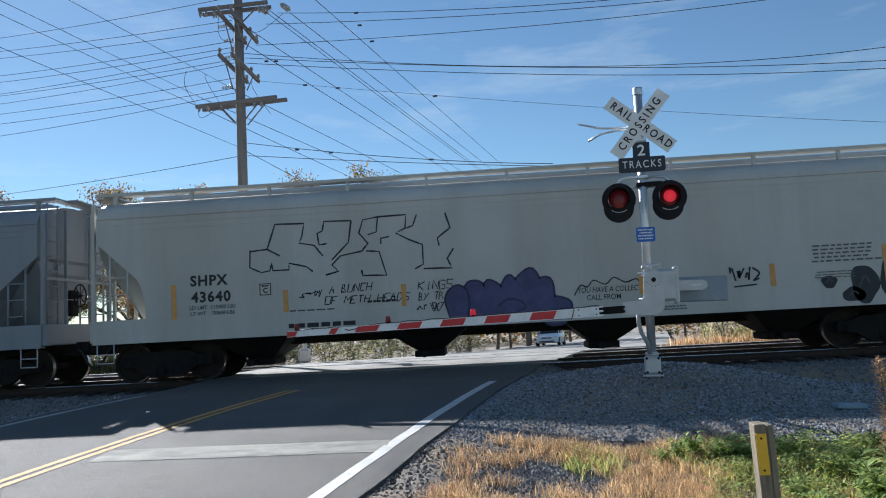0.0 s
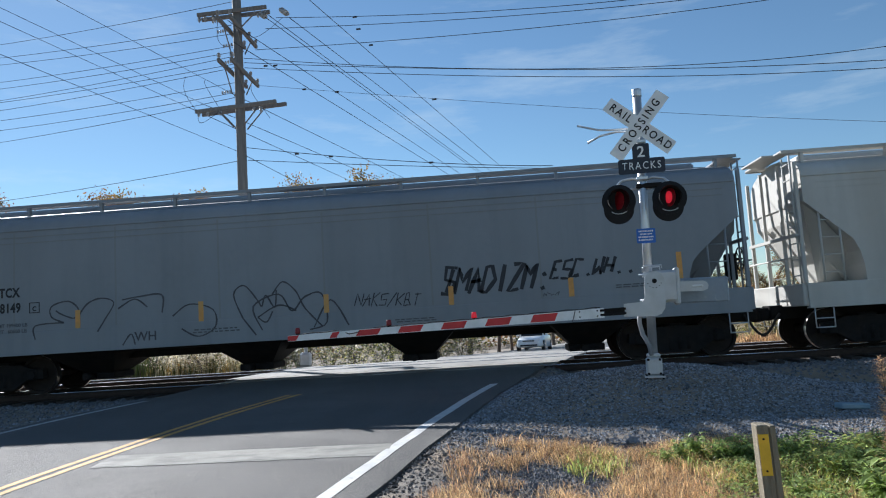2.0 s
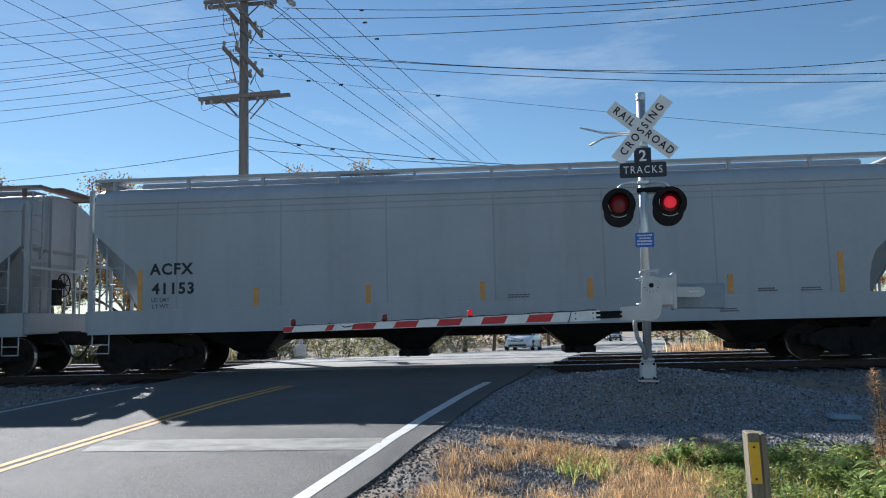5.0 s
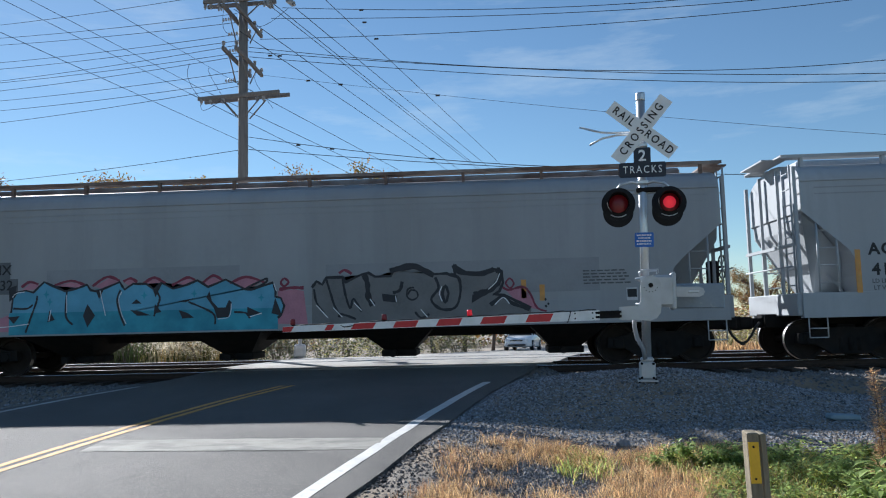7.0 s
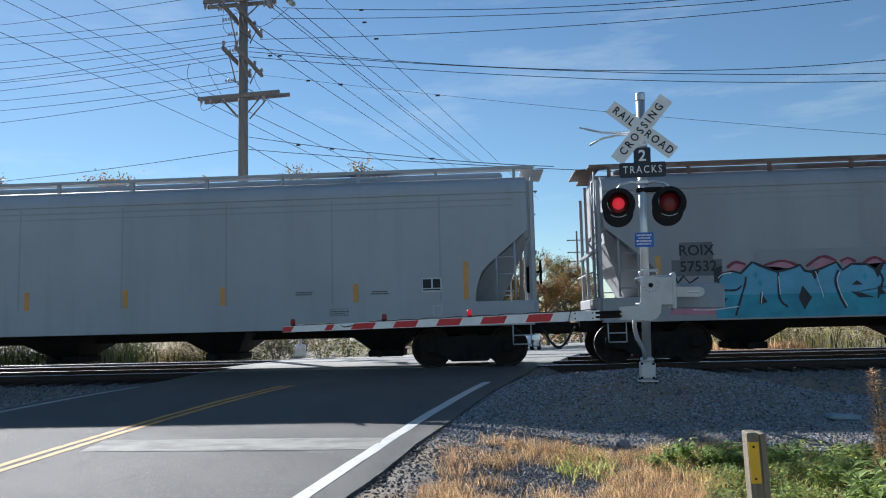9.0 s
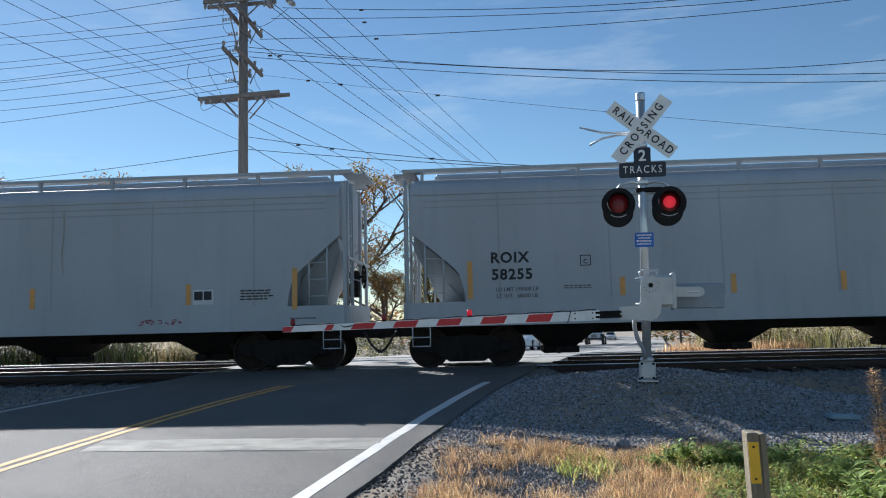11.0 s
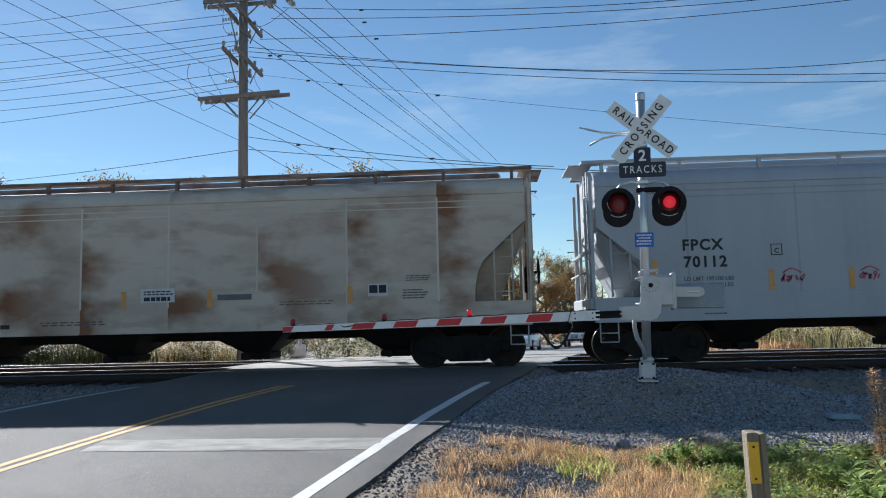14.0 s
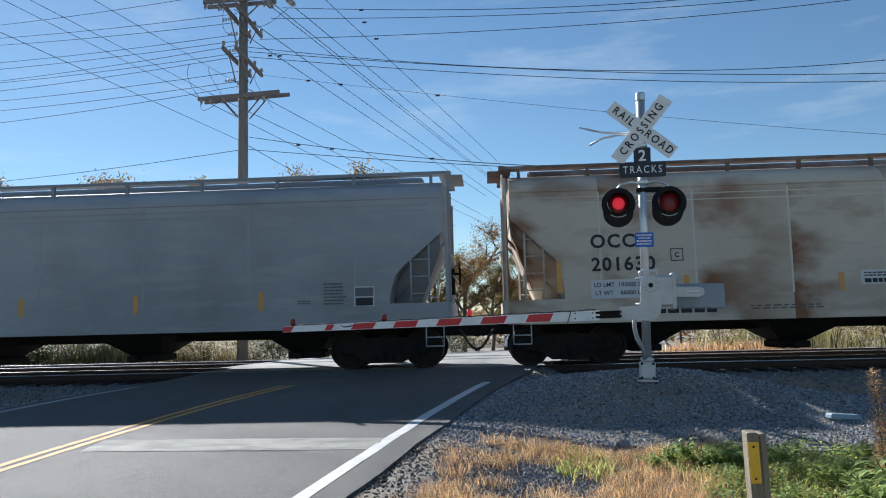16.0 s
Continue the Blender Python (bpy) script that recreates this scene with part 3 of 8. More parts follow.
def gate():
    """The lowered gate arm, root at the crank, tip to -x."""
    g = empty("gate_arm", pose(MAST_X - 0.43, MAST_Y - 0.37, MAST_Z + 1.02, 0, 0, -9) @ pose(0, 0, 0, 0, -1.2, 0))
    tagged(g, "lowered red and white striped crossing gate arm with red lamps", "crossing gate")
    L = 5.38
    bm = bmesh.new()
    box(bm, -0.30, 0.0, -0.02, 0.02, -0.05, 0.06, 0.01)
    for z in (-0.045, 0.02):
        box(bm, -0.36, 0.02, -0.035, 0.035, z, z + 0.035, 0.006)
    part("arm_bracket", bm, UNDER, g, "dark steel breakaway bracket")
    # white arm, tapered, with slanting red bands set proud
    def hw(x):
        return 0.072 - 0.025 * (-x - 0.3) / (L - 0.3)
    bm = bmesh.new()
    prism(bm, [(-0.3, -hw(-0.3)), (-0.3, hw(-0.3)), (-L, hw(-L)), (-L, -hw(-L))], -0.02, 0.02)
    arm = part("arm", bm, GATE_WHITE, g)
    bm = bmesh.new()
    prism(bm, [(-0.3, -hw(-0.3) - 0.002), (-0.3, hw(-0.3) + 0.002), (-0.75, hw(-0.75) + 0.002), (-0.72, -hw(-0.72) - 0.002)], -0.026, 0.026)
    part("arm_sleeve", bm, GATE_WHITE, g)
    for bx, bz in ((-0.4, 0.04), (-0.4, -0.04), (-0.66, 0.045), (-0.66, -0.035)):
        bm = bmesh.new()
        disc(bm, (bx, -0.028, bz), (0, 1, 0), 0.012, 0.012, 8)
        part("bolt", bm, UNDER, g)
    x = -0.98
    k = 0
    while x > -L + 0.1:
        w = 0.12 if k == 5 else 0.37     # one band has lost most of its tape
        x1 = max(x - w, -L)
        sl = 0.06
        a, b = hw(x) * 0.86, hw(x1) * 0.86
        bm = bmesh.new()
        if x1 > -L + 0.02:
            pts = [(x, a), (x - sl, -a), (x1 - sl if x1 - sl > -L else -L, -b), (x1, b)]
        else:
            pts = [(x, a), (x - sl, -a), (-L, -b), (-L, b)]
        prism(bm, pts, -0.0235, 0.0235)
        part("red_band", bm, RED_TAPE, g)
        x -= 0.70
        k += 1
    # lamps along the top
    for lx in (-L + 0.17, -3.65, -2.27):
        z = hw(lx)
        bm = bmesh.new()
        disc(bm, (lx, 0, z + 0.012), (0, 0, 1), 0.03, 0.024, 10)
        body = part("lamp_base", bm, BLACK, g)
        bm = bmesh.new()
        tube(bm, [(lx, 0, z + 0.024), (lx, 0, z + 0.05), (lx, 0, z + 0.09), (lx, 0, z + 0.115)], 0.045, 14, r2=0.036)
        part("lamp", bm, DIM_RED if lx < -3 else material("red_gate_lamp", (0.5, 0.01, 0.02), 0.3, vary=0.1, emit=0.3), g, "small red gate lamp")
    # cable along the top of the arm
    bm = bmesh.new()
    pts = []
    for k in range(40):
        x = -0.35 - (L - 0.55) * k / 39
        dip = -0.07 * math.exp(-((x + 4.25) / 0.16) ** 2)
        pts.append((x, -0.03 if dip < -0.02 else 0.0, hw(x) + 0.012 + 0.008 * math.sin(k * 1.9) + dip))
    tube(bm, pts, 0.008, 6)
    part("cable", bm, RUBBER, g)
    bm = bmesh.new()
    pts = [(-0.72, -0.03, 0.085), (-0.73, -0.03, 0.04), (-0.76, -0.03, -0.05), (-0.78, -0.03, -0.09)]
    tube(bm, pts, 0.006, 6)
    part("cable", bm, RUBBER, g)


gate()

# ---- the train ----


def wheel_rows(speed, r, x, z):
    step = 0.08
    n = int(16.0 / step)
    return [(k * step, pose(x, 0, z, 0, math.degrees(speed * k * step / r), 0)) for k in range(n + 1)]


SPEED = 8.10
WHEEL_R = 0.457
CARS, WHEELSETS = [], []
_shared = {}


def shared(key, maker):
    if key not in _shared:
        bm = bmesh.new()
        mats, sm = maker(bm)
        me = bpy.data.meshes.new(key)
        bm.to_mesh(me)
        bm.free()
        for m in mats:
            me.materials.append(m)
        if sm:
            for p in me.polygons:
                p.use_smooth = True
        _shared[key] = me
    return _shared[key]


def hung(name, me, parent, m=None, label=""):
    o = new(name, me)
    o.parent = parent
    if m is not None:
        o.matrix_basis = m
    if label:
        tagged(o, label)
    return o


def mk_wheelset(bm):
    tube(bm, [(0, -1.0, 0), (0, 1.0, 0)], 0.085, 12)
    for s in (-1, 1):
        prof = [(0.10, 0.86), (0.12, 0.80), (0.38, 0.79), (0.395, 0.83), (WHEEL_R, 0.835), (WHEEL_R + 0.002, 0.72), (WHEEL_R + 0.026, 0.70), (WHEEL_R + 0.02, 0.685), (0.395, 0.69), (0.37, 0.74), (0.12, 0.74), (0.10, 0.70)]
        n = 36
        rings = [[bm.verts.new((r * math.sin(2 * math.pi * k / n), s * y, r * math.cos(2 * math.pi * k / n))) for r, y in prof] for k in range(n)]
        for k in range(n):
            a, b = rings[k], rings[(k + 1) % n]
            for i in range(len(prof) - 1):
                f = bm.faces.new((a[i], b[i], b[i + 1], a[i + 1]))
                f.material_index = 1 if i == 4 else 0
    bmesh.ops.recalc_face_normals(bm, faces=bm.faces[:])
    return [WHEEL_STEEL, TREAD], False


def mk_sideframe(bm):
    ol = [(-1.15, 0.38), (-1.12, 0.60), (-0.85, 0.62), (-0.55, 0.72), (0.55, 0.72), (0.85, 0.62), (1.12, 0.60), (1.15, 0.38), (0.75, 0.36), (0.40, 0.14), (-0.40, 0.14), (-0.75, 0.36)]
    prism(bm, ol, -0.09, 0.09)
    for x in (-0.889, 0.889):
        box(bm, x - 0.13, x + 0.13, -0.13, 0.13, 0.34, 0.60, 0.03)
        disc(bm, (x, -0.14, 0.457), (0, 1, 0), 0.09, 0.06, 14)
    for x in (-0.2, 0, 0.2):
        tube(bm, [(x, -0.04, 0.2), (x, -0.04, 0.5)], 0.07, 10)
    return [UNDER], False


def mk_bolster(bm):
    box(bm, -0.22, 0.22, -0.95, 0.95, 0.48, 0.78, 0.03)
    box(bm, -0.9, 0.9, -0.55, -0.45, 0.30, 0.40, 0.02)
    box(bm, -0.9, 0.9, 0.45, 0.55, 0.30, 0.40, 0.02)
    disc(bm, (0, 0, 0.82), (0, 0, 1), 0.18, 0.12, 16)
    return [UNDER], False


def mk_step(bm):
    for x in (-0.2, 0.2):
        tube(bm, [(x, 0, 1.0), (x, 0, 0.52)], 0.014, 6)
    for z in (0.52, 0.72):
        tube(bm, [(-0.2, 0, z), (0.2, 0, z)], 0.014, 6)
    return [ALU_PAINT], False


def mk_hose(bm):
    tube(bm, [(0, 0, 0.86), (0.10, 0, 0.75), (0.20, 0, 0.56), (0.32, 0, 0.42), (0.42, 0, 0.38)], 0.03, 8)
    box(bm, 0.38, 0.48, -0.03, 0.03, 0.34, 0.42, 0.01)
    return [RUBBER], False


def mk_coupler(bm):
    box(bm, -0.95, 0.02, -0.12, 0.12, 0.74, 0.96, 0.03)
    box(bm, 0.0, 0.34, -0.17, 0.15, 0.70, 1.0, 0.05)
    box(bm, 0.25, 0.46, -0.06, 0.12, 0.68, 1.02, 0.04)
    tube(bm, [(-0.1, -0.9, 0.78), (-0.02, -0.5, 0.72), (0.05, -0.12, 0.72)], 0.016, 6)
    return [UNDER], False


def mk_brake_wheel(bm):
    n = 20
    pts = [(0, 0.28 * math.cos(2 * math.pi * k / n), 0.28 * math.sin(2 * math.pi * k / n)) for k in range(n + 1)]
    tube(bm, pts, 0.018, 6, False)
    for k in range(4):
        a = math.pi * k / 4
        tube(bm, [(0, -0.28 * math.cos(a), -0.28 * math.sin(a)), (0, 0.28 * math.cos(a), 0.28 * math.sin(a))], 0.012, 6)
    tube(bm, [(-0.3, 0, 0), (0.05, 0, 0)], 0.03, 8)
    box(bm, -0.34, -0.12, -0.16, 0.16, -0.5, 0.14, 0.03)
    return [UNDER], False


END_CUT = {"flow": ((0.0, 1.48), (0.02, 1.85), (0.08, 2.15), (0.20, 2.42), (1.18, 3.32)), "rib": ((0.0, 1.48), (0.03, 1.80), (0.14, 2.14), (0.30, 2.32), (1.22, 3.10))}


def cut_z(u, style):
    """Height of the sloping end's lower edge, u metres outward from where it leaves the sill."""
    k = END_CUT[style]
    return float(np.interp(u, [p[0] for p in k], [p[1] for p in k]))


def mk_body(bm, L, style, up):
    """Shell of a covered hopper: upright sides, rounded roof, and a raised, sloping floor at both ends."""
    xe = L / 2 - 0.72
    run = END_CUT[style][-1][0]
    prof = [(1.575, 1.48), (1.577, 1.9), (1.578, 2.6), (1.578, 3.3), (1.572, 3.82), (1.545, 3.97), (1.46, 4.10), (1.30, 4.20), (1.0, 4.30), (0.5, 4.40), (0.0, 4.44)]
    prof = [(y, z + up if z > 3.5 else z) for y, z in prof]
    us = [0.0, 0.01, 0.02, 0.05, 0.08, 0.14, 0.20, 0.30, 0.45, 0.65, 0.85, 1.05, run]
    xs_ = [-xe + run - u for u in us[:0:-1]] + [-xe + run + (2 * xe - 2 * run) * k / 10 for k in range(11)] + [xe - run + u for u in us[1:]]
    rings = []
    for x in xs_:
        zb = cut_z(max(0.0, abs(x) - (xe - run)), style)
        side = []
        for y, z in prof:
            zz = z if z > zb else zb
            if z <= zb:
                # stay on the shell's curve at the cut
                yy = np.interp(zb, [p[1] for p in prof], [p[0] for p in prof])
            else:
                yy = y
            side.append((float(yy), zz))
        ring = [bm.verts.new((x, -y, z)) for y, z in side] + [bm.verts.new((x, y, z)) for y, z in side[-2::-1]]
        rings.append(ring)
    for a, b in zip(rings, rings[1:]):
        for i in range(len(a)):
            j = (i + 1) % len(a)
            f = bm.faces.new((a[i], a[j], b[j], b[i]))
            f.smooth = i < len(a) - 1
            f.material_index = 0
    bm.faces.new(rings[0][::-1])
    bm.faces.new(rings[-1])
    bmesh.ops.remove_doubles(bm, verts=bm.verts[:], dist=0.002)
    bmesh.ops.dissolve_degenerate(bm, edges=bm.edges[:], dist=0.001)
    bmesh.ops.recalc_face_normals(bm, faces=bm.faces[:])
    for ed in bm.edges:
        if len(ed.link_faces) == 2 and ed.calc_face_angle() > 0.5:
            ed.smooth = False


def ladder_mesh(bm, h, w, n, r=0.016):
    for x in (-w / 2, w / 2):
        tube(bm, [(x, 0, 0), (x, 0, h)], r * 1.5, 6)
    for k in range(n):
        z = h * (k + 0.5) / n
        tube(bm, [(-w / 2, 0, z), (w / 2, 0, z)], r, 6)


def hopper(x_mid, L, paint, roof_paint, label, style="flow", bays=4, seam=None, reach=0.0, up=0.0):
    """A covered hopper car L long between its couplers' ends; its rear coupler reaches out by reach more, its roof is up higher."""
    x_mid, L = x_mid + reach / 2, L - reach
    c = empty("hopper_car", pose(x_mid, TRACK_Y, 0))
    tagged(c, label, "hopper car", "cars of the train")
    CARS.append((c, x_mid))
    xe = L / 2 - 0.72
    xp = L / 2 - 0.62            # corner posts, end of the sills
    bm = bmesh.new()
    mk_body(bm, L, style, up)
    part("body", bm, paint, c)
    # panel seams
    nseam = 6
    for k in range(nseam + 1):
        x = -xe + 2.0 + (2 * xe - 4.0) * k / nseam
        for s in (-1,):
            bm = bmesh.new()
            prof = [(1.5795, 1.53), (1.5805, 1.9), (1.5815, 2.6), (1.5815, 3.3), (1.5765, 3.80 + up)]
            prev = None
            for y, z in prof:
                v = [bm.verts.new((x - 0.022, s * y, z)), bm.verts.new((x + 0.022, s * y, z))]
                if prev:
                    bm.faces.new((prev[0], prev[1], v[1], v[0]))
                prev = v
            part("panel_seam", bm, seam or paint, c)
    for s in (-1, 1):
        bm = bmesh.new()
        box(bm, -xp, xp, s * 1.54 - 0.0405, s * 1.54 + 0.0405, 0.98, 1.50, 0.008)
        box(bm, -xp, xp, min(s * 1.40, s * 1.60), max(s * 1.40, s * 1.60), 0.95, 0.985, 0.005)
        part("side_sill", bm, paint, c)
        # eave angle
        bm = bmesh.new()
        box(bm, -xe + 0.02, xe - 0.02, s * 1.572 - 0.02, s * 1.572 + 0.02, 3.84 + up, 3.88 + up, 0.008)
        part("eave_bead", bm, paint, c)
    bm = bmesh.new()
    box(bm, -L / 2 + 0.25, L / 2 - 0.25, -0.28, 0.28, 0.72, 1.05, 0.02)
    part("centre_sill", bm, UNDER, c)
    # running boards round the roof, on brackets
    for s in (-1, 1):
        bm = bmesh.new()
        box(bm, -xp - 0.12, xp + 0.12, min(s * 1.162, s * 0.72), max(s * 1.162, s * 0.72), 4.50 + up, 4.535 + up)
        part("running_board", bm, roof_paint, c)
        bm = bmesh.new()
        box(bm, -xp - 0.12, xp + 0.12, s * 1.18 - 0.012, s * 1.18 + 0.012, 4.465 + up, 4.54 + up)
        part("board_edge", bm, roof_paint, c)
        bm = bmesh.new()
        box(bm, s * (xp + 0.1) - 0.28, s * (xp + 0.1) + 0.28, -0.715, 0.715, 4.50 + up, 4.535 + up)
        part("end_running_board", bm, roof_paint, c)
    nb = 11
    for k in range(nb):
        x = -xe + 0.25 + (2 * xe - 0.5) * k / (nb - 1)
        for s in (-1, 1):
            m = shared("bracket" + roof_paint.name, lambda b: (box(b, -0.035, 0.035, -0.03, 0.06, 4.20, 4.50), ([roof_paint], False))[1])
            hung("board_bracket", m, c, pose(x, s * 1.13, up))
    bm = bmesh.new()
    box(bm, -xe + 0.5, xe - 0.5, -0.32, 0.32, 4.36 + up, 4.575 + up, 0.05)
    part("hatch_trough", bm, roof_paint, c)
    # ends
    for e in (-1, 1):
        for s in (-1, 1):
            bm = bmesh.new()
            box(bm, e * xp - 0.04, e * xp + 0.04, s * 1.50 - 0.05, s * 1.50 + 0.05, 1.50, (4.12 if style != "flow" else 4.2) + up, 0.01)
            part("corner_post", bm, paint, c)
            bm = bmesh.new()
            tube(bm, [(e * (xp - 0.02), s * 0.75, 3.0), (e * (xp - 1.25), s * 0.75, 1.52)], 0.035, 6)
            part("end_brace", bm, paint, c)
            m = shared("side_ladder" + paint.name, lambda b: (ladder_mesh(b, 1.55, 0.42, 4), ([paint], False))[1])
            hung("side_ladder", m, c, pose(e * (xp - 0.62), s * 1.53, 1.52))
            m = shared("sill_step", mk_step)
            hung("sill_step", m, c, pose(e * (xp - 0.30), s * 1.56, 0))
        bm = bmesh.new()
        ladder_mesh(bm, 2.9, 0.42, 8)
        part("end_ladder", bm, paint, c, loc=pose(e * (xp + 0.05), -1.2, 1.5, 0, 0, 90))
        bm = bmesh.new()
        box(bm, e * xp - 0.10, e * xp + 0.10, -1.53, 1.53, 1.0, 1.5, 0.02)
        box(bm, min(e * xp, e * (xp - 1.2)), max(e * xp, e * (xp - 1.2)), -1.48, 1.48, 1.40, 1.46)
        part("end_platform", bm, paint, c)
        bm = bmesh.new()
        for yy in (-0.55, 0.55):
            box(bm, e * xp - 0.035, e * xp + 0.035, yy - 0.03, yy + 0.03, 1.46, 4.3 + up)
        part("end_post", bm, paint, c)
        bm = bmesh.new()
        box(bm, min(e * (xp + 0.02), e * (xp + 0.10)), max(e * (xp + 0.02), e * (xp + 0.10)), -1.5, 1.5, 2.55, 2.62)
        tube(bm, [(e * (xp + 0.14), -1.45, 2.1), (e * (xp + 0.14), 1.45, 2.1)], 0.018, 6)
        part("end_grab_bar", bm, paint, c)
        bm = bmesh.new()
        rn = END_CUT[style][-1][0]
        zt = END_CUT[style][-1][1]
        cut = [(xe - rn + u, cut_z(u, style) - 0.02) for u in (1.16, 0.8, 0.45, 0.2, 0.08, 0.03)]
        sl = [(e * x, z) for x, z in [(xe - 0.04, zt - 0.35)] + cut + [(xe - rn + 0.02, 1.46), (xe - 0.62, 1.44)]]
        for v in prism(bm, sl, -1.5, 1.5):
            v.co.y *= 0.28 + 0.70 * min(1.0, (v.co.z - 1.44) / 1.5)
        bmesh.ops.recalc_face_normals(bm, faces=bm.faces[:])
        part("slope_sheet", bm, paint, c)
        m = shared("coupler", mk_coupler)
        hung("coupler", m, c, pose(e * (L / 2 - 0.36) - (reach if e < 0 else 0), 0, 0, 0, 0, 0 if e > 0 else 180))
        m = shared("brake_hose", mk_hose)
        hung("brake_hose", m, c, pose(e * (L / 2 - 0.42) - (reach if e < 0 else 0), -0.35, 0, 0, 0, 0 if e > 0 else 180))
    hung("brake_wheel", shared("brake_wheel", mk_brake_wheel), c, pose(xp + 0.25, -0.35, 2.2))
    # hoppers under the floor
    for k in range(bays):
        x = (k - (bays - 1) / 2) * (L - 4.3) / bays
        w0 = 1.02 if style == "flow" else 0.92
        bm = bmesh.new()
        low = 0.30 if style == "flow" else 0.36
        top = [(x - w0, -1.45), (x + w0, -1.45), (x + w0, 1.45), (x - w0, 1.45)]
        foot = [(x - low, -0.40), (x + low, -0.40), (x + low, 0.40), (x - low, 0.40)]
        a0 = [bm.verts.new((*p, 1.45)) for p in top]
        a = [bm.verts.new((*p, 0.97)) for p in top]
        b = [bm.verts.new((*p, 0.42)) for p in foot]
        for i in range(4):
            j = (i + 1) % 4
            bm.faces.new((a[i], a[j], b[j], b[i]))
            bm.faces.new((a0[i], a0[j], a[j], a[i]))
        bm.faces.new(b)
        bm.faces.new(a0[::-1])
        bmesh.ops.recalc_face_normals(bm, faces=bm.faces[:])
        h = part("hopper_bay", bm, UNDER, c)
        bm = bmesh.new()
        box(bm, x - low - 0.06, x + low + 0.06, -0.5, 0.5, 0.26, 0.42, 0.02)
        tube(bm, [(x - 0.1, -0.9, 0.34), (x - 0.1, -0.5, 0.34)], 0.08, 10)
        part("outlet_gate", bm, UNDER, h)
    bm = bmesh.new()
    tube(bm, [(-xe + 3.5, -1.2, 0.93), (xe - 3.5, -1.2, 0.93)], 0.03, 6)
    part("air_pipe", bm, UNDER, c)
    # thin beads; on grey cars the darker seam paint draws their shadow lines
    for zb, dp in ((3.56, 0.006), (3.70, 0.006)):
        bm = bmesh.new()
        yb = 1.577
        box(bm, -xe + 0.3, xe - 0.3, -yb - dp, -yb + 0.01, zb + up - 0.012, zb + up + 0.012)
        part("side_bead", bm, seam or paint, c)
    # trucks
    for e in (-1, 1):
        xt = L / 2 - 2.2 + (reach if e < 0 else 0.0) + 0.08
        for s in (-1, 1):
            hung("truck_side_frame", shared("sideframe", mk_sideframe), c, pose(e * xt, s * 0.99, 0))
        hung("truck_bolster", shared("bolster", mk_bolster), c, pose(e * xt, 0, 0))
        for dx in (-0.889, 0.889):
            w = hung("wheelset", shared("wheelset", mk_wheelset), c, pose(e * xt + dx, 0, WHEEL_R))
            WHEELSETS.append((w, e * xt + dx))
    return c


def car_paint(name, colour, tint, amount, scale=0.6, stretch=(1, 1, 0.15), edges=(0.45, 0.7), rough=0.55, second=None, amount2=0.22, scale2=1.6, stretch2=(2.2, 1, 0.16), panel=None):
    return material(name, colour, rough, 0.0, vary=0.07, scale=0.7, bump=0.08, bump_scale=6, tint=tint, tint_scale=scale, tint_amount=amount, tint_stretch=stretch, edges=edges,
                    tint2=second or tuple(v * 0.72 for v in colour), tint2_scale=scale2, tint2_amount=amount2, tint2_stretch=stretch2, panel=panel)


WHITE_CAR = car_paint("off_white_car_paint", (0.50, 0.49, 0.455), (0.39, 0.36, 0.31), 0.6)
GREY_CAR = car_paint("grey_car_paint", (0.235, 0.255, 0.28), (0.19, 0.20, 0.215), 0.5)
PALE_CAR = car_paint("pale_grey_car_paint", (0.378, 0.402, 0.43), (0.315, 0.33, 0.35), 0.5)
ROIX_CAR = car_paint("light_grey_car_paint", (0.322, 0.334, 0.354), (0.262, 0.264, 0.27), 0.6)
RUST_CAR = car_paint("rust_stained_beige_paint", (0.54, 0.48, 0.40), (0.21, 0.095, 0.045), 1.0, 1.1, (0.5, 1, 0.9), (0.46, 0.64), 0.75, (0.28, 0.19, 0.13), 0.4, 1.7, (0.55, 1, 2.0), (-6.27, 2.09))
SOOT_CAR = car_paint("soot_stained_grey_paint", (0.33, 0.345, 0.365), (0.17, 0.178, 0.19), 0.75, 0.5, (0.7, 1, 0.6), (0.44, 0.78), 0.6, (0.41, 0.415, 0.42), 0.35, 2.2, (0.4, 1, 2.0))
RUST_ROOF = material("rusty_roof_steel", (0.15, 0.10, 0.08), 0.85, vary=0.35, scale=3, tint=(0.32, 0.29, 0.27), tint_scale=1.2, tint_amount=0.8)

PALE_SEAM = car_paint("pale_weathered_seam_paint", (0.60, 0.57, 0.50), (0.4, 0.33, 0.26), 0.5)
DARK_SEAM = car_paint("dirty_grey_seam_paint", (0.318, 0.334, 0.355), (0.27, 0.275, 0.285), 0.5)
GREY_SEAM = car_paint("dark_grey_seam_paint", (0.22, 0.23, 0.24), (0.19, 0.19, 0.19), 0.5)
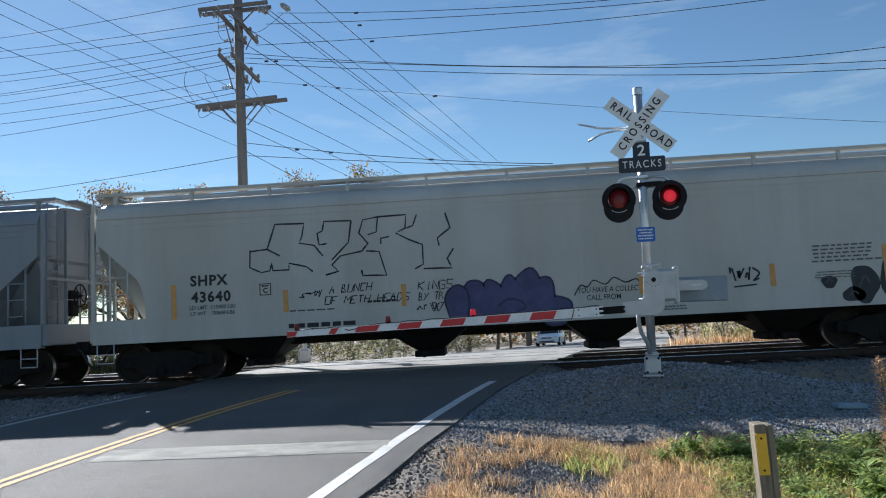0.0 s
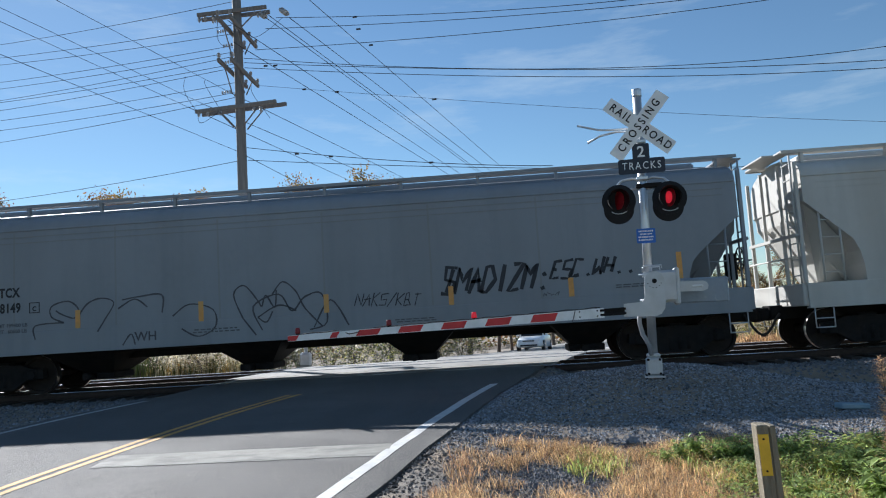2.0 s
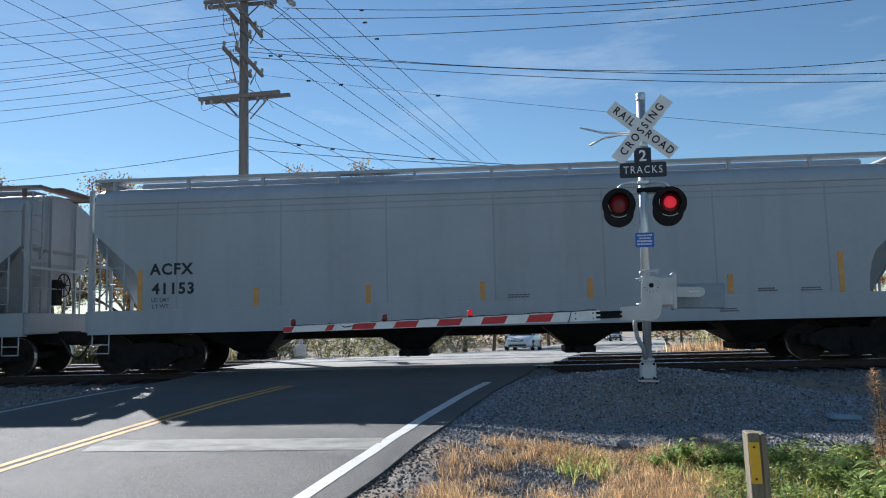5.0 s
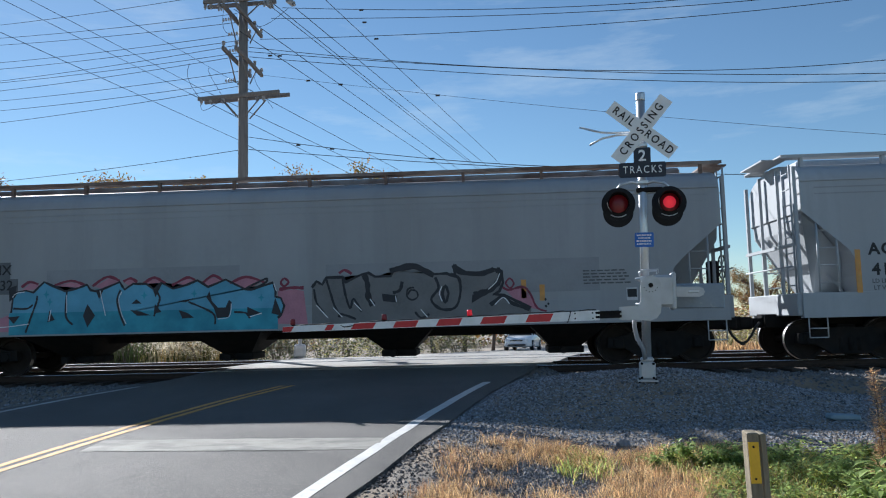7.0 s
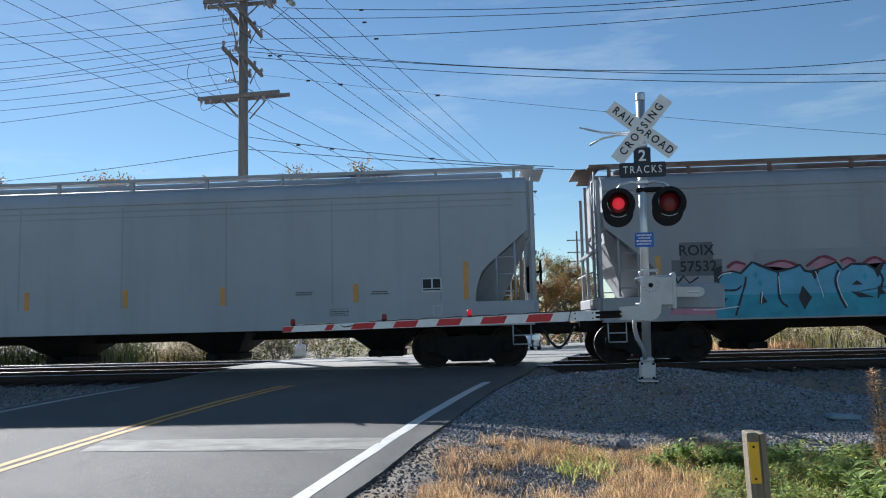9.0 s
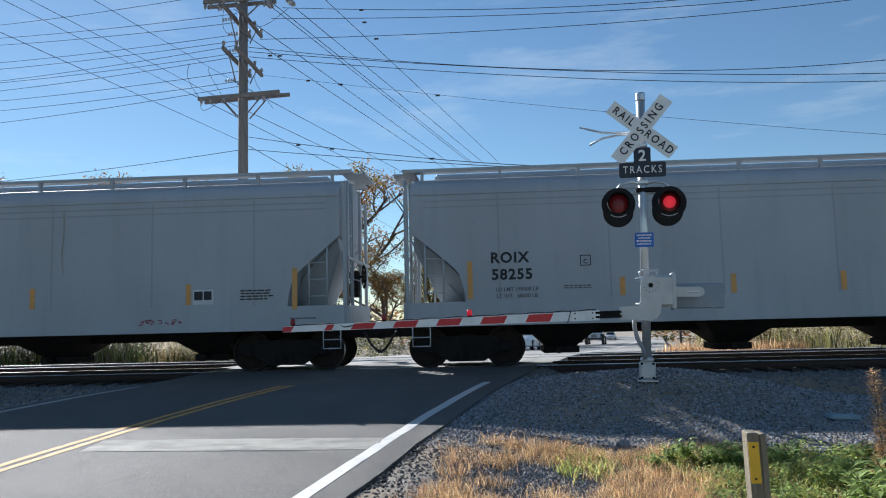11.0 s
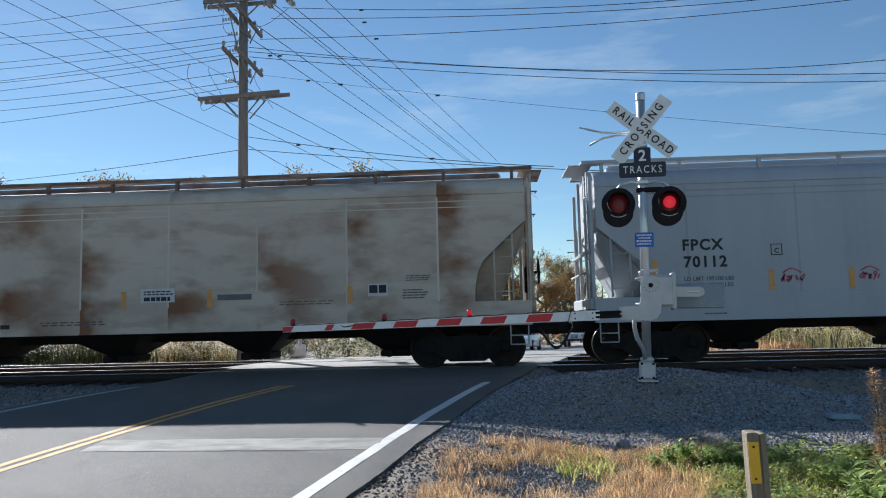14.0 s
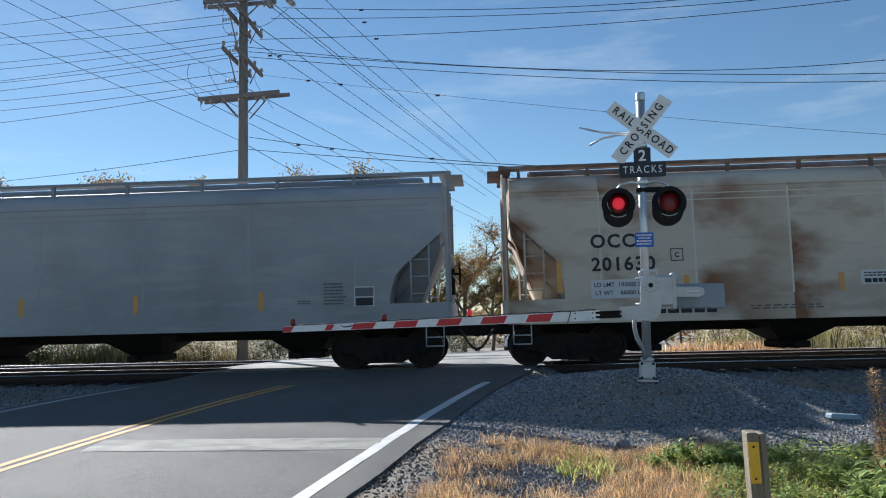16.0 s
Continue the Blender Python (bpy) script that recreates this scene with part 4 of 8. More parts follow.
# coupling points along the track at the start, from the head of the train backwards
JOINT = [11.0, -9.85, -30.22, -50.7, -71.2, -91.7, -111.75, -129.85, -150.4]
ROOF_UP = [0.03, 0.03, 0.14, 0.07, 0.11, 0.17, 0.10, 0.05]
REACH = [0.0, 0.16, 0.33, 0.27, 0.2, 0.15, 0.12, 0.2]
SPEC = [
    (WHITE_CAR, WHITE_CAR, "off-white covered hopper car with black outline graffiti", "flow"),
    (GREY_CAR, GREY_CAR, "medium grey covered hopper car with black tag lettering", "rib"),
    (PALE_CAR, PALE_CAR, "clean pale grey covered hopper car", "flow"),
    (ROIX_CAR, RUST_ROOF, "light grey covered hopper car with turquoise graffiti and rusty roof", "rib"),
    (PALE_CAR, PALE_CAR, "pale grey covered hopper car with yellow reflector strips", "rib"),
    (PALE_CAR, PALE_CAR, "pale grey covered hopper car with small red tags", "rib"),
    (RUST_CAR, RUST_ROOF, "beige covered hopper car with heavy rust stains", "flow"),
    (SOOT_CAR, GREY_CAR, "grey covered hopper car darkened by soot", "rib")]
for k, (pt, rf, lab, st) in enumerate(SPEC):
    a, b = JOINT[k + 1], JOINT[k]
    hopper((a + b) / 2, b - a, pt, rf, lab, st, seam=PALE_SEAM if pt is RUST_CAR else GREY_SEAM if pt is GREY_CAR else None if pt is WHITE_CAR else DARK_SEAM, reach=REACH[k], up=ROOF_UP[k])

# ---- utility pole and wires ----


def utility_pole():
    px_, py = -8.04, 24.0
    p = empty("utility_pole", pose(px_, py, float(ground_z(px_, py)) - 0.1))
    tagged(p, "tall weathered wooden utility pole with three levels of crossarms", "utility pole")
    z0 = p.matrix_basis.translation.z
    bm = bmesh.new()
    tube(bm, [(0, 0, 0), (0, 0, 4), (0.01, 0, 8), (0, 0, 14.6)], 0.19, 14, r2=0.145)
    part("pole", bm, POLE_WOOD, p, smooth=True)
    ins = []
    # lowest crossarm, a doubled beam nearly square to the road of view
    for dy in (-0.2, 0.2):
        bm = bmesh.new()
        box(bm, -1.44 + dy * 0.2, 1.44 + dy * 0.6, dy - 0.05, dy + 0.05, -0.06, 0.065, 0.01, pose(0, 0, 8.8 - z0, 0, -3.0, 0))
        part("crossarm", bm, POLE_WOOD, p)
    for s in (-1, 1):
        bm = bmesh.new()
        tube(bm, [(s * 0.16, -0.22, 8.1 - z0), (s * 0.72, -0.24, 8.74 - z0)], 0.024, 6)
        part("brace", bm, POLE_WOOD, p)
        bm = bmesh.new()
        tube(bm, [(s * 0.16, 0.22, 8.1 - z0), (s * 0.72, 0.24, 8.74 - z0)], 0.024, 6)
        part("brace", bm, POLE_WOOD, p)
    for x in (-1.36, -1.05, -0.62, 0.55, 0.78):
        ins.append((x, -0.2, 8.8 - z0 - 0.26, 1))
    # two levels of doubled beams running along +y
    for zc, y0, y1 in ((10.03, -1.35, 1.45), (11.47, -1.35, 1.40)):
        for dx in (-0.21, 0.21):
            bm = bmesh.new()
            box(bm, dx - 0.05, dx + 0.05, y0, y1, zc - z0 - 0.065, zc - z0 + 0.065, 0.01)
            part("crossarm", bm, POLE_WOOD, p)
            for yy in (y0 + 0.06, y1 - 0.06, 0.62):
                ins.append((dx, yy, zc - z0 + 0.06, 0))
            bm = bmesh.new()
            tube(bm, [(dx, -0.1, zc - z0 - 0.75), (dx, -0.75, zc - z0 - 0.07)], 0.022, 6)
            part("brace", bm, POLE_WOOD, p)
            bm = bmesh.new()
            tube(bm, [(dx, 0.1, zc - z0 - 0.75), (dx, 0.75, zc - z0 - 0.07)], 0.022, 6)
            part("brace", bm, POLE_WOOD, p)
    for dy in (-0.2, 0.2):
        bm = bmesh.new()
        box(bm, -1.32, 1.1, dy - 0.05, dy + 0.05, -0.06, 0.065, 0.01, pose(0, 0, 12.16 - z0, 0, -2, 0))
        part("crossarm", bm, POLE_WOOD, p)
    for s in (-1, 1):
        bm = bmesh.new()
        tube(bm, [(s * 0.15, -0.22, 11.5 - z0), (s * 0.75, -0.24, 12.04 - z0)], 0.024, 6)
        part("brace", bm, POLE_WOOD, p)
    for x in (-1.25, -1.05, -0.75, 0.8, 1.02):
        ins.append((x, -0.2, 12.1 - z0 - 0.24, 1))
    for x, y, z, _ in ins:
        bm = bmesh.new()
        tube(bm, [(0, 0, 0), (0, 0, 0.08)], 0.03, 8)
        for k in range(3):
            disc(bm, (0, 0, 0.08 + 0.045 * k), (0, 0, 1), 0.06, 0.028, 10, r2=0.045)
        part("insulator", bm, PORCELAIN, p, loc=pose(x, y, z))
    # strain insulators on the left side and slack jumper loops
    for x, z in ((-0.62, 12.0), (-0.45, 11.62), (-0.25, 11.1), (-0.3, 10.5), (-0.35, 9.45)):
        bm = bmesh.new()
        for k in range(4):
            disc(bm, (-0.09 * k, 0, -0.01 * k), (1, 0, 0), 0.055, 0.035, 10)
        part("strain_insulator", bm, PORCELAIN, p, loc=pose(x, 0.1, z - z0))
    for x, z in ((0.92, 11.98), (1.68, 12.02)):
        bm = bmesh.new()
        tube(bm, [(-0.10, 0, 0.08), (0.10, 0, -0.08)], 0.10, 12)
        disc(bm, (-0.13, 0, 0.10), (-0.78, 0, 0.62), 0.05, 0.06, 10)
        disc(bm, (0.13, 0, -0.10), (-0.78, 0, 0.62), 0.05, 0.06, 10)
        part("dead_end_insulator", bm, PORCELAIN, p, loc=pose(x, -0.1, z - z0))
    for a, b, drop in (((-1.9, 10.1), (-1.5, 8.8), -0.1), ((-1.2, 9.9), (-0.7, 8.8), -0.35), ((0.2, 11.6), (1.55, 11.9), 0.45), ((-0.7, 12.1), (-0.2, 11.0), 0.3), ((0.4, 9.6), (1.0, 8.4), -0.25), ((-1.5, 8.8), (-0.8, 8.75), 0.35)):
        bm = bmesh.new()
        pts = []
        for k in range(11):
            f = k / 10
            pts.append((a[0] + (b[0] - a[0]) * f - 0.25 * math.sin(math.pi * f), 0.1, a[1] + (b[1] - a[1]) * f - drop * math.sin(math.pi * f) - z0))
        tube(bm, pts, 0.008, 5)
        part("jumper_cable", bm, WIRE, p)


utility_pole()


def wire(a, b, sag, mid=None, r=0.0105):
    a, b = Vector(a), Vector(b)
    bm = bmesh.new()
    pts = []
    m = Vector(mid) if mid else (a + b) / 2 - Vector((0, 0, sag))
    for k in range(17):
        f = k / 16
        pts.append(a * (2 * (f - 0.5) * (f - 1)) + m * (4 * f * (1 - f)) + b * (2 * f * (f - 0.5)))
    tube(bm, pts, r, 5)
    w = part("overhead_wire", bm, WIRE)
    tagged(w, "thin dark overhead wire strung from the utility pole", "wire", "overhead wires")
    return w


# along the road, behind the pole to the far line
wire((-6.52, 14.33, 11.17), (4.72, 62.89, 11.17), 0.0, r=0.0115)
wire((-6.10, 23.50, 11.63), (4.14, 66.13, 11.63), 0.0, r=0.0125)
wire((-6.91, 23.50, 11.71), (3.12, 66.47, 11.71), 0.0, r=0.0125)
wire((-6.67, 23.00, 11.56), (3.30, 65.66, 11.56), 0.0, r=0.0125)
wire((-7.68, 22.04, 11.04), (1.29, 60.53, 11.04), 0.0, r=0.0125)
wire((-7.61, 22.34, 10.44), (0.22, 55.74, 10.44), 0.0, r=0.0125)
wire((-11.70, 14.43, 8.98), (-9.84, 24.00, 8.98), 0.0, r=0.007)
wire((-11.09, 14.55, 8.99), (-9.21, 24.00, 8.99), 0.0, r=0.007)
wire((-9.99, 15.70, 9.35), (-8.33, 24.00, 9.35), 0.0, r=0.007)
wire((-10.43, 11.95, 7.32), (-8.19, 24.00, 7.32), 0.0, r=0.007)
wire((-9.84, 24.00, 8.98), (-2.43, 62.00, 8.98), 0.0, r=0.0115)
wire((-9.21, 24.00, 8.99), (0.38, 62.00, 8.99), 0.0, r=0.0115)
wire((-8.33, 24.00, 9.35), (0.76, 62.00, 9.35), 0.0, r=0.0115)
wire((-8.19, 24.00, 7.32), (-5.03, 62.00, 7.32), 0.0, r=0.0115)
# to the left, along the track
wire((-25.85, 34.00, 16.07), (-8.05, 24.00, 12.60), 0.12)
wire((-26.29, 34.00, 15.48), (-8.25, 24.00, 11.75), 0.12)
wire((-26.37, 34.00, 15.14), (-8.2, 24.00, 11.44), 0.12)
wire((-26.53, 34.00, 14.17), (-8.15, 24.00, 11.02), 0.12)
wire((-26.59, 34.00, 13.83), (-8.1, 24.00, 10.80), 0.12)
wire((-26.41, 34.00, 13.15), (-8.15, 24.00, 10.64), 0.12)
wire((-26.34, 34.00, 13.13), (-8.2, 24.00, 10.36), 0.12)
wire((-26.46, 34.00, 12.66), (-8.15, 24.00, 10.24), 0.12)
wire((-26.47, 34.00, 12.21), (-8.15, 24.00, 9.71), 0.12)
wire((-26.39, 34.00, 11.72), (-8.15, 24.00, 9.36), 0.12)
wire((-26.47, 34.00, 11.02), (-8.15, 24.00, 9.19), 0.12)
wire((-26.40, 34.00, 8.16), (-8.19, 24.00, 6.97), 0.12)
# to the right
wire((-6.67, 24.00, 11.88), (6.00, 19.00, 9.35), 0.0, (0.50, 21.20, 10.26))
wire((-7.06, 24.00, 11.52), (7.58, 19.00, 9.23), 0.0, (1.25, 21.20, 10.05))
wire((-7.45, 24.00, 10.80), (11.57, 19.00, 9.27), 0.0, (3.39, 21.20, 9.65))
wire((-7.85, 24.00, 10.54), (11.43, 19.00, 7.53), 0.0, (3.16, 21.20, 8.27))
wire((-7.84, 24.00, 10.38), (11.39, 19.00, 7.10), 0.0, (3.16, 21.20, 8.24))
wire((-7.84, 24.00, 10.20), (11.37, 19.00, 6.90), 0.0, (3.15, 21.20, 8.02))
wire((-7.45, 24.00, 9.55), (11.25, 19.00, 5.41), 0.0, (3.27, 21.20, 7.06), 0.0055)
wire((-7.84, 24.00, 7.41), (1.85, 19.00, 5.00), 0.0, (-2.37, 21.20, 5.93))
wire((-7.84, 24.00, 6.98), (11.17, 19.00, 4.48), 0.0, (3.04, 21.20, 5.30))


def spacer(x, y, z):
    bm = bmesh.new()
    box(bm, -0.07, 0.07, -0.02, 0.02, -0.028, 0.028, 0.01)
    tagged(part("wire_sleeve", bm, WIRE, loc=pose(x, y, z)), "small dark sleeve clamped on an overhead wire", "wire sleeve", "wire sleeves")


spacer(-3.77, 22.90, 11.18)
spacer(-3.67, 22.90, 10.76)
spacer(-3.29, 22.90, 10.19)
spacer(-1.33, 22.60, 8.14)
spacer(-1.51, 22.00, 5.99)
spacer(-5.70, 23.60, 9.14)
spacer(-4.55, 23.30, 8.86)
spacer(-6.71, 23.80, 10.11)
spacer(-7.07, 23.90, 10.17)
spacer(-5.99, 23.40, 6.92)
spacer(-4.79, 23.00, 6.65)


def line_pole(x, y, top, arms):
    z = float(ground_z(x, y)) - 0.2
    p = empty("utility_pole", pose(x, y, z))
    tagged(p, "distant wooden utility pole with crossarms beside the road", "utility pole", "far utility poles")
    bm = bmesh.new()
    tube(bm, [(0, 0, 0), (0, 0, top - z)], 0.17, 10, r2=0.12)
    part("pole", bm, POLE_WOOD, p)
    for za, w in arms:
        bm = bmesh.new()
        box(bm, -w, w, -0.06, 0.06, za - z - 0.06, za - z + 0.06, 0.01)
        part("crossarm", bm, POLE_WOOD, p)
        for k in range(4):
            bm = bmesh.new()
            disc(bm, (-w + 0.15 + (2 * w - 0.3) * k / 3, 0, za - z - 0.12), (0, 0, 1), 0.05, 0.13, 8)
            part("insulator", bm, PORCELAIN, p)


line_pole(2.9, 60, 12.0, ((11.4, 1.5), (9.5, 1.3)))
line_pole(12.2, 98, 12.4, ((11.2, 1.3), (9.6, 1.3), (8.4, 1.3)))
line_pole(21.5, 138, 13.0, ((11.5, 1.3), (9.8, 1.3)))

# ---- signal of the other lane, beyond the tracks ----


def far_signal(x, y):
    s = empty("crossing_signal", pose(x, y, -0.12, 0, 2.4, 8))
    tagged(s, "second railroad crossing signal with red lamps beyond the tracks", "crossing signal")
    bm = bmesh.new()
    tube(bm, [(0, 0, 0.3), (0, 0, 4.5)], 0.066, 14)
    part("mast", bm, GALV, s)
    bm = bmesh.new()
    box(bm, -0.30, 0.30, -0.30, 0.30, -0.9, 0.06, 0.05)
    part("foundation", bm, FAR_ASPHALT, s, "pale concrete foundation block")
    bm = bmesh.new()
    box(bm, -0.19, 0.19, -0.19, 0.19, 0.06, 0.52, 0.06)
    part("base", bm, ALU_PAINT, s, "cast aluminium junction box base")
    for ang, yy in ((48, -0.10), (-48, -0.094)):
        bm = bmesh.new()
        sign_plate(bm, 1.22, 0.229, 0.004, 0.004, pose(0, yy, 3.95, 0, ang, 0))
        part("crossbuck_blade", bm, SIGN_WHITE, s, "white crossbuck blade")
    bm = bmesh.new()
    tube(bm, [(-0.38, -0.05, 3.0), (-0.15, 0, 3.06), (0.15, 0, 3.06), (0.38, -0.05, 3.0)], 0.02, 8)
    part("lamp_arm", bm, GALV, s)
    for sx, mt in ((-1, DIM_RED), (1, LIT)):
        bm = bmesh.new()
        disc(bm, (sx * 0.375, -0.1, 2.75), (0, 1, 0), 0.25, 0.014, 28)
        b = part("backboard", bm, BLACK, s, "round black steel backboard")
        bm = bmesh.new()
        tube(bm, [(sx * 0.375, -0.11, 2.75), (sx * 0.375, -0.30, 2.75)], 0.16, 20, False)
        part("hood", bm, BLACK, b)
        bm = bmesh.new()
        disc(bm, (sx * 0.375, -0.125, 2.75), (0, 1, 0), 0.14, 0.02, 24)
        part("lamp", bm, mt, b, "red lamp")
    bm = bmesh.new()
    box(bm, -0.32, 0.14, -0.2, 0.2, 1.1, 1.6, 0.04)
    part("mechanism_box", bm, ALU_PAINT, s, "grey gate mechanism housing")


far_signal(-6.4, 25.0)

# ---- stones ----
OCT = np.array([(1, 0, 0), (-1, 0, 0), (0, 1, 0), (0, -1, 0), (0, 0, 1), (0, 0, -1)], float)
OCT_F = [(0, 2, 4), (2, 1, 4), (1, 3, 4), (3, 0, 4), (2, 0, 5), (1, 2, 5), (3, 1, 5), (0, 3, 5)]


def stones(name, pts, sizes, mat, label):
    n = len(pts)
    v = OCT[None] * (1 + RNG.uniform(-0.35, 0.35, (n, 6, 1)))
    v = v + RNG.uniform(-0.25, 0.25, (n, 6, 3))
    v[:, :, 2] *= 0.75
    a = RNG.uniform(0, 2 * np.pi, n)
    c, s = np.cos(a)[:, None], np.sin(a)[:, None]
    x = v[:, :, 0] * c - v[:, :, 1] * s
    y = v[:, :, 0] * s + v[:, :, 1] * c
    v = np.stack([x, y, v[:, :, 2]], -1) * sizes[:, None, None] + pts[:, None, :]
    f = (np.array(OCT_F)[None] + 6 * np.arange(n)[:, None, None]).reshape(-1, 3)
    return scatter(name, v.reshape(-1, 3).tolist(), f.tolist(), mat, label=label, category="gravel")


def spread(n, x0, x1, y0, y1, keep, lift=0.0):
    x, y = RNG.uniform(x0, x1, n), RNG.uniform(y0, y1, n)
    k = keep(x, y)
    x, y = x[k], y[k]
    return np.stack([x, y, ground_z(x, y) + lift], -1)


def off_right(x, y):
    return x - (EDGE_R + 0.42 + LEAN * y)


def off_left(x, y):
    return (EDGE_L - 0.3 + LEAN * y) - x


p = spread(95000, -1.5, 8.5, 8.4, 15.0, lambda x, y: (off_right(x, y) > 0.03) & (RNG.random(len(x)) < smooth(8.5, 9.6, y)))
stones("gravel", p, RNG.uniform(0.008, 0.021, len(p)) * (1 + 0.8 * (RNG.random(len(p)) > 0.94)), STONE, "grey crushed gravel mounded round the signal mast")
p = spread(26000, -2.6, 4.5, 4.0, 9.6, lambda x, y: (off_right(x, y) > -0.02) & (RNG.random(len(x)) < np.maximum(0.35, 1.1 - 0.4 * off_right(x, y))))
stones("shoulder_gravel", p, RNG.uniform(0.008, 0.024, len(p)), VERGE_STONE, "fine brown-grey gravel on the road shoulder")
p = spread(15000, -0.6, 2.6, 6.8, 9.4, lambda x, y: (off_right(x, y) > 0.3) & (RNG.random(len(x)) < np.exp(-((x - 0.4) / 0.9) ** 2 - ((y - 7.8) / 0.7) ** 2)))
stones("gravel_patch", p, RNG.uniform(0.010, 0.028, len(p)), BALLAST, "dark gravel patch between dry grass tufts")
p = spread(58000, -16, 17, 14.0, 24.4, lambda x, y: ((off_right(x, y) > 0.15) | (off_left(x, y) > 0.15)), -0.01)
stones("ballast", p, RNG.uniform(0.025, 0.055, len(p)), BALLAST, "dark track ballast stones")
p = spread(5000, -14, -5, 9.0, 15.5, lambda x, y: off_left(x, y) > 0.05)
stones("verge_gravel", p, RNG.uniform(0.012, 0.03, len(p)), STONE, "grey gravel on the far verge of the road")

# ---- grass and weeds ----


def blades(name, pts, h, w, lean, mats, mi, label, category="grass"):
    """Bent, tapering blades: five points and two faces each."""
    n = len(pts)
    a = RNG.uniform(0, 2 * np.pi, n)
    side = np.stack([np.cos(a), np.sin(a), np.zeros(n)], -1)
    b = RNG.uniform(0, 2 * np.pi, n)
    out = np.stack([np.cos(b), np.sin(b), np.zeros(n)], -1)
    up = np.array([0, 0, 1.0])
    h, w, lean = h[:, None], w[:, None], lean[:, None]
    m = pts + up * h * 0.55 + out * lean * h * 0.3
    t = pts + up * h * (1 - 0.25 * lean) + out * lean * h
    v = np.stack([pts - side * w, pts + side * w, m + side * w * 0.7, m - side * w * 0.7, t], 1).reshape(-1, 3)
    faces, idx = [], []
    for k in range(n):
        o = 5 * k
        faces.append((o, o + 1, o + 2, o + 3))
        faces.append((o + 3, o + 2, o + 4))
        idx += [int(mi[k])] * 2
    return scatter(name, v.tolist(), faces, mats, label=label, category=category, mi=idx)


def tufts(n_tuft, per, x0, x1, y0, y1, keep, spreadr):
    c = spread(n_tuft, x0, x1, y0, y1, keep)
    k = np.repeat(np.arange(len(c)), per)
    q = c[k] + np.concatenate([RNG.normal(0, spreadr, (len(k), 2)), np.zeros((len(k), 1))], 1)
    q[:, 2] = ground_z(q[:, 0], q[:, 1]) - 0.01
    return q, k


def patchy(x, y, s, seed):
    return np.array([noise.noise(Vector((a * s + seed, b * s, seed))) for a, b in zip(x, y)])


def dry_keep(x, y):
    d = off_right(x, y)
    hole = np.exp(-((x - 0.4) / 0.75) ** 2 - ((y - 7.8) / 0.55) ** 2)
    return (d > 0.42 + 0.45 * RNG.random(len(x))) & (y < 9.05 + 0.15 * np.sin(x * 3)) & (x < 3.0) & (patchy(x, y, 1.3, 3.1) > -0.30 + 0.3 * smooth(1.9, 2.8, x)) & (RNG.random(len(x)) > hole * 1.2)


q, k = tufts(2300, 42, -2.2, 3.0, 4.3, 9.2, dry_keep, 0.065)
n = len(q)
blades("dry_grass", q, RNG.uniform(0.04, 0.18, n) * (0.6 + 0.8 * RNG.random(2300 * 4)[k]), RNG.uniform(0.0014, 0.0034, n), RNG.uniform(0.2, 1.3, n), [DRY_GRASS, RUST_GRASS], RNG.random(n) < 0.30 + 0.45 * smooth(1.2, 0.3, off_right(q[:, 0], q[:, 1])), "low dry tan grass tufts on the verge")


def green_keep(x, y):
    return (off_right(x, y) > 1.4) & (y < 9.0 + 0.1 * np.sin(x * 4)) & (patchy(x, y, 0.8, 9.7) + smooth(1.3, 2.5, x) * 0.5 > 0.24)


q, k = tufts(1300, 22, 0.2, 5.5, 4.3, 9.2, green_keep, 0.07)
n = len(q)
blades("green_weeds", q, RNG.uniform(0.05, 0.2, n), RNG.uniform(0.004, 0.009, n), RNG.uniform(0.3, 1.1, n), [GREEN_GRASS, BROAD_LEAF, DRY_GRASS], np.floor(RNG.random(n) * 2.5), "low yellow-green weeds among dry grass")


def leaves(name, pts, length, width, mats, mi, label, category, parent=None, droop=0.5):
    """Pointed leaves folded along the midrib: six points, four faces."""
    n = len(pts)
    a = RNG.uniform(0, 2 * np.pi, n)
    e = RNG.uniform(-droop, 0.7, n)
    d = np.stack([np.cos(a) * np.cos(e), np.sin(a) * np.cos(e), np.sin(e)], -1)
    s = np.stack([-np.sin(a), np.cos(a), np.zeros(n)], -1)
    up = np.cross(s, d) * -1
    l, w = length[:, None], width[:, None]
    base, tip = pts, pts + d * l - np.array([0, 0, 1.0]) * l * 0.15
    mid = pts + d * l * 0.45
    v = np.stack([base, mid + s * w + up * w * 0.3, tip, mid - s * w + up * w * 0.3, mid], 1).reshape(-1, 3)
    faces, idx = [], []
    for k in range(n):
        o = 5 * k
        faces += [(o, o + 1, o + 4), (o + 1, o + 2, o + 4), (o + 2, o + 3, o + 4), (o + 3, o, o + 4)]
        idx += [int(mi[k])] * 4
    return scatter(name, v.tolist(), faces, mats, label=label, category=category, mi=idx, parent=parent)


def weed_keep(x, y):
    return ((x > 2.15 + 0.05 * (9 - y)) | ((y > 8.35) & (x > 1.55)) | (patchy(x, y, 1.1, 4.4) > 0.22)) & (y < 9.05 - 0.12 * x) & (np.abs(x - 1.85) + np.abs(y - 5.3) > 0.25)


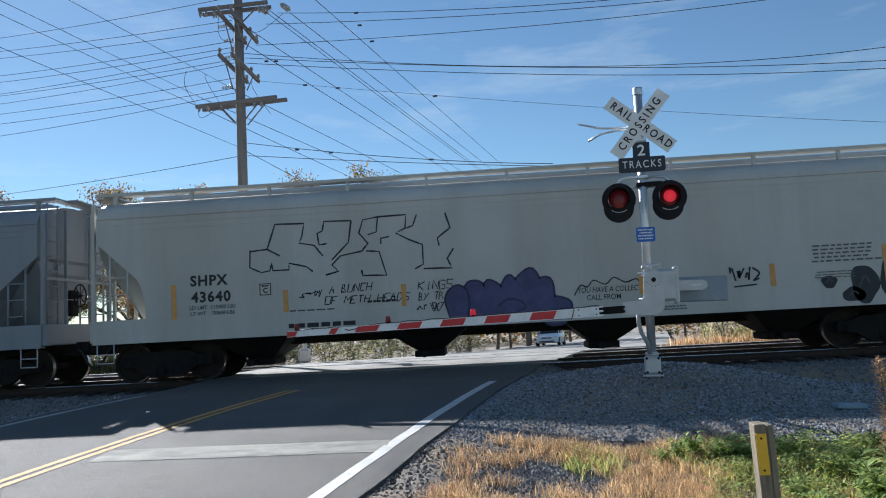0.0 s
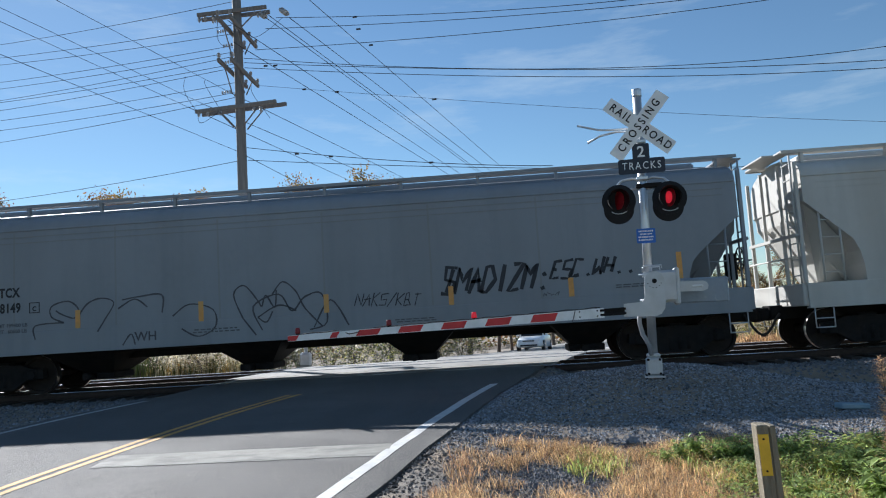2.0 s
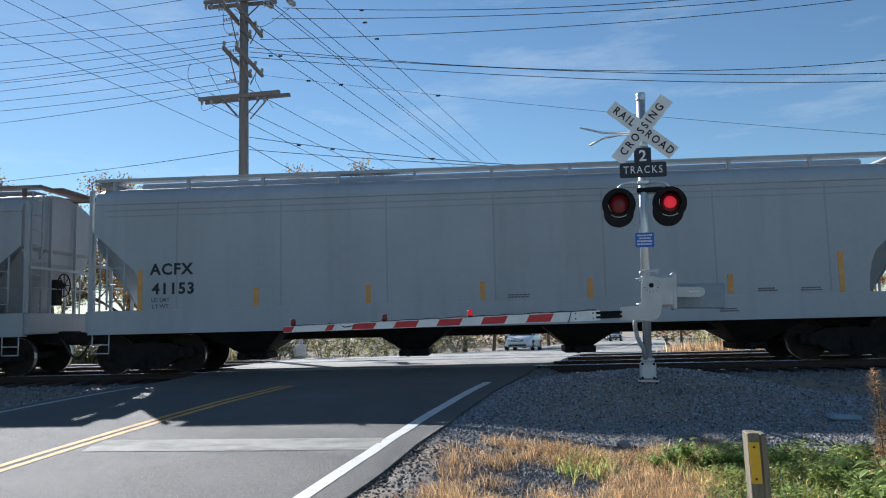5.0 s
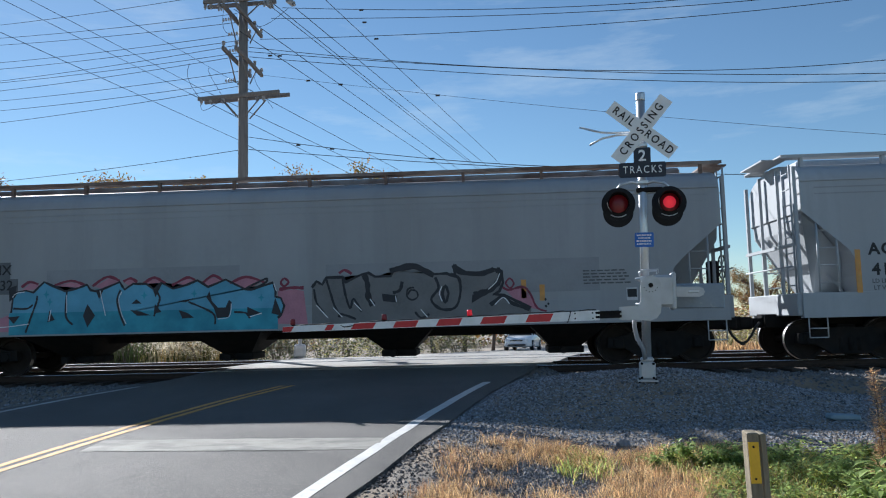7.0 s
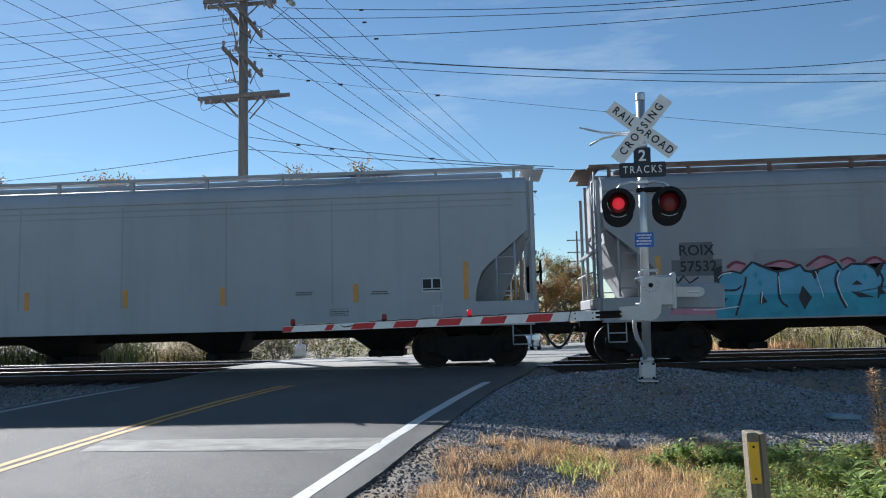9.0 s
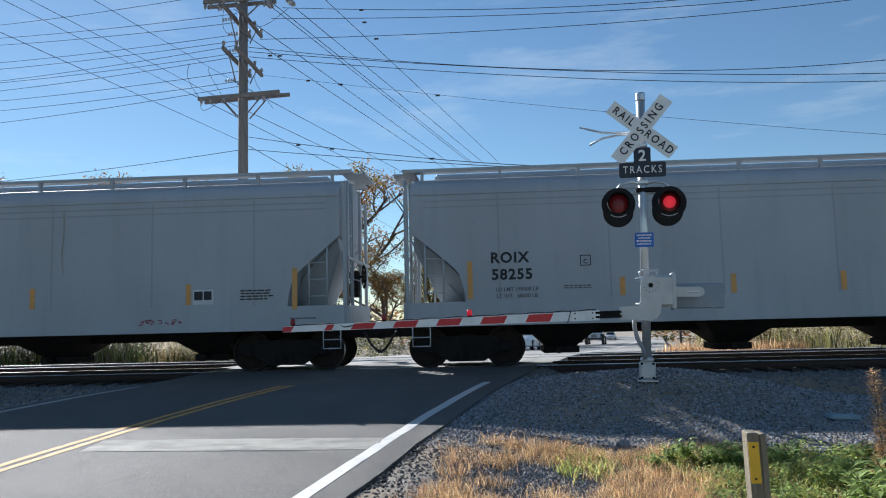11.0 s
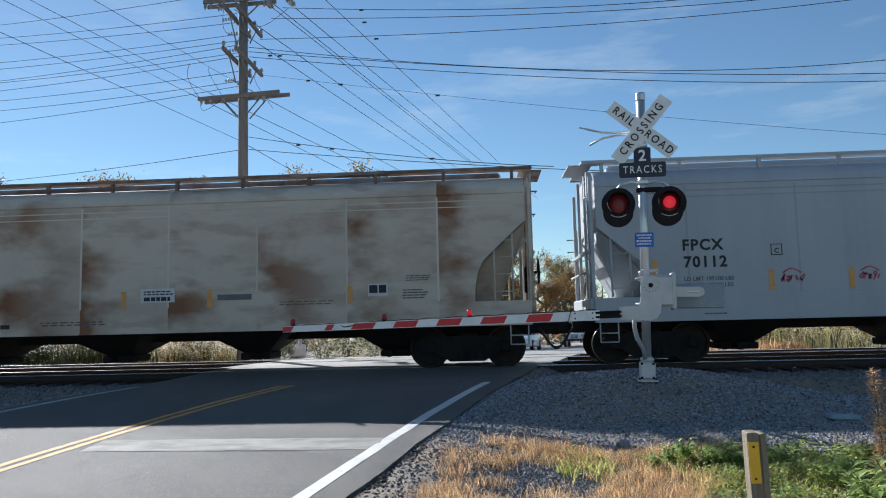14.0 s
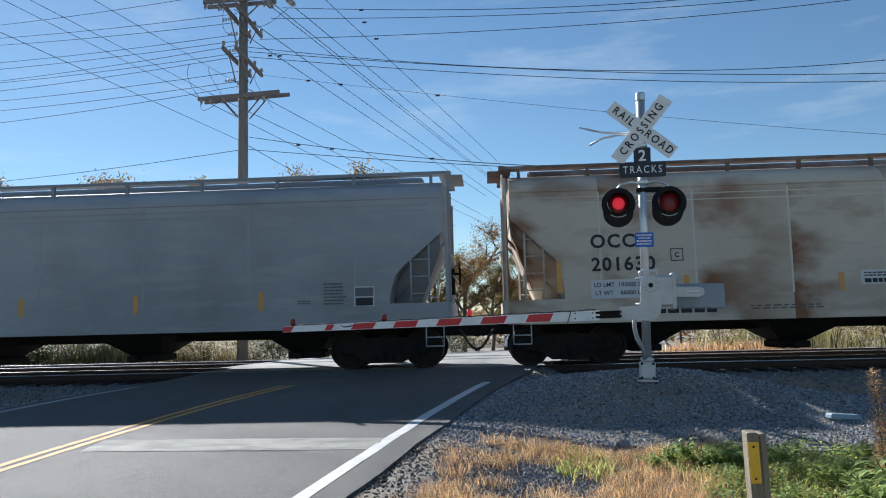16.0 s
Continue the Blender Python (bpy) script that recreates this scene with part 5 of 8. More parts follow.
c = spread(1000, 1.7, 6.5, 4.6, 9.0, weed_keep)
hgt = np.clip(0.11 + 0.22 * patchy(c[:, 0], c[:, 1], 2.2, 1.7), 0.05, 0.3) + 0.10 * smooth(2.6, 3.9, c[:, 0]) * RNG.uniform(0.6, 1.2, len(c))
per = 24
kk = np.repeat(np.arange(len(c)), per)
f = RNG.random(len(kk)) ** 0.7
q = c[kk] + np.stack([RNG.normal(0, 0.07, len(kk)), RNG.normal(0, 0.07, len(kk)), f * hgt[kk]], -1)
n = len(q)
big = smooth(3.0, 4.0, q[:, 0])
leaves("broadleaf_weeds", q, RNG.uniform(0.03, 0.07, n) * (1 + 0.9 * big), RNG.uniform(0.010, 0.02, n) * (1 + 0.5 * big), [BROAD_LEAF, GREEN_GRASS], RNG.random(n) > 0.8, "dense bright green broadleaf weeds on the verge", "weeds")
blades("weed_stems", np.repeat(c, 3, 0) + np.concatenate([RNG.normal(0, 0.03, (len(c) * 3, 2)), np.zeros((len(c) * 3, 1))], 1), np.repeat(hgt, 3), np.full(len(c) * 3, 0.003), RNG.uniform(0, 0.4, len(c) * 3), [GREEN_GRASS], np.zeros(len(c) * 3), "thin green weed stems", "weeds")


def weed_mesh(seed, stems, leaves_each, length, width):
    """Mesh of a leafy weed one metre tall: bent stems with long, folded, drooping leaves all the way up."""
    g = np.random.default_rng(seed)
    bm = bmesh.new()
    for k in range(stems):
        a = 2 * math.pi * (k + g.random() * 0.6) / stems
        lean, top = g.uniform(0.15, 0.55), g.uniform(0.65, 1.0)
        line = [Vector((math.cos(a) * lean * f * f, math.sin(a) * lean * f * f, top * f)) for f in (0, 0.35, 0.7, 1.0)]
        tube(bm, line, 0.014, 4, False, 0.006, 0)
        for i in range(leaves_each):
            f = 0.2 + 0.8 * (i + g.random()) / leaves_each
            p = Vector((math.cos(a) * lean * f * f, math.sin(a) * lean * f * f, top * f))
            b, el = g.uniform(0, 2 * math.pi), g.uniform(-0.1, 0.9)
            d = Vector((math.cos(b) * math.cos(el), math.sin(b) * math.cos(el), math.sin(el)))
            sd = Vector((-math.sin(b), math.cos(b), 0))
            ln, wd = length * g.uniform(0.6, 1.2), width * g.uniform(0.7, 1.2)
            m1, m2 = p + d * ln * 0.35, p + d * ln * 0.72 - Vector((0, 0, ln * 0.12))
            tip = p + d * ln - Vector((0, 0, ln * 0.34))
            crease = Vector((0, 0, wd * 0.35))
            v = [bm.verts.new(q) for q in (p, m1 + sd * wd + crease, m1, m1 - sd * wd + crease, m2 + sd * wd * 0.7 + crease, m2, m2 - sd * wd * 0.7 + crease, tip)]
            for q in ((0, 1, 2), (0, 2, 3), (1, 4, 5, 2), (2, 5, 6, 3), (4, 7, 5), (5, 7, 6)):
                bm.faces.new([v[n_] for n_ in q]).material_index = 1
    me = bpy.data.meshes.new("leafy_weed")
    bm.to_mesh(me)
    bm.free()
    for mt in (GREEN_GRASS, BROAD_LEAF):
        me.materials.append(mt)
    return me


WEEDS = [weed_mesh(41, 7, 16, 0.34, 0.055), weed_mesh(42, 9, 13, 0.42, 0.06), weed_mesh(43, 6, 18, 0.30, 0.07)]


def leafy_weed(x, y, h, kind):
    w = new("leafy_weed", WEEDS[kind])
    w.matrix_basis = pose(x, y, float(ground_z(x, y)) - 0.01, 0, 0, random.uniform(0, 360)) @ Matrix.Diagonal((h * 1.15, h * 1.15, h, 1))
    tagged(w, "leafy green weed with long drooping leaves on the verge" if h > 0.33 else "low green leafy weed on the verge", "weed", "leafy weeds on the verge")


random.seed(77)
for k in range(46):
    f = random.random()
    x, y = 2.35 + 2.3 * f, random.uniform(5.4, 8.5 - 0.25 * f)
    if abs(x - 1.735 * y / 5.0) < 0.16 and y > 4.9:
        y = 8.2
    leafy_weed(x, y, random.uniform(0.14, 0.26) + 0.10 * f, k % 3)
for x, y, h in ((3.12, 6.35, 0.50), (3.30, 6.1, 0.46), (3.42, 6.55, 0.55), (3.62, 6.9, 0.52), (3.55, 6.2, 0.42), (3.85, 7.2, 0.5), (3.05, 5.9, 0.36), (1.95, 8.35, 0.26), (2.15, 8.45, 0.30), (2.35, 8.3, 0.27), (1.75, 8.2, 0.2)):
    leafy_weed(x, y, h, random.randrange(3))


def dry_stalk(x, y, h):
    """A tall withered seed stalk."""
    z = float(ground_z(x, y))
    s = empty("dry_stalk", pose(x, y, z - 0.02))
    tagged(s, "tall withered reddish-brown seed stalk", "plant", "withered stalks")
    bm = bmesh.new()
    tube(bm, [(0, 0, 0), (0.01, 0, h * 0.5), (-0.02, 0.01, h)], 0.008, 6, r2=0.003)
    part("stem", bm, BARK, s)
    n = 420
    t = RNG.random(n) ** 0.8
    q = np.stack([RNG.normal(0, 0.03, n) * (1.2 - t * 0.7) - 0.02 * t, RNG.normal(0, 0.03, n) * (1.2 - t * 0.7), h * (0.25 + 0.75 * t)], -1)
    leaves("seed_head", q, RNG.uniform(0.04, 0.11, n), RNG.uniform(0.003, 0.007, n), [RUST_GRASS, DRY_GRASS], RNG.random(n) > 0.6, "", "", s, 0.1)


dry_stalk(3.46, 6.9, 1.25)
dry_stalk(3.60, 7.1, 1.1)
dry_stalk(3.40, 6.75, 0.85)


def marker_post():
    x, y = 1.735, 5.0
    z = float(ground_z(x, y))
    s = empty("wooden_post", pose(x, y, z - 0.05, 0, -1.2, -6))
    tagged(s, "weathered square wooden post with a yellow marker plate", "post")
    h = 0.33 - z + 0.05
    bm = bmesh.new()
    for x0, x1, dz in ((-0.058, 0.014, 0.0), (0.020, 0.058, -0.006)):
        box(bm, x0, x1, -0.075, 0.075, 0, h + dz, 0.006)
    box(bm, 0.012, 0.026, -0.066, 0.066, 0, h - 0.02)
    part("post", bm, POST_WOOD, s)
    bm = bmesh.new()
    box(bm, -0.056, 0.008, -0.083, -0.077, h - 0.315, h - 0.055, 0.002)
    pl = part("marker_plate", bm, YELLOW_PLATE, s, "yellow marker plate")
    for z1 in (h - 0.085, h - 0.285):
        bm = bmesh.new()
        disc(bm, (-0.026, -0.085, z1), (0, 1, 0), 0.007, 0.006, 8)
        part("screw", bm, UNDER, pl)


marker_post()


def half_buried_pipe():
    x, y = 4.75, 10.4
    bm = bmesh.new()
    box(bm, -0.22, 0.22, -0.08, 0.08, -0.03, 0.05, 0.02, pose(0, 0, 0, 0, 5, 12))
    tagged(part("slab", bm, material("pale_blue_plastic", (0.20, 0.28, 0.34), 0.6, vary=0.15), loc=pose(x, y, float(ground_z(x, y)) + 0.03)), "pale blue slab lying on the gravel", "slab")
    for bx, by, r in ((1.62, 9.25, 0.09), (1.25, 9.2, 0.06), (0.95, 9.1, 0.05)):
        bm = bmesh.new()
        bmesh.ops.create_icosphere(bm, subdivisions=2, radius=r)
        for v in bm.verts:
            v.co *= 1 + 0.5 * noise.noise(v.co * 14)
            v.co.z *= 0.7
        tagged(part("rock", bm, BALLAST, loc=pose(bx, by, float(ground_z(bx, by)) + r * 0.4)), "dark angular rock at the edge of the gravel", "rock", "rocks by the gravel")


half_buried_pipe()

# ---- reeds and scrub beyond the track ----


def reeds(name, n_t, x0, x1, y0, y1, keep, hmin, hmax, plume, mats, label):
    c = spread(n_t, x0, x1, y0, y1, keep)
    hh = RNG.uniform(hmin, hmax, len(c))
    per = 9
    kk = np.repeat(np.arange(len(c)), per)
    q = c[kk] + np.concatenate([RNG.normal(0, 0.14, (len(kk), 2)), np.full((len(kk), 1), -0.05)], 1)
    blades(name, q, hh[kk] * RNG.uniform(0.6, 1.05, len(kk)), RNG.uniform(0.010, 0.026, len(kk)), RNG.uniform(0.05, 0.45, len(kk)), mats, np.floor(RNG.random(len(kk)) * len(mats) * 0.999), label, "reeds")
    if plume:
        sel = RNG.random(len(c)) < plume
        t = c[sel] + np.array([0, 0, 1.0]) * hh[sel][:, None] * 0.92
        kk = np.repeat(np.arange(len(t)), 16)
        q = t[kk] + RNG.normal(0, 1, (len(kk), 3)) * np.array([0.06, 0.06, 0.13])
        n = len(q)
        leaves(name.replace("reeds", "plumes"), q, RNG.uniform(0.05, 0.13, n), RNG.uniform(0.015, 0.035, n), [PLUME, REED], RNG.random(n) > 0.8, "fluffy cream seed plumes on the reeds", "plumes")


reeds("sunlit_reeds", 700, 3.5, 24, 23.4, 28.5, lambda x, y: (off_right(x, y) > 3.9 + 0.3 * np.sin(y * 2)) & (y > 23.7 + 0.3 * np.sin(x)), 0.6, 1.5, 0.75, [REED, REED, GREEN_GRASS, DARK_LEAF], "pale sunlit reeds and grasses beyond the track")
reeds("red_grass_reeds", 260, 5.4, 9.6, 23.0, 23.8, lambda x, y: off_right(x, y) > 3.0, 0.35, 0.7, 0, [RUST_GRASS, DRY_GRASS], "low reddish grass beside the crossing")
reeds("left_reeds", 260, -11.4, -8.2, 23.8, 26.5, lambda x, y: off_left(x, y) > 2.6, 0.35, 1.15, 0.95, [REED, OCHRE, DARK_LEAF], "tuft of pale plumed reeds beyond the tracks")
# backlit side of the growth: its shade is put into dark leaf and bark colours
reeds("shaded_reeds", 1500, -24, -8.6, 24.0, 28, lambda x, y: (off_left(x, y) > 2.6) & (x < -11.2), 0.6, 1.5, 0.0, [DARK_LEAF, DARK_LEAF, BARK], "backlit weeds beyond the tracks, their shade put into dark colours")


def clump(n, w, d, h):
    """Leaf positions in an uneven mound."""
    q = RNG.normal(0, 1, (n * 2, 3))
    q /= np.linalg.norm(q, axis=1)[:, None]
    q *= RNG.uniform(0.45, 1.0, (n * 2, 1)) ** 0.6
    q = q[q[:, 2] > -0.25][:n]
    lump = np.array([1 + 0.45 * noise.noise(Vector(p) * 2.3 + Vector((w, d, h))) for p in q])
    return q * lump[:, None] * np.array([w, d, h])


def bush(x, y, w, h, mats, label, n=1500, ls=0.09):
    z = float(ground_z(x, y))
    b = empty("bush", pose(x, y, z))
    tagged(b, label, "bush", "bushes beyond the track")
    bm = bmesh.new()
    for k in range(6):
        a = 2 * math.pi * k / 6
        tube(bm, [(0, 0, -0.1), (0.2 * w * math.cos(a), 0.2 * w * math.sin(a), h * 0.5), (0.5 * w * math.cos(a), 0.5 * w * math.sin(a), h * 0.85)], 0.03, 5, r2=0.008)
    part("stem", bm, BARK, b)
    q = clump(n, w, w * 0.8, h * 0.62) + np.array([0, 0, h * 0.42])
    m = len(q)
    leaves("foliage", q, RNG.uniform(ls * 0.7, ls * 1.6, m), RNG.uniform(ls * 0.25, ls * 0.5, m), mats, np.floor(RNG.random(m) ** 1.6 * len(mats) * 0.999), "", "", b)


for k in range(17):
    x = -46 + 2.75 * k + random.uniform(-0.6, 0.6)
    y = 30 + random.uniform(-1.5, 5)
    if float(off_left(np.array(x), np.array(y))) < 2.4:
        continue
    # no pale leaves in this row: shade on this side is put into the dark mix
    bush(x, y, random.uniform(1.6, 2.6), random.uniform(1.8, 3.0), [DARK_LEAF, DARK_LEAF, OCHRE] if k % 3 else [OCHRE, DARK_LEAF], "dark tangled scrub beyond the track" if k % 3 else "ochre scrub bush beyond the track", 1300, 0.12)
for k in range(7):
    y = 33 + 4.2 * k
    x = EDGE_L + LEAN * y - 4.2 - random.uniform(0, 1.5)
    bush(x, y, random.uniform(1.5, 2.3), random.uniform(1.5, 2.6), [DARK_LEAF, GREEN_GRASS, PLUME], "green roadside scrub with pale flowers", 1300, 0.12)
for k in range(12):
    x = 9 + 3.2 * k
    y = 29 + random.uniform(-1, 6)
    if float(off_right(np.array(x), np.array(y))) < 5.5:
        continue
    bush(x, y, random.uniform(1.5, 2.6), random.uniform(1.6, 2.6), [OCHRE, REED, AUTUMN], "tawny autumn scrub beyond the track", 1200, 0.12)


for k in range(16):
    x = 6.6 + 1.2 * k
    y = 24.4 + random.uniform(-0.4, 1.4)
    if float(off_right(np.array(x), np.array(y))) < 4.2:
        continue
    bush(x, y, random.uniform(0.8, 1.3), random.uniform(1.25, 2.0), [REED, PLUME, OCHRE, GREEN_GRASS, DARK_LEAF], "pale fluffy-headed scrub bush beyond the track", 1500, 0.085)
for k in range(9):
    x = -16.5 + 1.15 * k
    y = 23.6 + random.uniform(-0.4, 1.6)
    if float(off_left(np.array(x), np.array(y))) < 1.6:
        continue
    # pale mix where sun reaches; elsewhere dark colours stand in for shade
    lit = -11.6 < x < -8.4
    bush(x, y + 1.0, random.uniform(0.7, 1.2), random.uniform(0.9, 1.6), [REED, PLUME, OCHRE, DARK_LEAF] if lit else [DARK_LEAF, DARK_LEAF, BARK], "low scrub bush with pale seed heads beyond the tracks" if lit else "low scrub bush beyond the tracks, its shade put into dark colours", 1300, 0.085)


def tree_mesh(seed, h, spreadw, n_leaf, mats, bare):
    """Meshes of a tree: trunk with limbs, and a crown of leaf clusters at the twig ends."""
    rnd = random.Random(seed)
    bm = bmesh.new()
    tips = []

    def limb(p, d, length, r, level):
        pts = [p]
        for k in range(3):
            d = (d + Vector((rnd.uniform(-1, 1), rnd.uniform(-1, 1), rnd.uniform(-0.3, 0.7))) * 0.22).normalized()
            pts.append(pts[-1] + d * length / 3)
        tube(bm, pts, r, 6 if level < 2 else 4, False, r * 0.55)
        if level >= 3:
            tips.append(pts[-1])
            tips.append(pts[2])
            return
        for k in range(4 if level else 6):
            f = 0.35 + 0.65 * (k + rnd.random()) / (4 if level else 6)
            i = min(2, int(f * 3))
            o = pts[i].lerp(pts[i + 1], f * 3 - i)
            a = rnd.uniform(0, 2 * math.pi)
            nd = (d * 0.55 + Vector((math.cos(a) * spreadw, math.sin(a) * spreadw, 0.25))).normalized()
            limb(o, nd, length * rnd.uniform(0.45, 0.62), r * 0.56, level + 1)
        tips.append(pts[-1])
    limb(Vector((0, 0, -0.2)), Vector((0, 0, 1)), h * 0.62, h * 0.02, 0)
    top = max(v.co.z for v in bm.verts)
    for v in bm.verts:
        v.co *= 10 / top
    tips = [t * (10 / top) for t in tips]
    tr = bpy.data.meshes.new("trunk")
    bm.to_mesh(tr)
    bm.free()
    tr.materials.append(BARK)
    pts = np.array([tuple(t) for t in tips])
    keep = RNG.random(len(pts)) > bare
    pts = pts[keep]
    kk = RNG.integers(0, len(pts), n_leaf)
    q = pts[kk] + RNG.normal(0, 0.26, (n_leaf, 3))
    n = n_leaf
    a = RNG.uniform(0, 2 * np.pi, n)
    e = RNG.uniform(-1.2, 1.2, n)
    d = np.stack([np.cos(a) * np.cos(e), np.sin(a) * np.cos(e), np.sin(e)], -1)
    s = np.cross(d, RNG.normal(0, 1, (n, 3)))
    s /= np.linalg.norm(s, axis=1)[:, None]
    l = RNG.uniform(0.07, 0.15, n)[:, None]
    v = np.stack([q, q + d * l * 0.5 + s * l * 0.38, q + d * l, q + d * l * 0.5 - s * l * 0.38], 1).reshape(-1, 3)
    cr = bpy.data.meshes.new("crown")
    cr.from_pydata(v.tolist(), [], (np.arange(n)[:, None] * 4 + np.arange(4)[None]).tolist())
    for m in mats:
        cr.materials.append(m)
    cr.polygons.foreach_set("material_index", (RNG.random(n) * len(mats) * 0.999).astype(int))
    return tr, cr


KINDS = [(tree_mesh(11, 10, 1.0, 15000, [AUTUMN, OCHRE], 0.2), "russet autumn tree with thinning leaves"),
         (tree_mesh(12, 10, 0.9, 4500, [AUTUMN, RUST_GRASS], 0.5), "nearly bare autumn tree with a few russet leaves"),
         (tree_mesh(13, 10, 1.1, 19000, [OCHRE, DARK_LEAF], 0.1), "green and ochre tree beyond the crossing"),
         (tree_mesh(14, 10, 0.8, 5000, [AUTUMN, OCHRE], 0.65), "bare-topped tree with scattered orange leaves")]


def tree(x, y, h, kind, turn):
    (tr, cr), lab = KINDS[kind]
    t = empty("tree", pose(x, y, float(ground_z(x, y)), 0, 0, turn) @ Matrix.Scale(h / 10.2, 4))
    tagged(t, lab, "tree", "trees beyond the track")
    hung("trunk", tr, t)
    hung("crown", cr, t)


random.seed(21)
for x, y, h, kd in ((-20.8, 50, 13.4, 0), (-23.2, 52, 13.3, 3), (-18.2, 53, 13.4, 0), (-35.5, 55, 14.6, 3), (-39, 56, 14.2, 1), (-29, 58, 11.5, 0), (-11.6, 60, 15.8, 3),
                   (-1.9, 61, 10.6, 0), (0.4, 64, 9.4, 2), (-4.6, 63, 9.8, 2), (-8, 58, 9.5, 0), (-14, 56, 10, 2), (-26, 55, 10, 0), (-32, 53, 10, 2),
                   (3.6, 70, 8.8, 0), (6.0, 74, 9.0, 0), (8.2, 78, 9.4, 2), (10.8, 82, 9.0, 0), (1.8, 72, 8.2, 1),
                   (27, 72, 8.6, 0), (31, 70, 9.4, 2), (35, 74, 9.0, 0), (24, 78, 8.2, 2), (40, 70, 10, 1), (46, 72, 10, 0), (52, 74, 10, 2), (22, 86, 8.8, 1), (-45, 58, 12, 0), (-51, 57, 12, 2)):
    tree(x, y, h, kd, random.uniform(0, 360))


def far_woods():
    """A low, uneven belt of woods that closes the view."""
    vs, fs, mi = [], [], []
    n = 26000
    x = RNG.uniform(-150, 190, n)
    y = RNG.uniform(120, 160, n)
    clear = np.abs(x - (CENTRE + LEAN * y)) > 4
    top = 6.5 + 2.5 * np.array([noise.noise(Vector((a * 0.06, 2.0, 0))) for a in x])
    z = ground_z(x, y) + RNG.random(n) ** 0.8 * top
    q = np.stack([x, y, z], -1)[clear]
    leaves("far_woods", q, RNG.uniform(0.6, 1.5, len(q)), RNG.uniform(0.3, 0.6, len(q)), [OCHRE, AUTUMN, DARK_LEAF], np.floor(RNG.random(len(q)) * 2.99), "distant belt of autumn woods", "woods")


far_woods()

# ---- vehicles on the far road ----
CAR_WHITE = material("white_car_paint", (0.80, 0.81, 0.82), 0.25, vary=0.03, coat=0.6)
CAR_GLASS = material("dark_car_glass", (0.02, 0.025, 0.03), 0.06, vary=0.1)
CAR_TRIM = material("black_car_trim", (0.02, 0.02, 0.022), 0.5, vary=0.2)
LAMP_GLASS = material("clear_headlamp", (0.8, 0.82, 0.85), 0.1, vary=0.05)
CHROME = material("chrome", (0.8, 0.8, 0.8), 0.15, 1.0, vary=0.03)
VEHICLES = []


def loft(bm, stations):
    """Closed skin through sections of (x, half width low, z low, half width high, z high, corner)."""
    rings = []
    for x, w0, z0, w1, z1, c in stations:
        pts = [(-w0 + c, z0), (w0 - c, z0), (w0, z0 + c), (w1, z1 - c), (w1 - c, z1), (-w1 + c, z1), (-w1, z1 - c), (-w0, z0 + c)]
        rings.append([bm.verts.new((x, y, z)) for y, z in pts])
    for a, b in zip(rings, rings[1:]):
        for i in range(8):
            bm.faces.new((a[i], a[(i + 1) % 8], b[(i + 1) % 8], b[i])).smooth = True
    bm.faces.new(rings[0])
    bm.faces.new(rings[-1][::-1])
    bmesh.ops.recalc_face_normals(bm, faces=bm.faces[:])


def car_wheel(parent, x, y, r, w=0.2):
    bm = bmesh.new()
    disc(bm, (0, 0, 0), (0, 1, 0), r, w, 24)
    t = part("tyre", bm, RUBBER, parent, loc=pose(x, y, r))
    bm = bmesh.new()
    disc(bm, (0, 0, 0), (0, 1, 0), r * 0.62, w + 0.02, 18)
    for k in range(5):
        a = 2 * math.pi * k / 5
        box(bm, -0.03, 0.03, -w / 2 - 0.02, w / 2 + 0.02, 0.05, r * 0.6, 0, pose(0, 0, 0, 0, math.degrees(a), 0))
    part("rim", bm, CHROME, t)
    return t


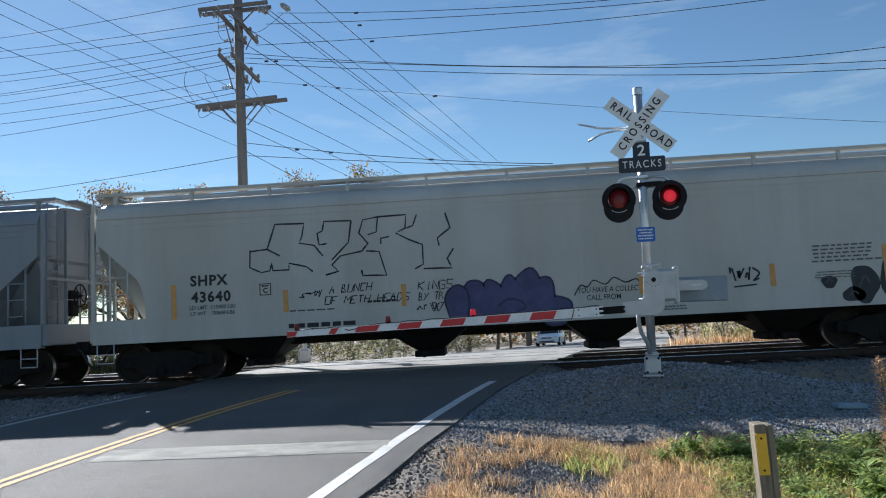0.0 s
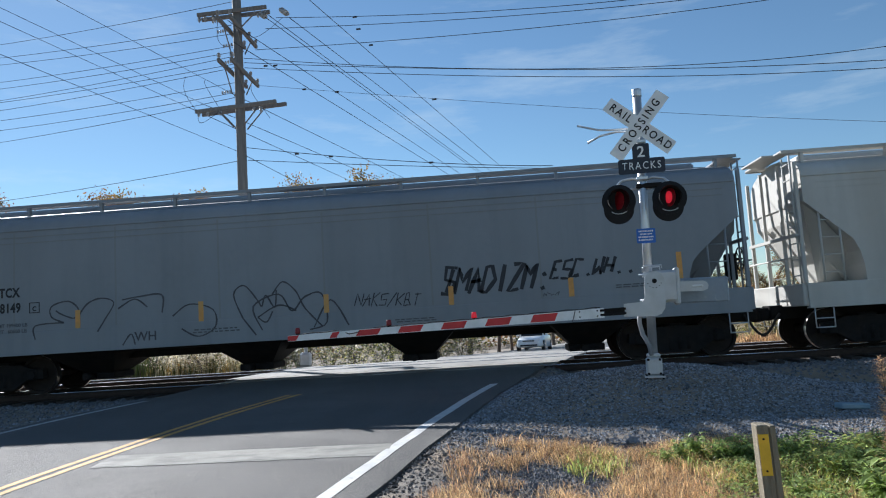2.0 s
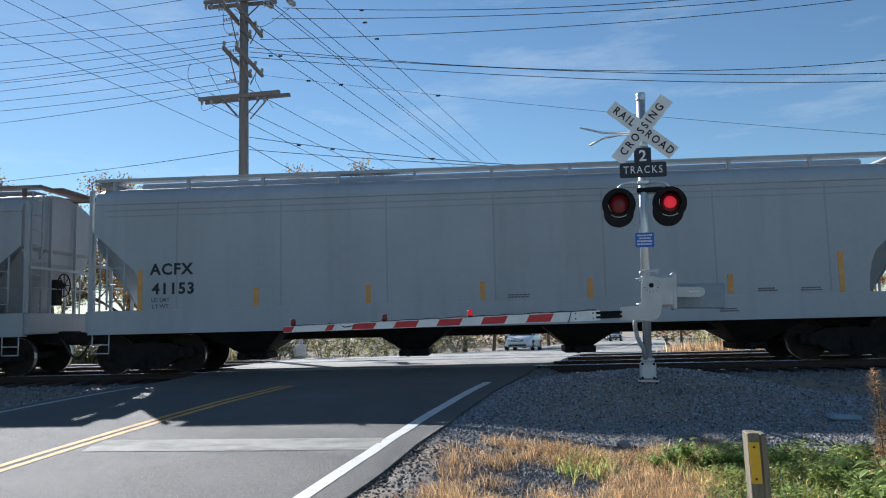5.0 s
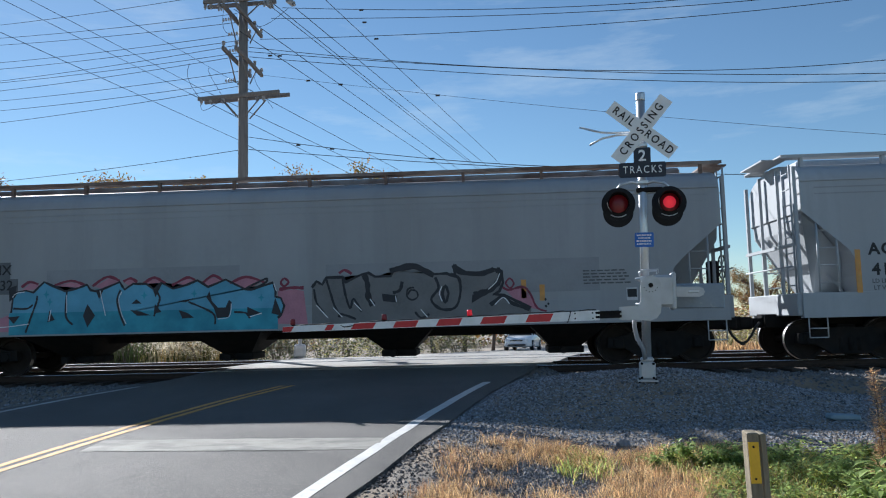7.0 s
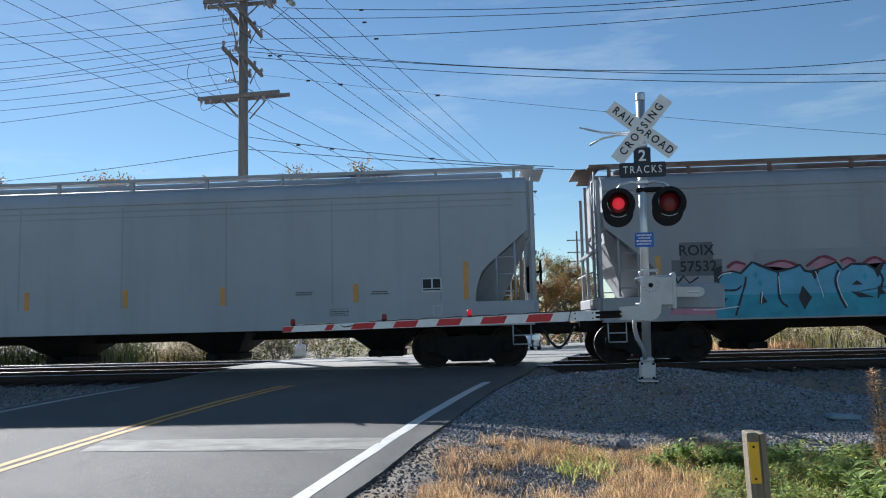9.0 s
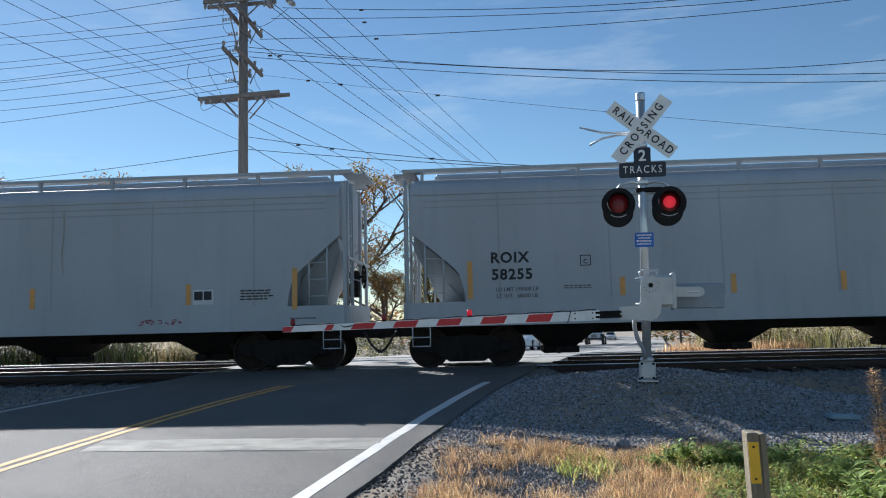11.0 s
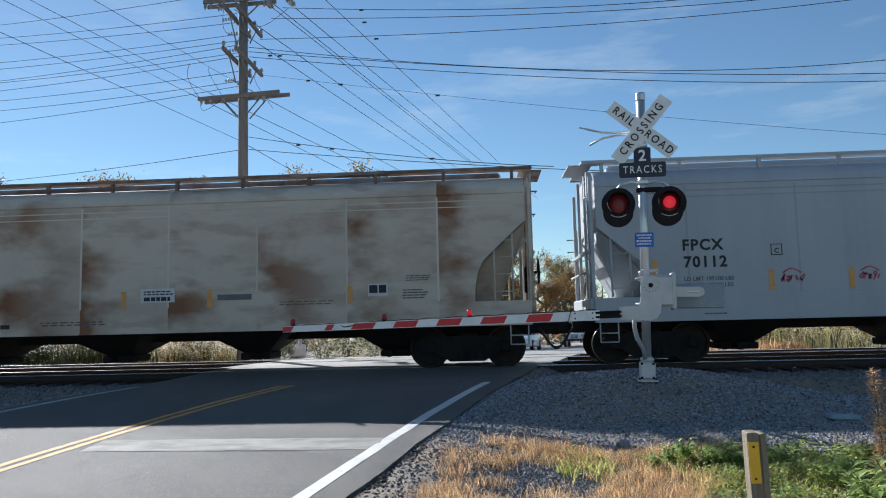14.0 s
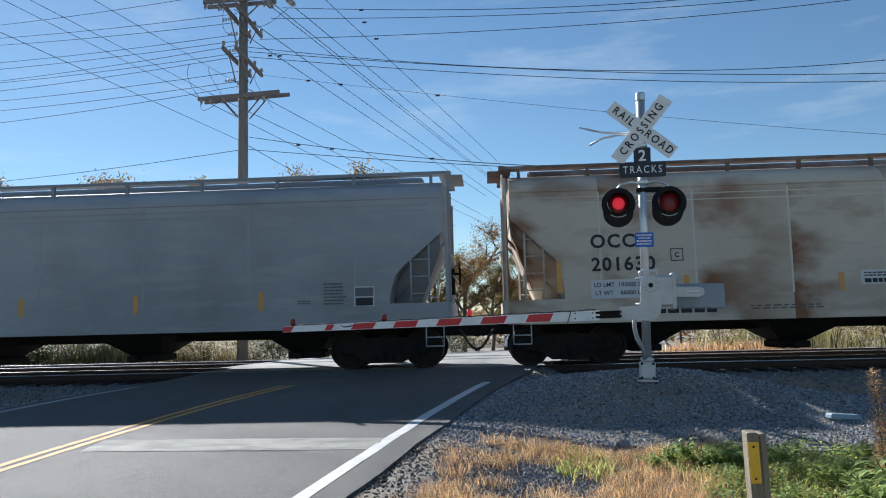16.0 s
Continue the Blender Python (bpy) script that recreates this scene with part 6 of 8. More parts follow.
def sedan(name, label, m):
    """A saloon car that faces +x in its own space."""
    c = empty(name, m)
    tagged(c, label, "car", "cars waiting beyond the crossing")
    bm = bmesh.new()
    loft(bm, [(-2.25, 0.70, 0.35, 0.66, 0.85, 0.06), (-2.15, 0.84, 0.22, 0.78, 0.98, 0.08), (-1.4, 0.88, 0.18, 0.84, 1.0, 0.07), (0.0, 0.88, 0.18, 0.85, 0.96, 0.07),
              (0.9, 0.88, 0.18, 0.83, 0.93, 0.08), (1.7, 0.87, 0.20, 0.76, 0.82, 0.09), (2.1, 0.80, 0.22, 0.66, 0.70, 0.09), (2.25, 0.66, 0.26, 0.56, 0.60, 0.08)])
    part("body", bm, CAR_WHITE, c)
    bm = bmesh.new()
    loft(bm, [(-1.75, 0.76, 0.95, 0.62, 0.99, 0.015), (-1.0, 0.80, 0.95, 0.60, 1.38, 0.05), (0.1, 0.80, 0.95, 0.60, 1.40, 0.05), (1.0, 0.78, 0.92, 0.66, 0.96, 0.015)])
    part("glazing", bm, CAR_GLASS, c)
    bm = bmesh.new()
    loft(bm, [(-1.15, 0.60, 1.34, 0.55, 1.40, 0.02), (-0.6, 0.62, 1.39, 0.57, 1.455, 0.025), (0.0, 0.62, 1.39, 0.57, 1.45, 0.025), (0.3, 0.61, 1.32, 0.55, 1.36, 0.02)])
    part("roof", bm, CAR_WHITE, c)
    for s in (-1, 1):
        bm = bmesh.new()
        tube(bm, [(1.0, s * 0.76, 0.93), (0.25, s * 0.60, 1.37)], 0.035, 6)
        part("windscreen_pillar", bm, CAR_WHITE, c)
        bm = bmesh.new()
        box(bm, 0.72, 0.86, min(s * 0.86, s * 1.02), max(s * 0.86, s * 1.02), 0.93, 1.06, 0.03)
        part("wing_mirror", bm, CAR_WHITE, c)
        bm = bmesh.new()
        loft(bm, [(1.95, 0.10, -0.06, 0.10, 0.07, 0.02), (2.19, 0.15, -0.07, 0.12, 0.05, 0.02)])
        part("headlight", bm, LAMP_GLASS, c, loc=pose(0, s * 0.58, 0.64))
        bm = bmesh.new()
        disc(bm, (2.22, s * 0.58, 0.36), (1, 0, 0), 0.07, 0.05, 12)
        part("fog_light", bm, LAMP_GLASS, c)
        for x in (-1.32, 1.35):
            car_wheel(c, x, s * 0.80, 0.31)
    bm = bmesh.new()
    box(bm, 2.10, 2.262, -0.38, 0.38, 0.54, 0.64, 0.02)
    part("grille", bm, CAR_TRIM, c)
    bm = bmesh.new()
    box(bm, 2.10, 2.285, -0.55, 0.55, 0.27, 0.37, 0.02)
    part("lower_intake", bm, CAR_TRIM, c)
    bm = bmesh.new()
    box(bm, 2.262, 2.275, -0.30, 0.30, 0.60, 0.615)
    part("grille_bar", bm, CHROME, c)
    bm = bmesh.new()
    box(bm, 2.26, 2.295, -0.16, 0.16, 0.40, 0.50)
    part("plate", bm, SIGN_WHITE, c)
    return c


def jeep(m):
    c = empty("off_roader", m)
    tagged(c, "white boxy off-road vehicle with black bumper and round headlights", "car", "cars waiting beyond the crossing")
    bm = bmesh.new()
    loft(bm, [(-1.95, 0.78, 0.50, 0.76, 1.12, 0.04), (0.4, 0.78, 0.50, 0.76, 1.12, 0.04), (0.6, 0.62, 0.55, 0.60, 1.13, 0.04), (1.75, 0.56, 0.58, 0.55, 1.06, 0.05)])
    part("body", bm, CAR_WHITE, c)
    bm = bmesh.new()
    loft(bm, [(-1.93, 0.75, 1.10, 0.68, 1.74, 0.04), (0.15, 0.75, 1.10, 0.66, 1.74, 0.04), (0.45, 0.74, 1.10, 0.70, 1.16, 0.02)])
    part("glazing", bm, CAR_GLASS, c)
    bm = bmesh.new()
    loft(bm, [(-1.98, 0.72, 1.72, 0.69, 1.82, 0.02), (0.22, 0.71, 1.72, 0.67, 1.81, 0.02)])
    part("roof", bm, CAR_WHITE, c)
    bm = bmesh.new()
    box(bm, 1.70, 1.80, -0.56, 0.56, 0.58, 1.04, 0.03)
    g = part("grille_panel", bm, CAR_WHITE, c)
    for k in range(7):
        bm = bmesh.new()
        box(bm, 1.79, 1.812, -0.25 + 0.083 * k - 0.022, -0.25 + 0.083 * k + 0.022, 0.68, 0.98)
        part("grille_slot", bm, CAR_TRIM, g)
    bm = bmesh.new()
    box(bm, 1.82, 2.06, -0.85, 0.85, 0.46, 0.64, 0.03)
    part("bumper", bm, CAR_TRIM, c, "black front bumper")
    for s in (-1, 1):
        bm = bmesh.new()
        disc(bm, (1.81, s * 0.41, 0.86), (1, 0, 0), 0.10, 0.04, 16)
        part("headlight", bm, LAMP_GLASS, c)
        bm = bmesh.new()
        prism(bm, [(0.62, 0.72), (0.78, 0.98), (1.75, 0.98), (1.82, 0.84), (1.7, 0.86), (0.85, 0.86), (0.72, 0.68)], min(s * 0.58, s * 0.9), max(s * 0.58, s * 0.9))
        part("wing", bm, CAR_TRIM, c)
        bm = bmesh.new()
        box(bm, 0.38, 0.5, min(s * 0.8, s * 1.02), max(s * 0.8, s * 1.02), 1.15, 1.35, 0.02)
        part("wing_mirror", bm, CAR_TRIM, c)
        bm = bmesh.new()
        tube(bm, [(0.46, s * 0.73, 1.12), (0.2, s * 0.68, 1.74)], 0.035, 6)
        part("windscreen_pillar", bm, CAR_WHITE, c)
        for x in (-1.25, 1.27):
            car_wheel(c, x, s * 0.78, 0.39, 0.25)
    return c


def on_far_road(y, side=-1.75, extra=0.0):
    x = CENTRE + LEAN * y + side + extra
    slope = math.degrees(math.atan((float(road_z(y - 2)) - float(road_z(y + 2))) / 4))
    return pose(x, y, float(road_z(y)) + 0.01, 0, 0, 270 - math.degrees(math.atan(LEAN))) @ pose(0, 0, 0, 0, -slope, 0)


white_sedan = sedan("sedan", "white saloon car waiting at the crossing with its headlights facing", on_far_road(60))
white_jeep = jeep(on_far_road(74))
third_car = sedan("sedan", "distant pale saloon car on the far road", on_far_road(135))

# ---- paint and lettering on the cars ----
INK = material("black_stencil_paint", (0.018, 0.020, 0.024), 0.7, vary=0.25, scale=9)
FADED_INK = material("faded_dark_lettering", (0.10, 0.105, 0.115), 0.7, vary=0.25, scale=9)
SPRAY = material("black_spray_paint", (0.02, 0.022, 0.03), 0.6, vary=0.3, scale=5)
SPRAY_THIN = material("thin_grey_spray_paint", (0.065, 0.066, 0.075), 0.7, vary=0.3, scale=5)
PURPLE = material("violet_spray_paint", (0.06, 0.06, 0.15), 0.6, vary=0.35, scale=4)
VIOLET_DARK = material("dark_violet_spray_paint", (0.03, 0.03, 0.075), 0.6, vary=0.3, scale=4)
SKY_SPRAY = material("sky_blue_spray_paint", (0.12, 0.36, 0.52), 0.55, vary=0.15, scale=1.2, tint=(0.07, 0.28, 0.42), tint_scale=1.5, tint_amount=0.6)
TURQ = material("turquoise_spray_paint", (0.045, 0.31, 0.42), 0.55, vary=0.2, scale=1.2, tint=(0.02, 0.20, 0.30), tint_scale=1.5, tint_amount=0.8)
PINK = material("pink_spray_paint", (0.45, 0.20, 0.26), 0.6, vary=0.2, scale=3)
MAROON = material("maroon_spray_paint", (0.20, 0.03, 0.06), 0.6, vary=0.2, scale=4)
GREY_FILL = material("dull_grey_spray_paint", (0.165, 0.165, 0.168), 0.6, vary=0.2, scale=2)
WHITE_SPRAY = material("white_spray_paint", (0.75, 0.76, 0.78), 0.6, vary=0.1)
TURQ_TAG = material("red_spray_tag", (0.38, 0.05, 0.09), 0.6, vary=0.2)
ORANGE_PLATE = material("orange_placard", (0.60, 0.32, 0.03), 0.6, vary=0.15)
PLACARD = material("white_placard", (0.55, 0.56, 0.58), 0.6, vary=0.08)
BUFFED = material("buffed_over_grey_paint", (0.265, 0.277, 0.297), 0.6, vary=0.1, scale=2)
PATCH = material("grey_paint_patch", (0.125, 0.132, 0.142), 0.7, vary=0.2)
RIM_Y = -1.583


def at(x, z, lift=0.0, tilt=0.0):
    return pose(x, RIM_Y - lift, z, 0, tilt, 0)


def say(c, s, x, z, size, mat=None, name="lettering", **k):
    lift = k.pop("lift", 0.0)
    tilt = k.pop("tilt", 0.0)
    k.setdefault("bold", 0.004)
    k.setdefault("depth", 0.001)
    return letters(name, s, size, mat or INK, c, at(x, z, lift, tilt), **k)


def bars(c, x, z, w, rows, mat=None, rh=0.035, gap=0.07, words=5):
    """Unreadable print as rows of short bars."""
    for r in range(rows):
        u = -w / 2 + random.uniform(0, 0.06) * w
        while u < w / 2 * random.uniform(0.8, 1.0):
            ww = w / words * random.uniform(0.4, 0.9)
            bm = bmesh.new()
            box(bm, x + u, x + u + ww, RIM_Y - 0.007, RIM_Y + 0.004, z - r * gap - rh / 2, z - r * gap + rh / 2)
            part("print_bar", bm, mat or FADED_INK, c)
            u += ww + w * 0.035


def plate(c, x, z, w, h, mat, name="placard", lift=0.0):
    bm = bmesh.new()
    box(bm, x - w / 2, x + w / 2, RIM_Y - 0.003 - lift, RIM_Y + 0.01, z - h / 2, z + h / 2)
    return part(name, bm, mat, c)


def strip(c, x, z, h=0.42, w=0.115):
    bm = bmesh.new()
    box(bm, x - w / 2, x + w / 2, RIM_Y - 0.004, RIM_Y + 0.02, z - h / 2, z + h / 2)
    part("reflector_strip", bm, REFLECTOR, c, "faded yellow reflector strip")


def frame_box(c, x, z, w, h, t=0.018, mat=None):
    bm = bmesh.new()
    for a, b, d, e in ((x - w / 2, x + w / 2, z - h / 2, z - h / 2 + t), (x - w / 2, x + w / 2, z + h / 2 - t, z + h / 2), (x - w / 2, x - w / 2 + t, z - h / 2, z + h / 2), (x + w / 2 - t, x + w / 2, z - h / 2, z + h / 2)):
        box(bm, a, b, RIM_Y - 0.002, RIM_Y + 0.003, d, e)
    part("letter_frame", bm, mat or INK, c)


def stroke(c, mat, pts, w=0.04, lift=0.0, name="spray_stroke", round_=True):
    """A painted line through points on the car side, smoothed and of uneven width."""
    P = [Vector((p[0], 0, p[1])) for p in pts]
    out = []
    if round_ and len(P) > 2:
        for i in range(len(P) - 1):
            a, b, d, e = P[max(i - 1, 0)], P[i], P[i + 1], P[min(i + 2, len(P) - 1)]
            for k in range(5):
                t = k / 5
                out.append(0.5 * ((2 * b) + (d - a) * t + (2 * a - 5 * b + 4 * d - e) * t * t + (3 * b - a - 3 * d + e) * t ** 3))
        out.append(P[-1])
    else:
        for a, b in zip(P, P[1:]):
            out += [a, a.lerp(b, 0.5)]
        out.append(P[-1])
    bm = bmesh.new()
    prev = None
    for i, p in enumerate(out):
        d = (out[min(i + 1, len(out) - 1)] - out[max(i - 1, 0)])
        d = d.normalized() if d.length else Vector((1, 0, 0))
        n = Vector((-d.z, 0, d.x))
        ww = w * (0.75 + 0.5 * random.random()) / 2
        v = [bm.verts.new((p.x + n.x * s, RIM_Y - 0.003 - lift, p.z + n.z * s)) for s in (-ww, ww)]
        if prev:
            bm.faces.new((prev[0], v[0], v[1], prev[1]))
        prev = v
    return part(name, bm, mat, c)


def blob(c, mat, x, z, rx, rz, lift=0.0, lump=0.12, seed=0, name="spray_fill"):
    bm = bmesh.new()
    n = 26
    vs = []
    for k in range(n):
        a = 2 * math.pi * k / n
        r = 1 + lump * math.sin(3 * a + seed) + 0.5 * lump * math.sin(5 * a + 2 * seed)
        vs.append(bm.verts.new((x + rx * r * math.cos(a), RIM_Y - 0.002 - lift, z + rz * r * math.sin(a))))
    bm.faces.new(vs)
    return part(name, bm, mat, c)


def fill(c, mat, pts, lift=0.0, name="spray_fill"):
    """A flat painted patch with the given outline on the car side."""
    bm = bmesh.new()
    bm.faces.new([bm.verts.new((x, RIM_Y - 0.002 - lift, z)) for x, z in pts])
    bmesh.ops.triangulate(bm, faces=bm.faces[:])
    return part(name, bm, mat, c)


# strokes of hand-drawn letters on a grid of three by three points, counted from the lower left
HAND = {"A": "072 35", "B": "06743 4210", "C": "8602", "D": "067510", "E": "8602 34", "F": "068 34", "G": "860254", "H": "06 35 28", "I": "17", "K": "06 832",
        "M": "06482", "N": "0628", "O": "06820", "R": "06743 42", "S": "863520", "$": "863520 17", "T": "68 71", "U": "6028", "W": "60428", "Y": "64 804", "Z": "6802",
        ":": "44 11", ".": "11", "/": "08"}


def tag(c, mat, s, x, z, w, h, thick=0.035, seed=1, slant=0.2, rise=0.0):
    """Hand-sprayed writing from x to x + w, standing on z."""
    rnd = random.Random(seed)
    cw = w / len(s)
    for i, ch in enumerate(s):
        for run in HAND.get(ch, "").split():
            pts = []
            for d in run:
                gx, gz = int(d) % 3 / 2, int(d) // 3 / 2
                px_ = x + cw * (i + 0.78 * gx + rnd.uniform(-0.07, 0.07)) + slant * h * gz
                pts.append((px_, z + rise * i * cw + h * (gz + rnd.uniform(-0.08, 0.08))))
            if len(set(run)) == 1:
                pts = [pts[0], (pts[0][0] + thick, pts[0][1] + thick * 0.4)]
            stroke(c, mat, pts, thick, round_=False)


def scribble(c, mat, x, z, w, h, n, thick=0.03, seed=1, slant=0.25):
    """A quick tag: joined zigzag strokes."""
    rnd = random.Random(seed)
    for k in range(n):
        u = x - w / 2 + w * (k + 0.5) / n
        cw = w / n
        pts = [(u - cw * 0.4, z + rnd.uniform(-0.5, 0.5) * h)]
        for i in range(rnd.randint(3, 5)):
            zz = z + rnd.uniform(-0.5, 0.5) * h
            pts.append((u + cw * rnd.uniform(-0.45, 0.55) + slant * (zz - z), zz))
        stroke(c, mat, pts, thick, round_=rnd.random() > 0.4)


def car_marks(c, mark, number, x, z, size, ink, gap=0.38, sp=1.15, wide=1.0):
    say(c, mark, x, z, size, ink, spacing=sp, bold=0.011, width=wide)
    say(c, number, x + 0.05, z - gap, size, ink, spacing=sp, bold=0.011, width=wide)


car = [c for c, _ in CARS]
UNMARKED = set(bpy.data.objects)
random.seed(5)

# off-white car
c = car[0]
car_marks(c, "SHPX", "43640", -7.15, 2.30, 0.33, INK)
say(c, "LD LMT  215400 LBS", -7.07, 1.69, 0.125, FADED_INK, bold=0.002)
say(c, "LT WT    70600 LBS", -7.07, 1.55, 0.125, FADED_INK, bold=0.002)
frame_box(c, -5.82, 2.03, 0.27, 0.27)
say(c, "C", -5.82, 2.0, 0.16)
bars(c, -5.82, 2.11, 0.18, 1, INK, 0.03)
for x, z in ((-7.98, 1.85), (-5.35, 1.74), (-2.63, 1.72), (0.05, 1.72), (2.7, 1.7), (5.56, 1.72), (8.0, 1.85)):
    strip(c, x, z, 0.5 if abs(x) < 7 else 0.8)
# outline of block letters
for pts in ([(-6.0, 2.95), (-6.02, 2.55), (-5.75, 2.42), (-5.55, 2.45), (-5.5, 2.62), (-5.48, 2.45), (-5.1, 2.45), (-5.1, 2.6), (-4.7, 2.5), (-4.55, 2.38)],
            [(-6.0, 2.92), (-5.6, 2.95), (-5.3, 2.78)], [(-5.6, 2.95), (-5.4, 3.52), (-4.72, 3.5), (-4.78, 3.2), (-4.85, 3.05), (-4.5, 2.98), (-4.3, 2.72)],
            [(-3.62, 3.5), (-4.25, 3.52), (-4.3, 3.3), (-4.42, 3.25), (-4.38, 2.98), (-4.2, 3.0)], [(-3.62, 3.5), (-3.7, 3.0), (-4.1, 2.62)],
            [(-3.0, 3.55), (-3.35, 3.5), (-3.45, 3.2), (-3.25, 2.95), (-3.4, 2.78), (-3.9, 2.7), (-4.1, 2.5), (-3.95, 2.35), (-4.25, 2.28)],
            [(-3.3, 2.78), (-3.0, 2.75), (-2.85, 2.2), (-3.4, 2.22), (-3.42, 2.35)], [(-3.0, 3.55), (-3.05, 3.2), (-3.25, 3.15)],
            [(-3.0, 3.55), (-2.35, 3.56), (-2.38, 3.25), (-2.6, 3.15), (-2.3, 2.98), (-2.0, 2.85), (-2.0, 2.4), (-2.2, 2.3)],
            [(-2.0, 2.3), (-1.35, 2.28), (-1.45, 2.5), (-1.3, 2.72)], [(-2.1, 3.55), (-2.2, 3.3), (-2.35, 3.25)], [(-1.45, 3.55), (-1.35, 3.2), (-1.65, 2.98), (-1.62, 2.8)],
            [(-2.95, 2.92), (-2.95, 3.05), (-2.75, 3.08)]):
    stroke(c, SPRAY, [(x * 1.0 - 0.15, z) for x, z in pts], 0.036, round_=False)
scribble(c, SPRAY, -4.75, 1.86, 0.6, 0.2, 4, 0.022, 3)
tag(c, SPRAY, "A BUNCH", -4.35, 1.84, 1.0, 0.18, 0.022, 74, 0.25, 0.05)
tag(c, SPRAY, "OF METH HEADS", -4.45, 1.60, 1.95, 0.18, 0.022, 75, 0.25)
bars(c, -4.7, 1.50, 1.2, 1, FADED_INK, 0.03)
bars(c, -3.14, 1.62, 0.7, 1, INK, 0.05)
tag(c, SPRAY, "KINGS", -2.3, 1.82, 0.8, 0.19, 0.024, 76, 0.2)
tag(c, SPRAY, "BY TRADES", -2.3, 1.58, 1.05, 0.17, 0.022, 77, 0.2)
scribble(c, SPRAY, -1.9, 1.42, 0.9, 0.22, 6, 0.024, 9)
# rounded violet letters
for k, (x, z, rx, rz) in enumerate(((-1.4, 1.45, 0.26, 0.42), (-1.0, 1.52, 0.26, 0.44), (-0.62, 1.5, 0.26, 0.42), (-0.22, 1.52, 0.26, 0.46), (0.18, 1.6, 0.34, 0.52), (0.52, 1.5, 0.24, 0.45), (0.75, 1.2, 0.36, 0.3))):
    blob(c, VIOLET_DARK, x, z, rx + 0.05, rz + 0.05, 0.0, 0.06, k)
    blob(c, PURPLE, x, z, rx, rz, 0.003 + 0.0006 * k, 0.06, k)
stroke(c, VIOLET_DARK, [(-0.5, 1.35), (-0.3, 1.5), (0.0, 1.45), (0.1, 1.3), (-0.1, 1.22)], 0.05, 0.009)
stroke(c, VIOLET_DARK, [(-1.2, 1.2), (-1.15, 1.5), (-1.2, 1.8)], 0.05, 0.009)
stroke(c, SPRAY, [(1.2, 1.5), (1.35, 1.72), (1.5, 1.68), (1.65, 1.82), (1.9, 1.72), (2.1, 1.86), (2.35, 1.74), (2.6, 1.8), (2.7, 1.6)], 0.028)
say(c, "YOU HAVE A COLLECT", 1.98, 1.60, 0.17, SPRAY, bold=0.001, width=0.8, shear=0.2)
say(c, "CALL FROM", 1.85, 1.43, 0.17, SPRAY, bold=0.001, width=0.85)
scribble(c, SPRAY, 4.95, 1.78, 0.65, 0.34, 4, 0.04, 15, 0.1)
stroke(c, SPRAY, [(4.7, 1.5), (5.2, 1.53)], 0.03)
bars(c, 7.1, 2.30, 1.4, 5, FADED_INK, 0.034, 0.085, 8)
bars(c, 6.9, 1.72, 0.9, 3, FADED_INK, 0.02, 0.06, 4)
for k, (x, z, rx, rz) in enumerate(((6.75, 1.5, 0.17, 0.14), (7.5, 1.42, 0.3, 0.42), (8.1, 1.5, 0.28, 0.42), (7.25, 1.2, 0.25, 0.16))):
    blob(c, SPRAY, x, z, rx, rz, 0.0, 0.08, k)
    stroke(c, SPRAY_THIN, [(x - rx * 0.4, z - rz * 0.2), (x, z + rz * 0.4), (x + rx * 0.4, z)], 0.03, 0.004)
bars(c, -4.55, 1.16, 1.7, 1, INK, 0.10, 0.1, 5)
bars(c, -4.3, 1.03, 1.0, 1, INK, 0.07, 0.1, 3)
bars(c, 3.4, 1.15, 0.5, 2, FADED_INK, 0.03, 0.06)

# grey car
c = car[1]
car_marks(c, "UTCX", "58149", -7.72, 2.42, 0.30, INK, 0.36, 1.1, 0.78)
say(c, "LD LMT 199400 LB", -7.67, 1.66, 0.12, FADED_INK, bold=0.002)
say(c, "LT WT   60600 LB", -7.67, 1.52, 0.12, FADED_INK, bold=0.002)
frame_box(c, -7.02, 2.05, 0.25, 0.25)
say(c, "C", -7.02, 2.02, 0.15)
for x, z, h in ((-8.29, 1.92, 0.85), (-5.97, 1.72, 0.42), (-3.03, 1.72, 0.46), (-0.10, 1.72, 0.42), (2.76, 1.72, 0.42), (5.46, 1.74, 0.42), (7.88, 1.95, 0.85)):
    strip(c, x, z, h)
tag(c, SPRAY, "$MADIZM:", 2.55, 1.76, 2.4, 0.56, 0.085, 71, 0.3)
tag(c, SPRAY, "ESC.WH..", 5.0, 1.96, 1.9, 0.38, 0.065, 72, 0.35, 0.03)
scribble(c, SPRAY_THIN, 5.0, 1.62, 0.35, 0.1, 4, 0.015, 31)
bars(c, 6.9, 1.72, 1.0, 2, FADED_INK, 0.025, 0.05)
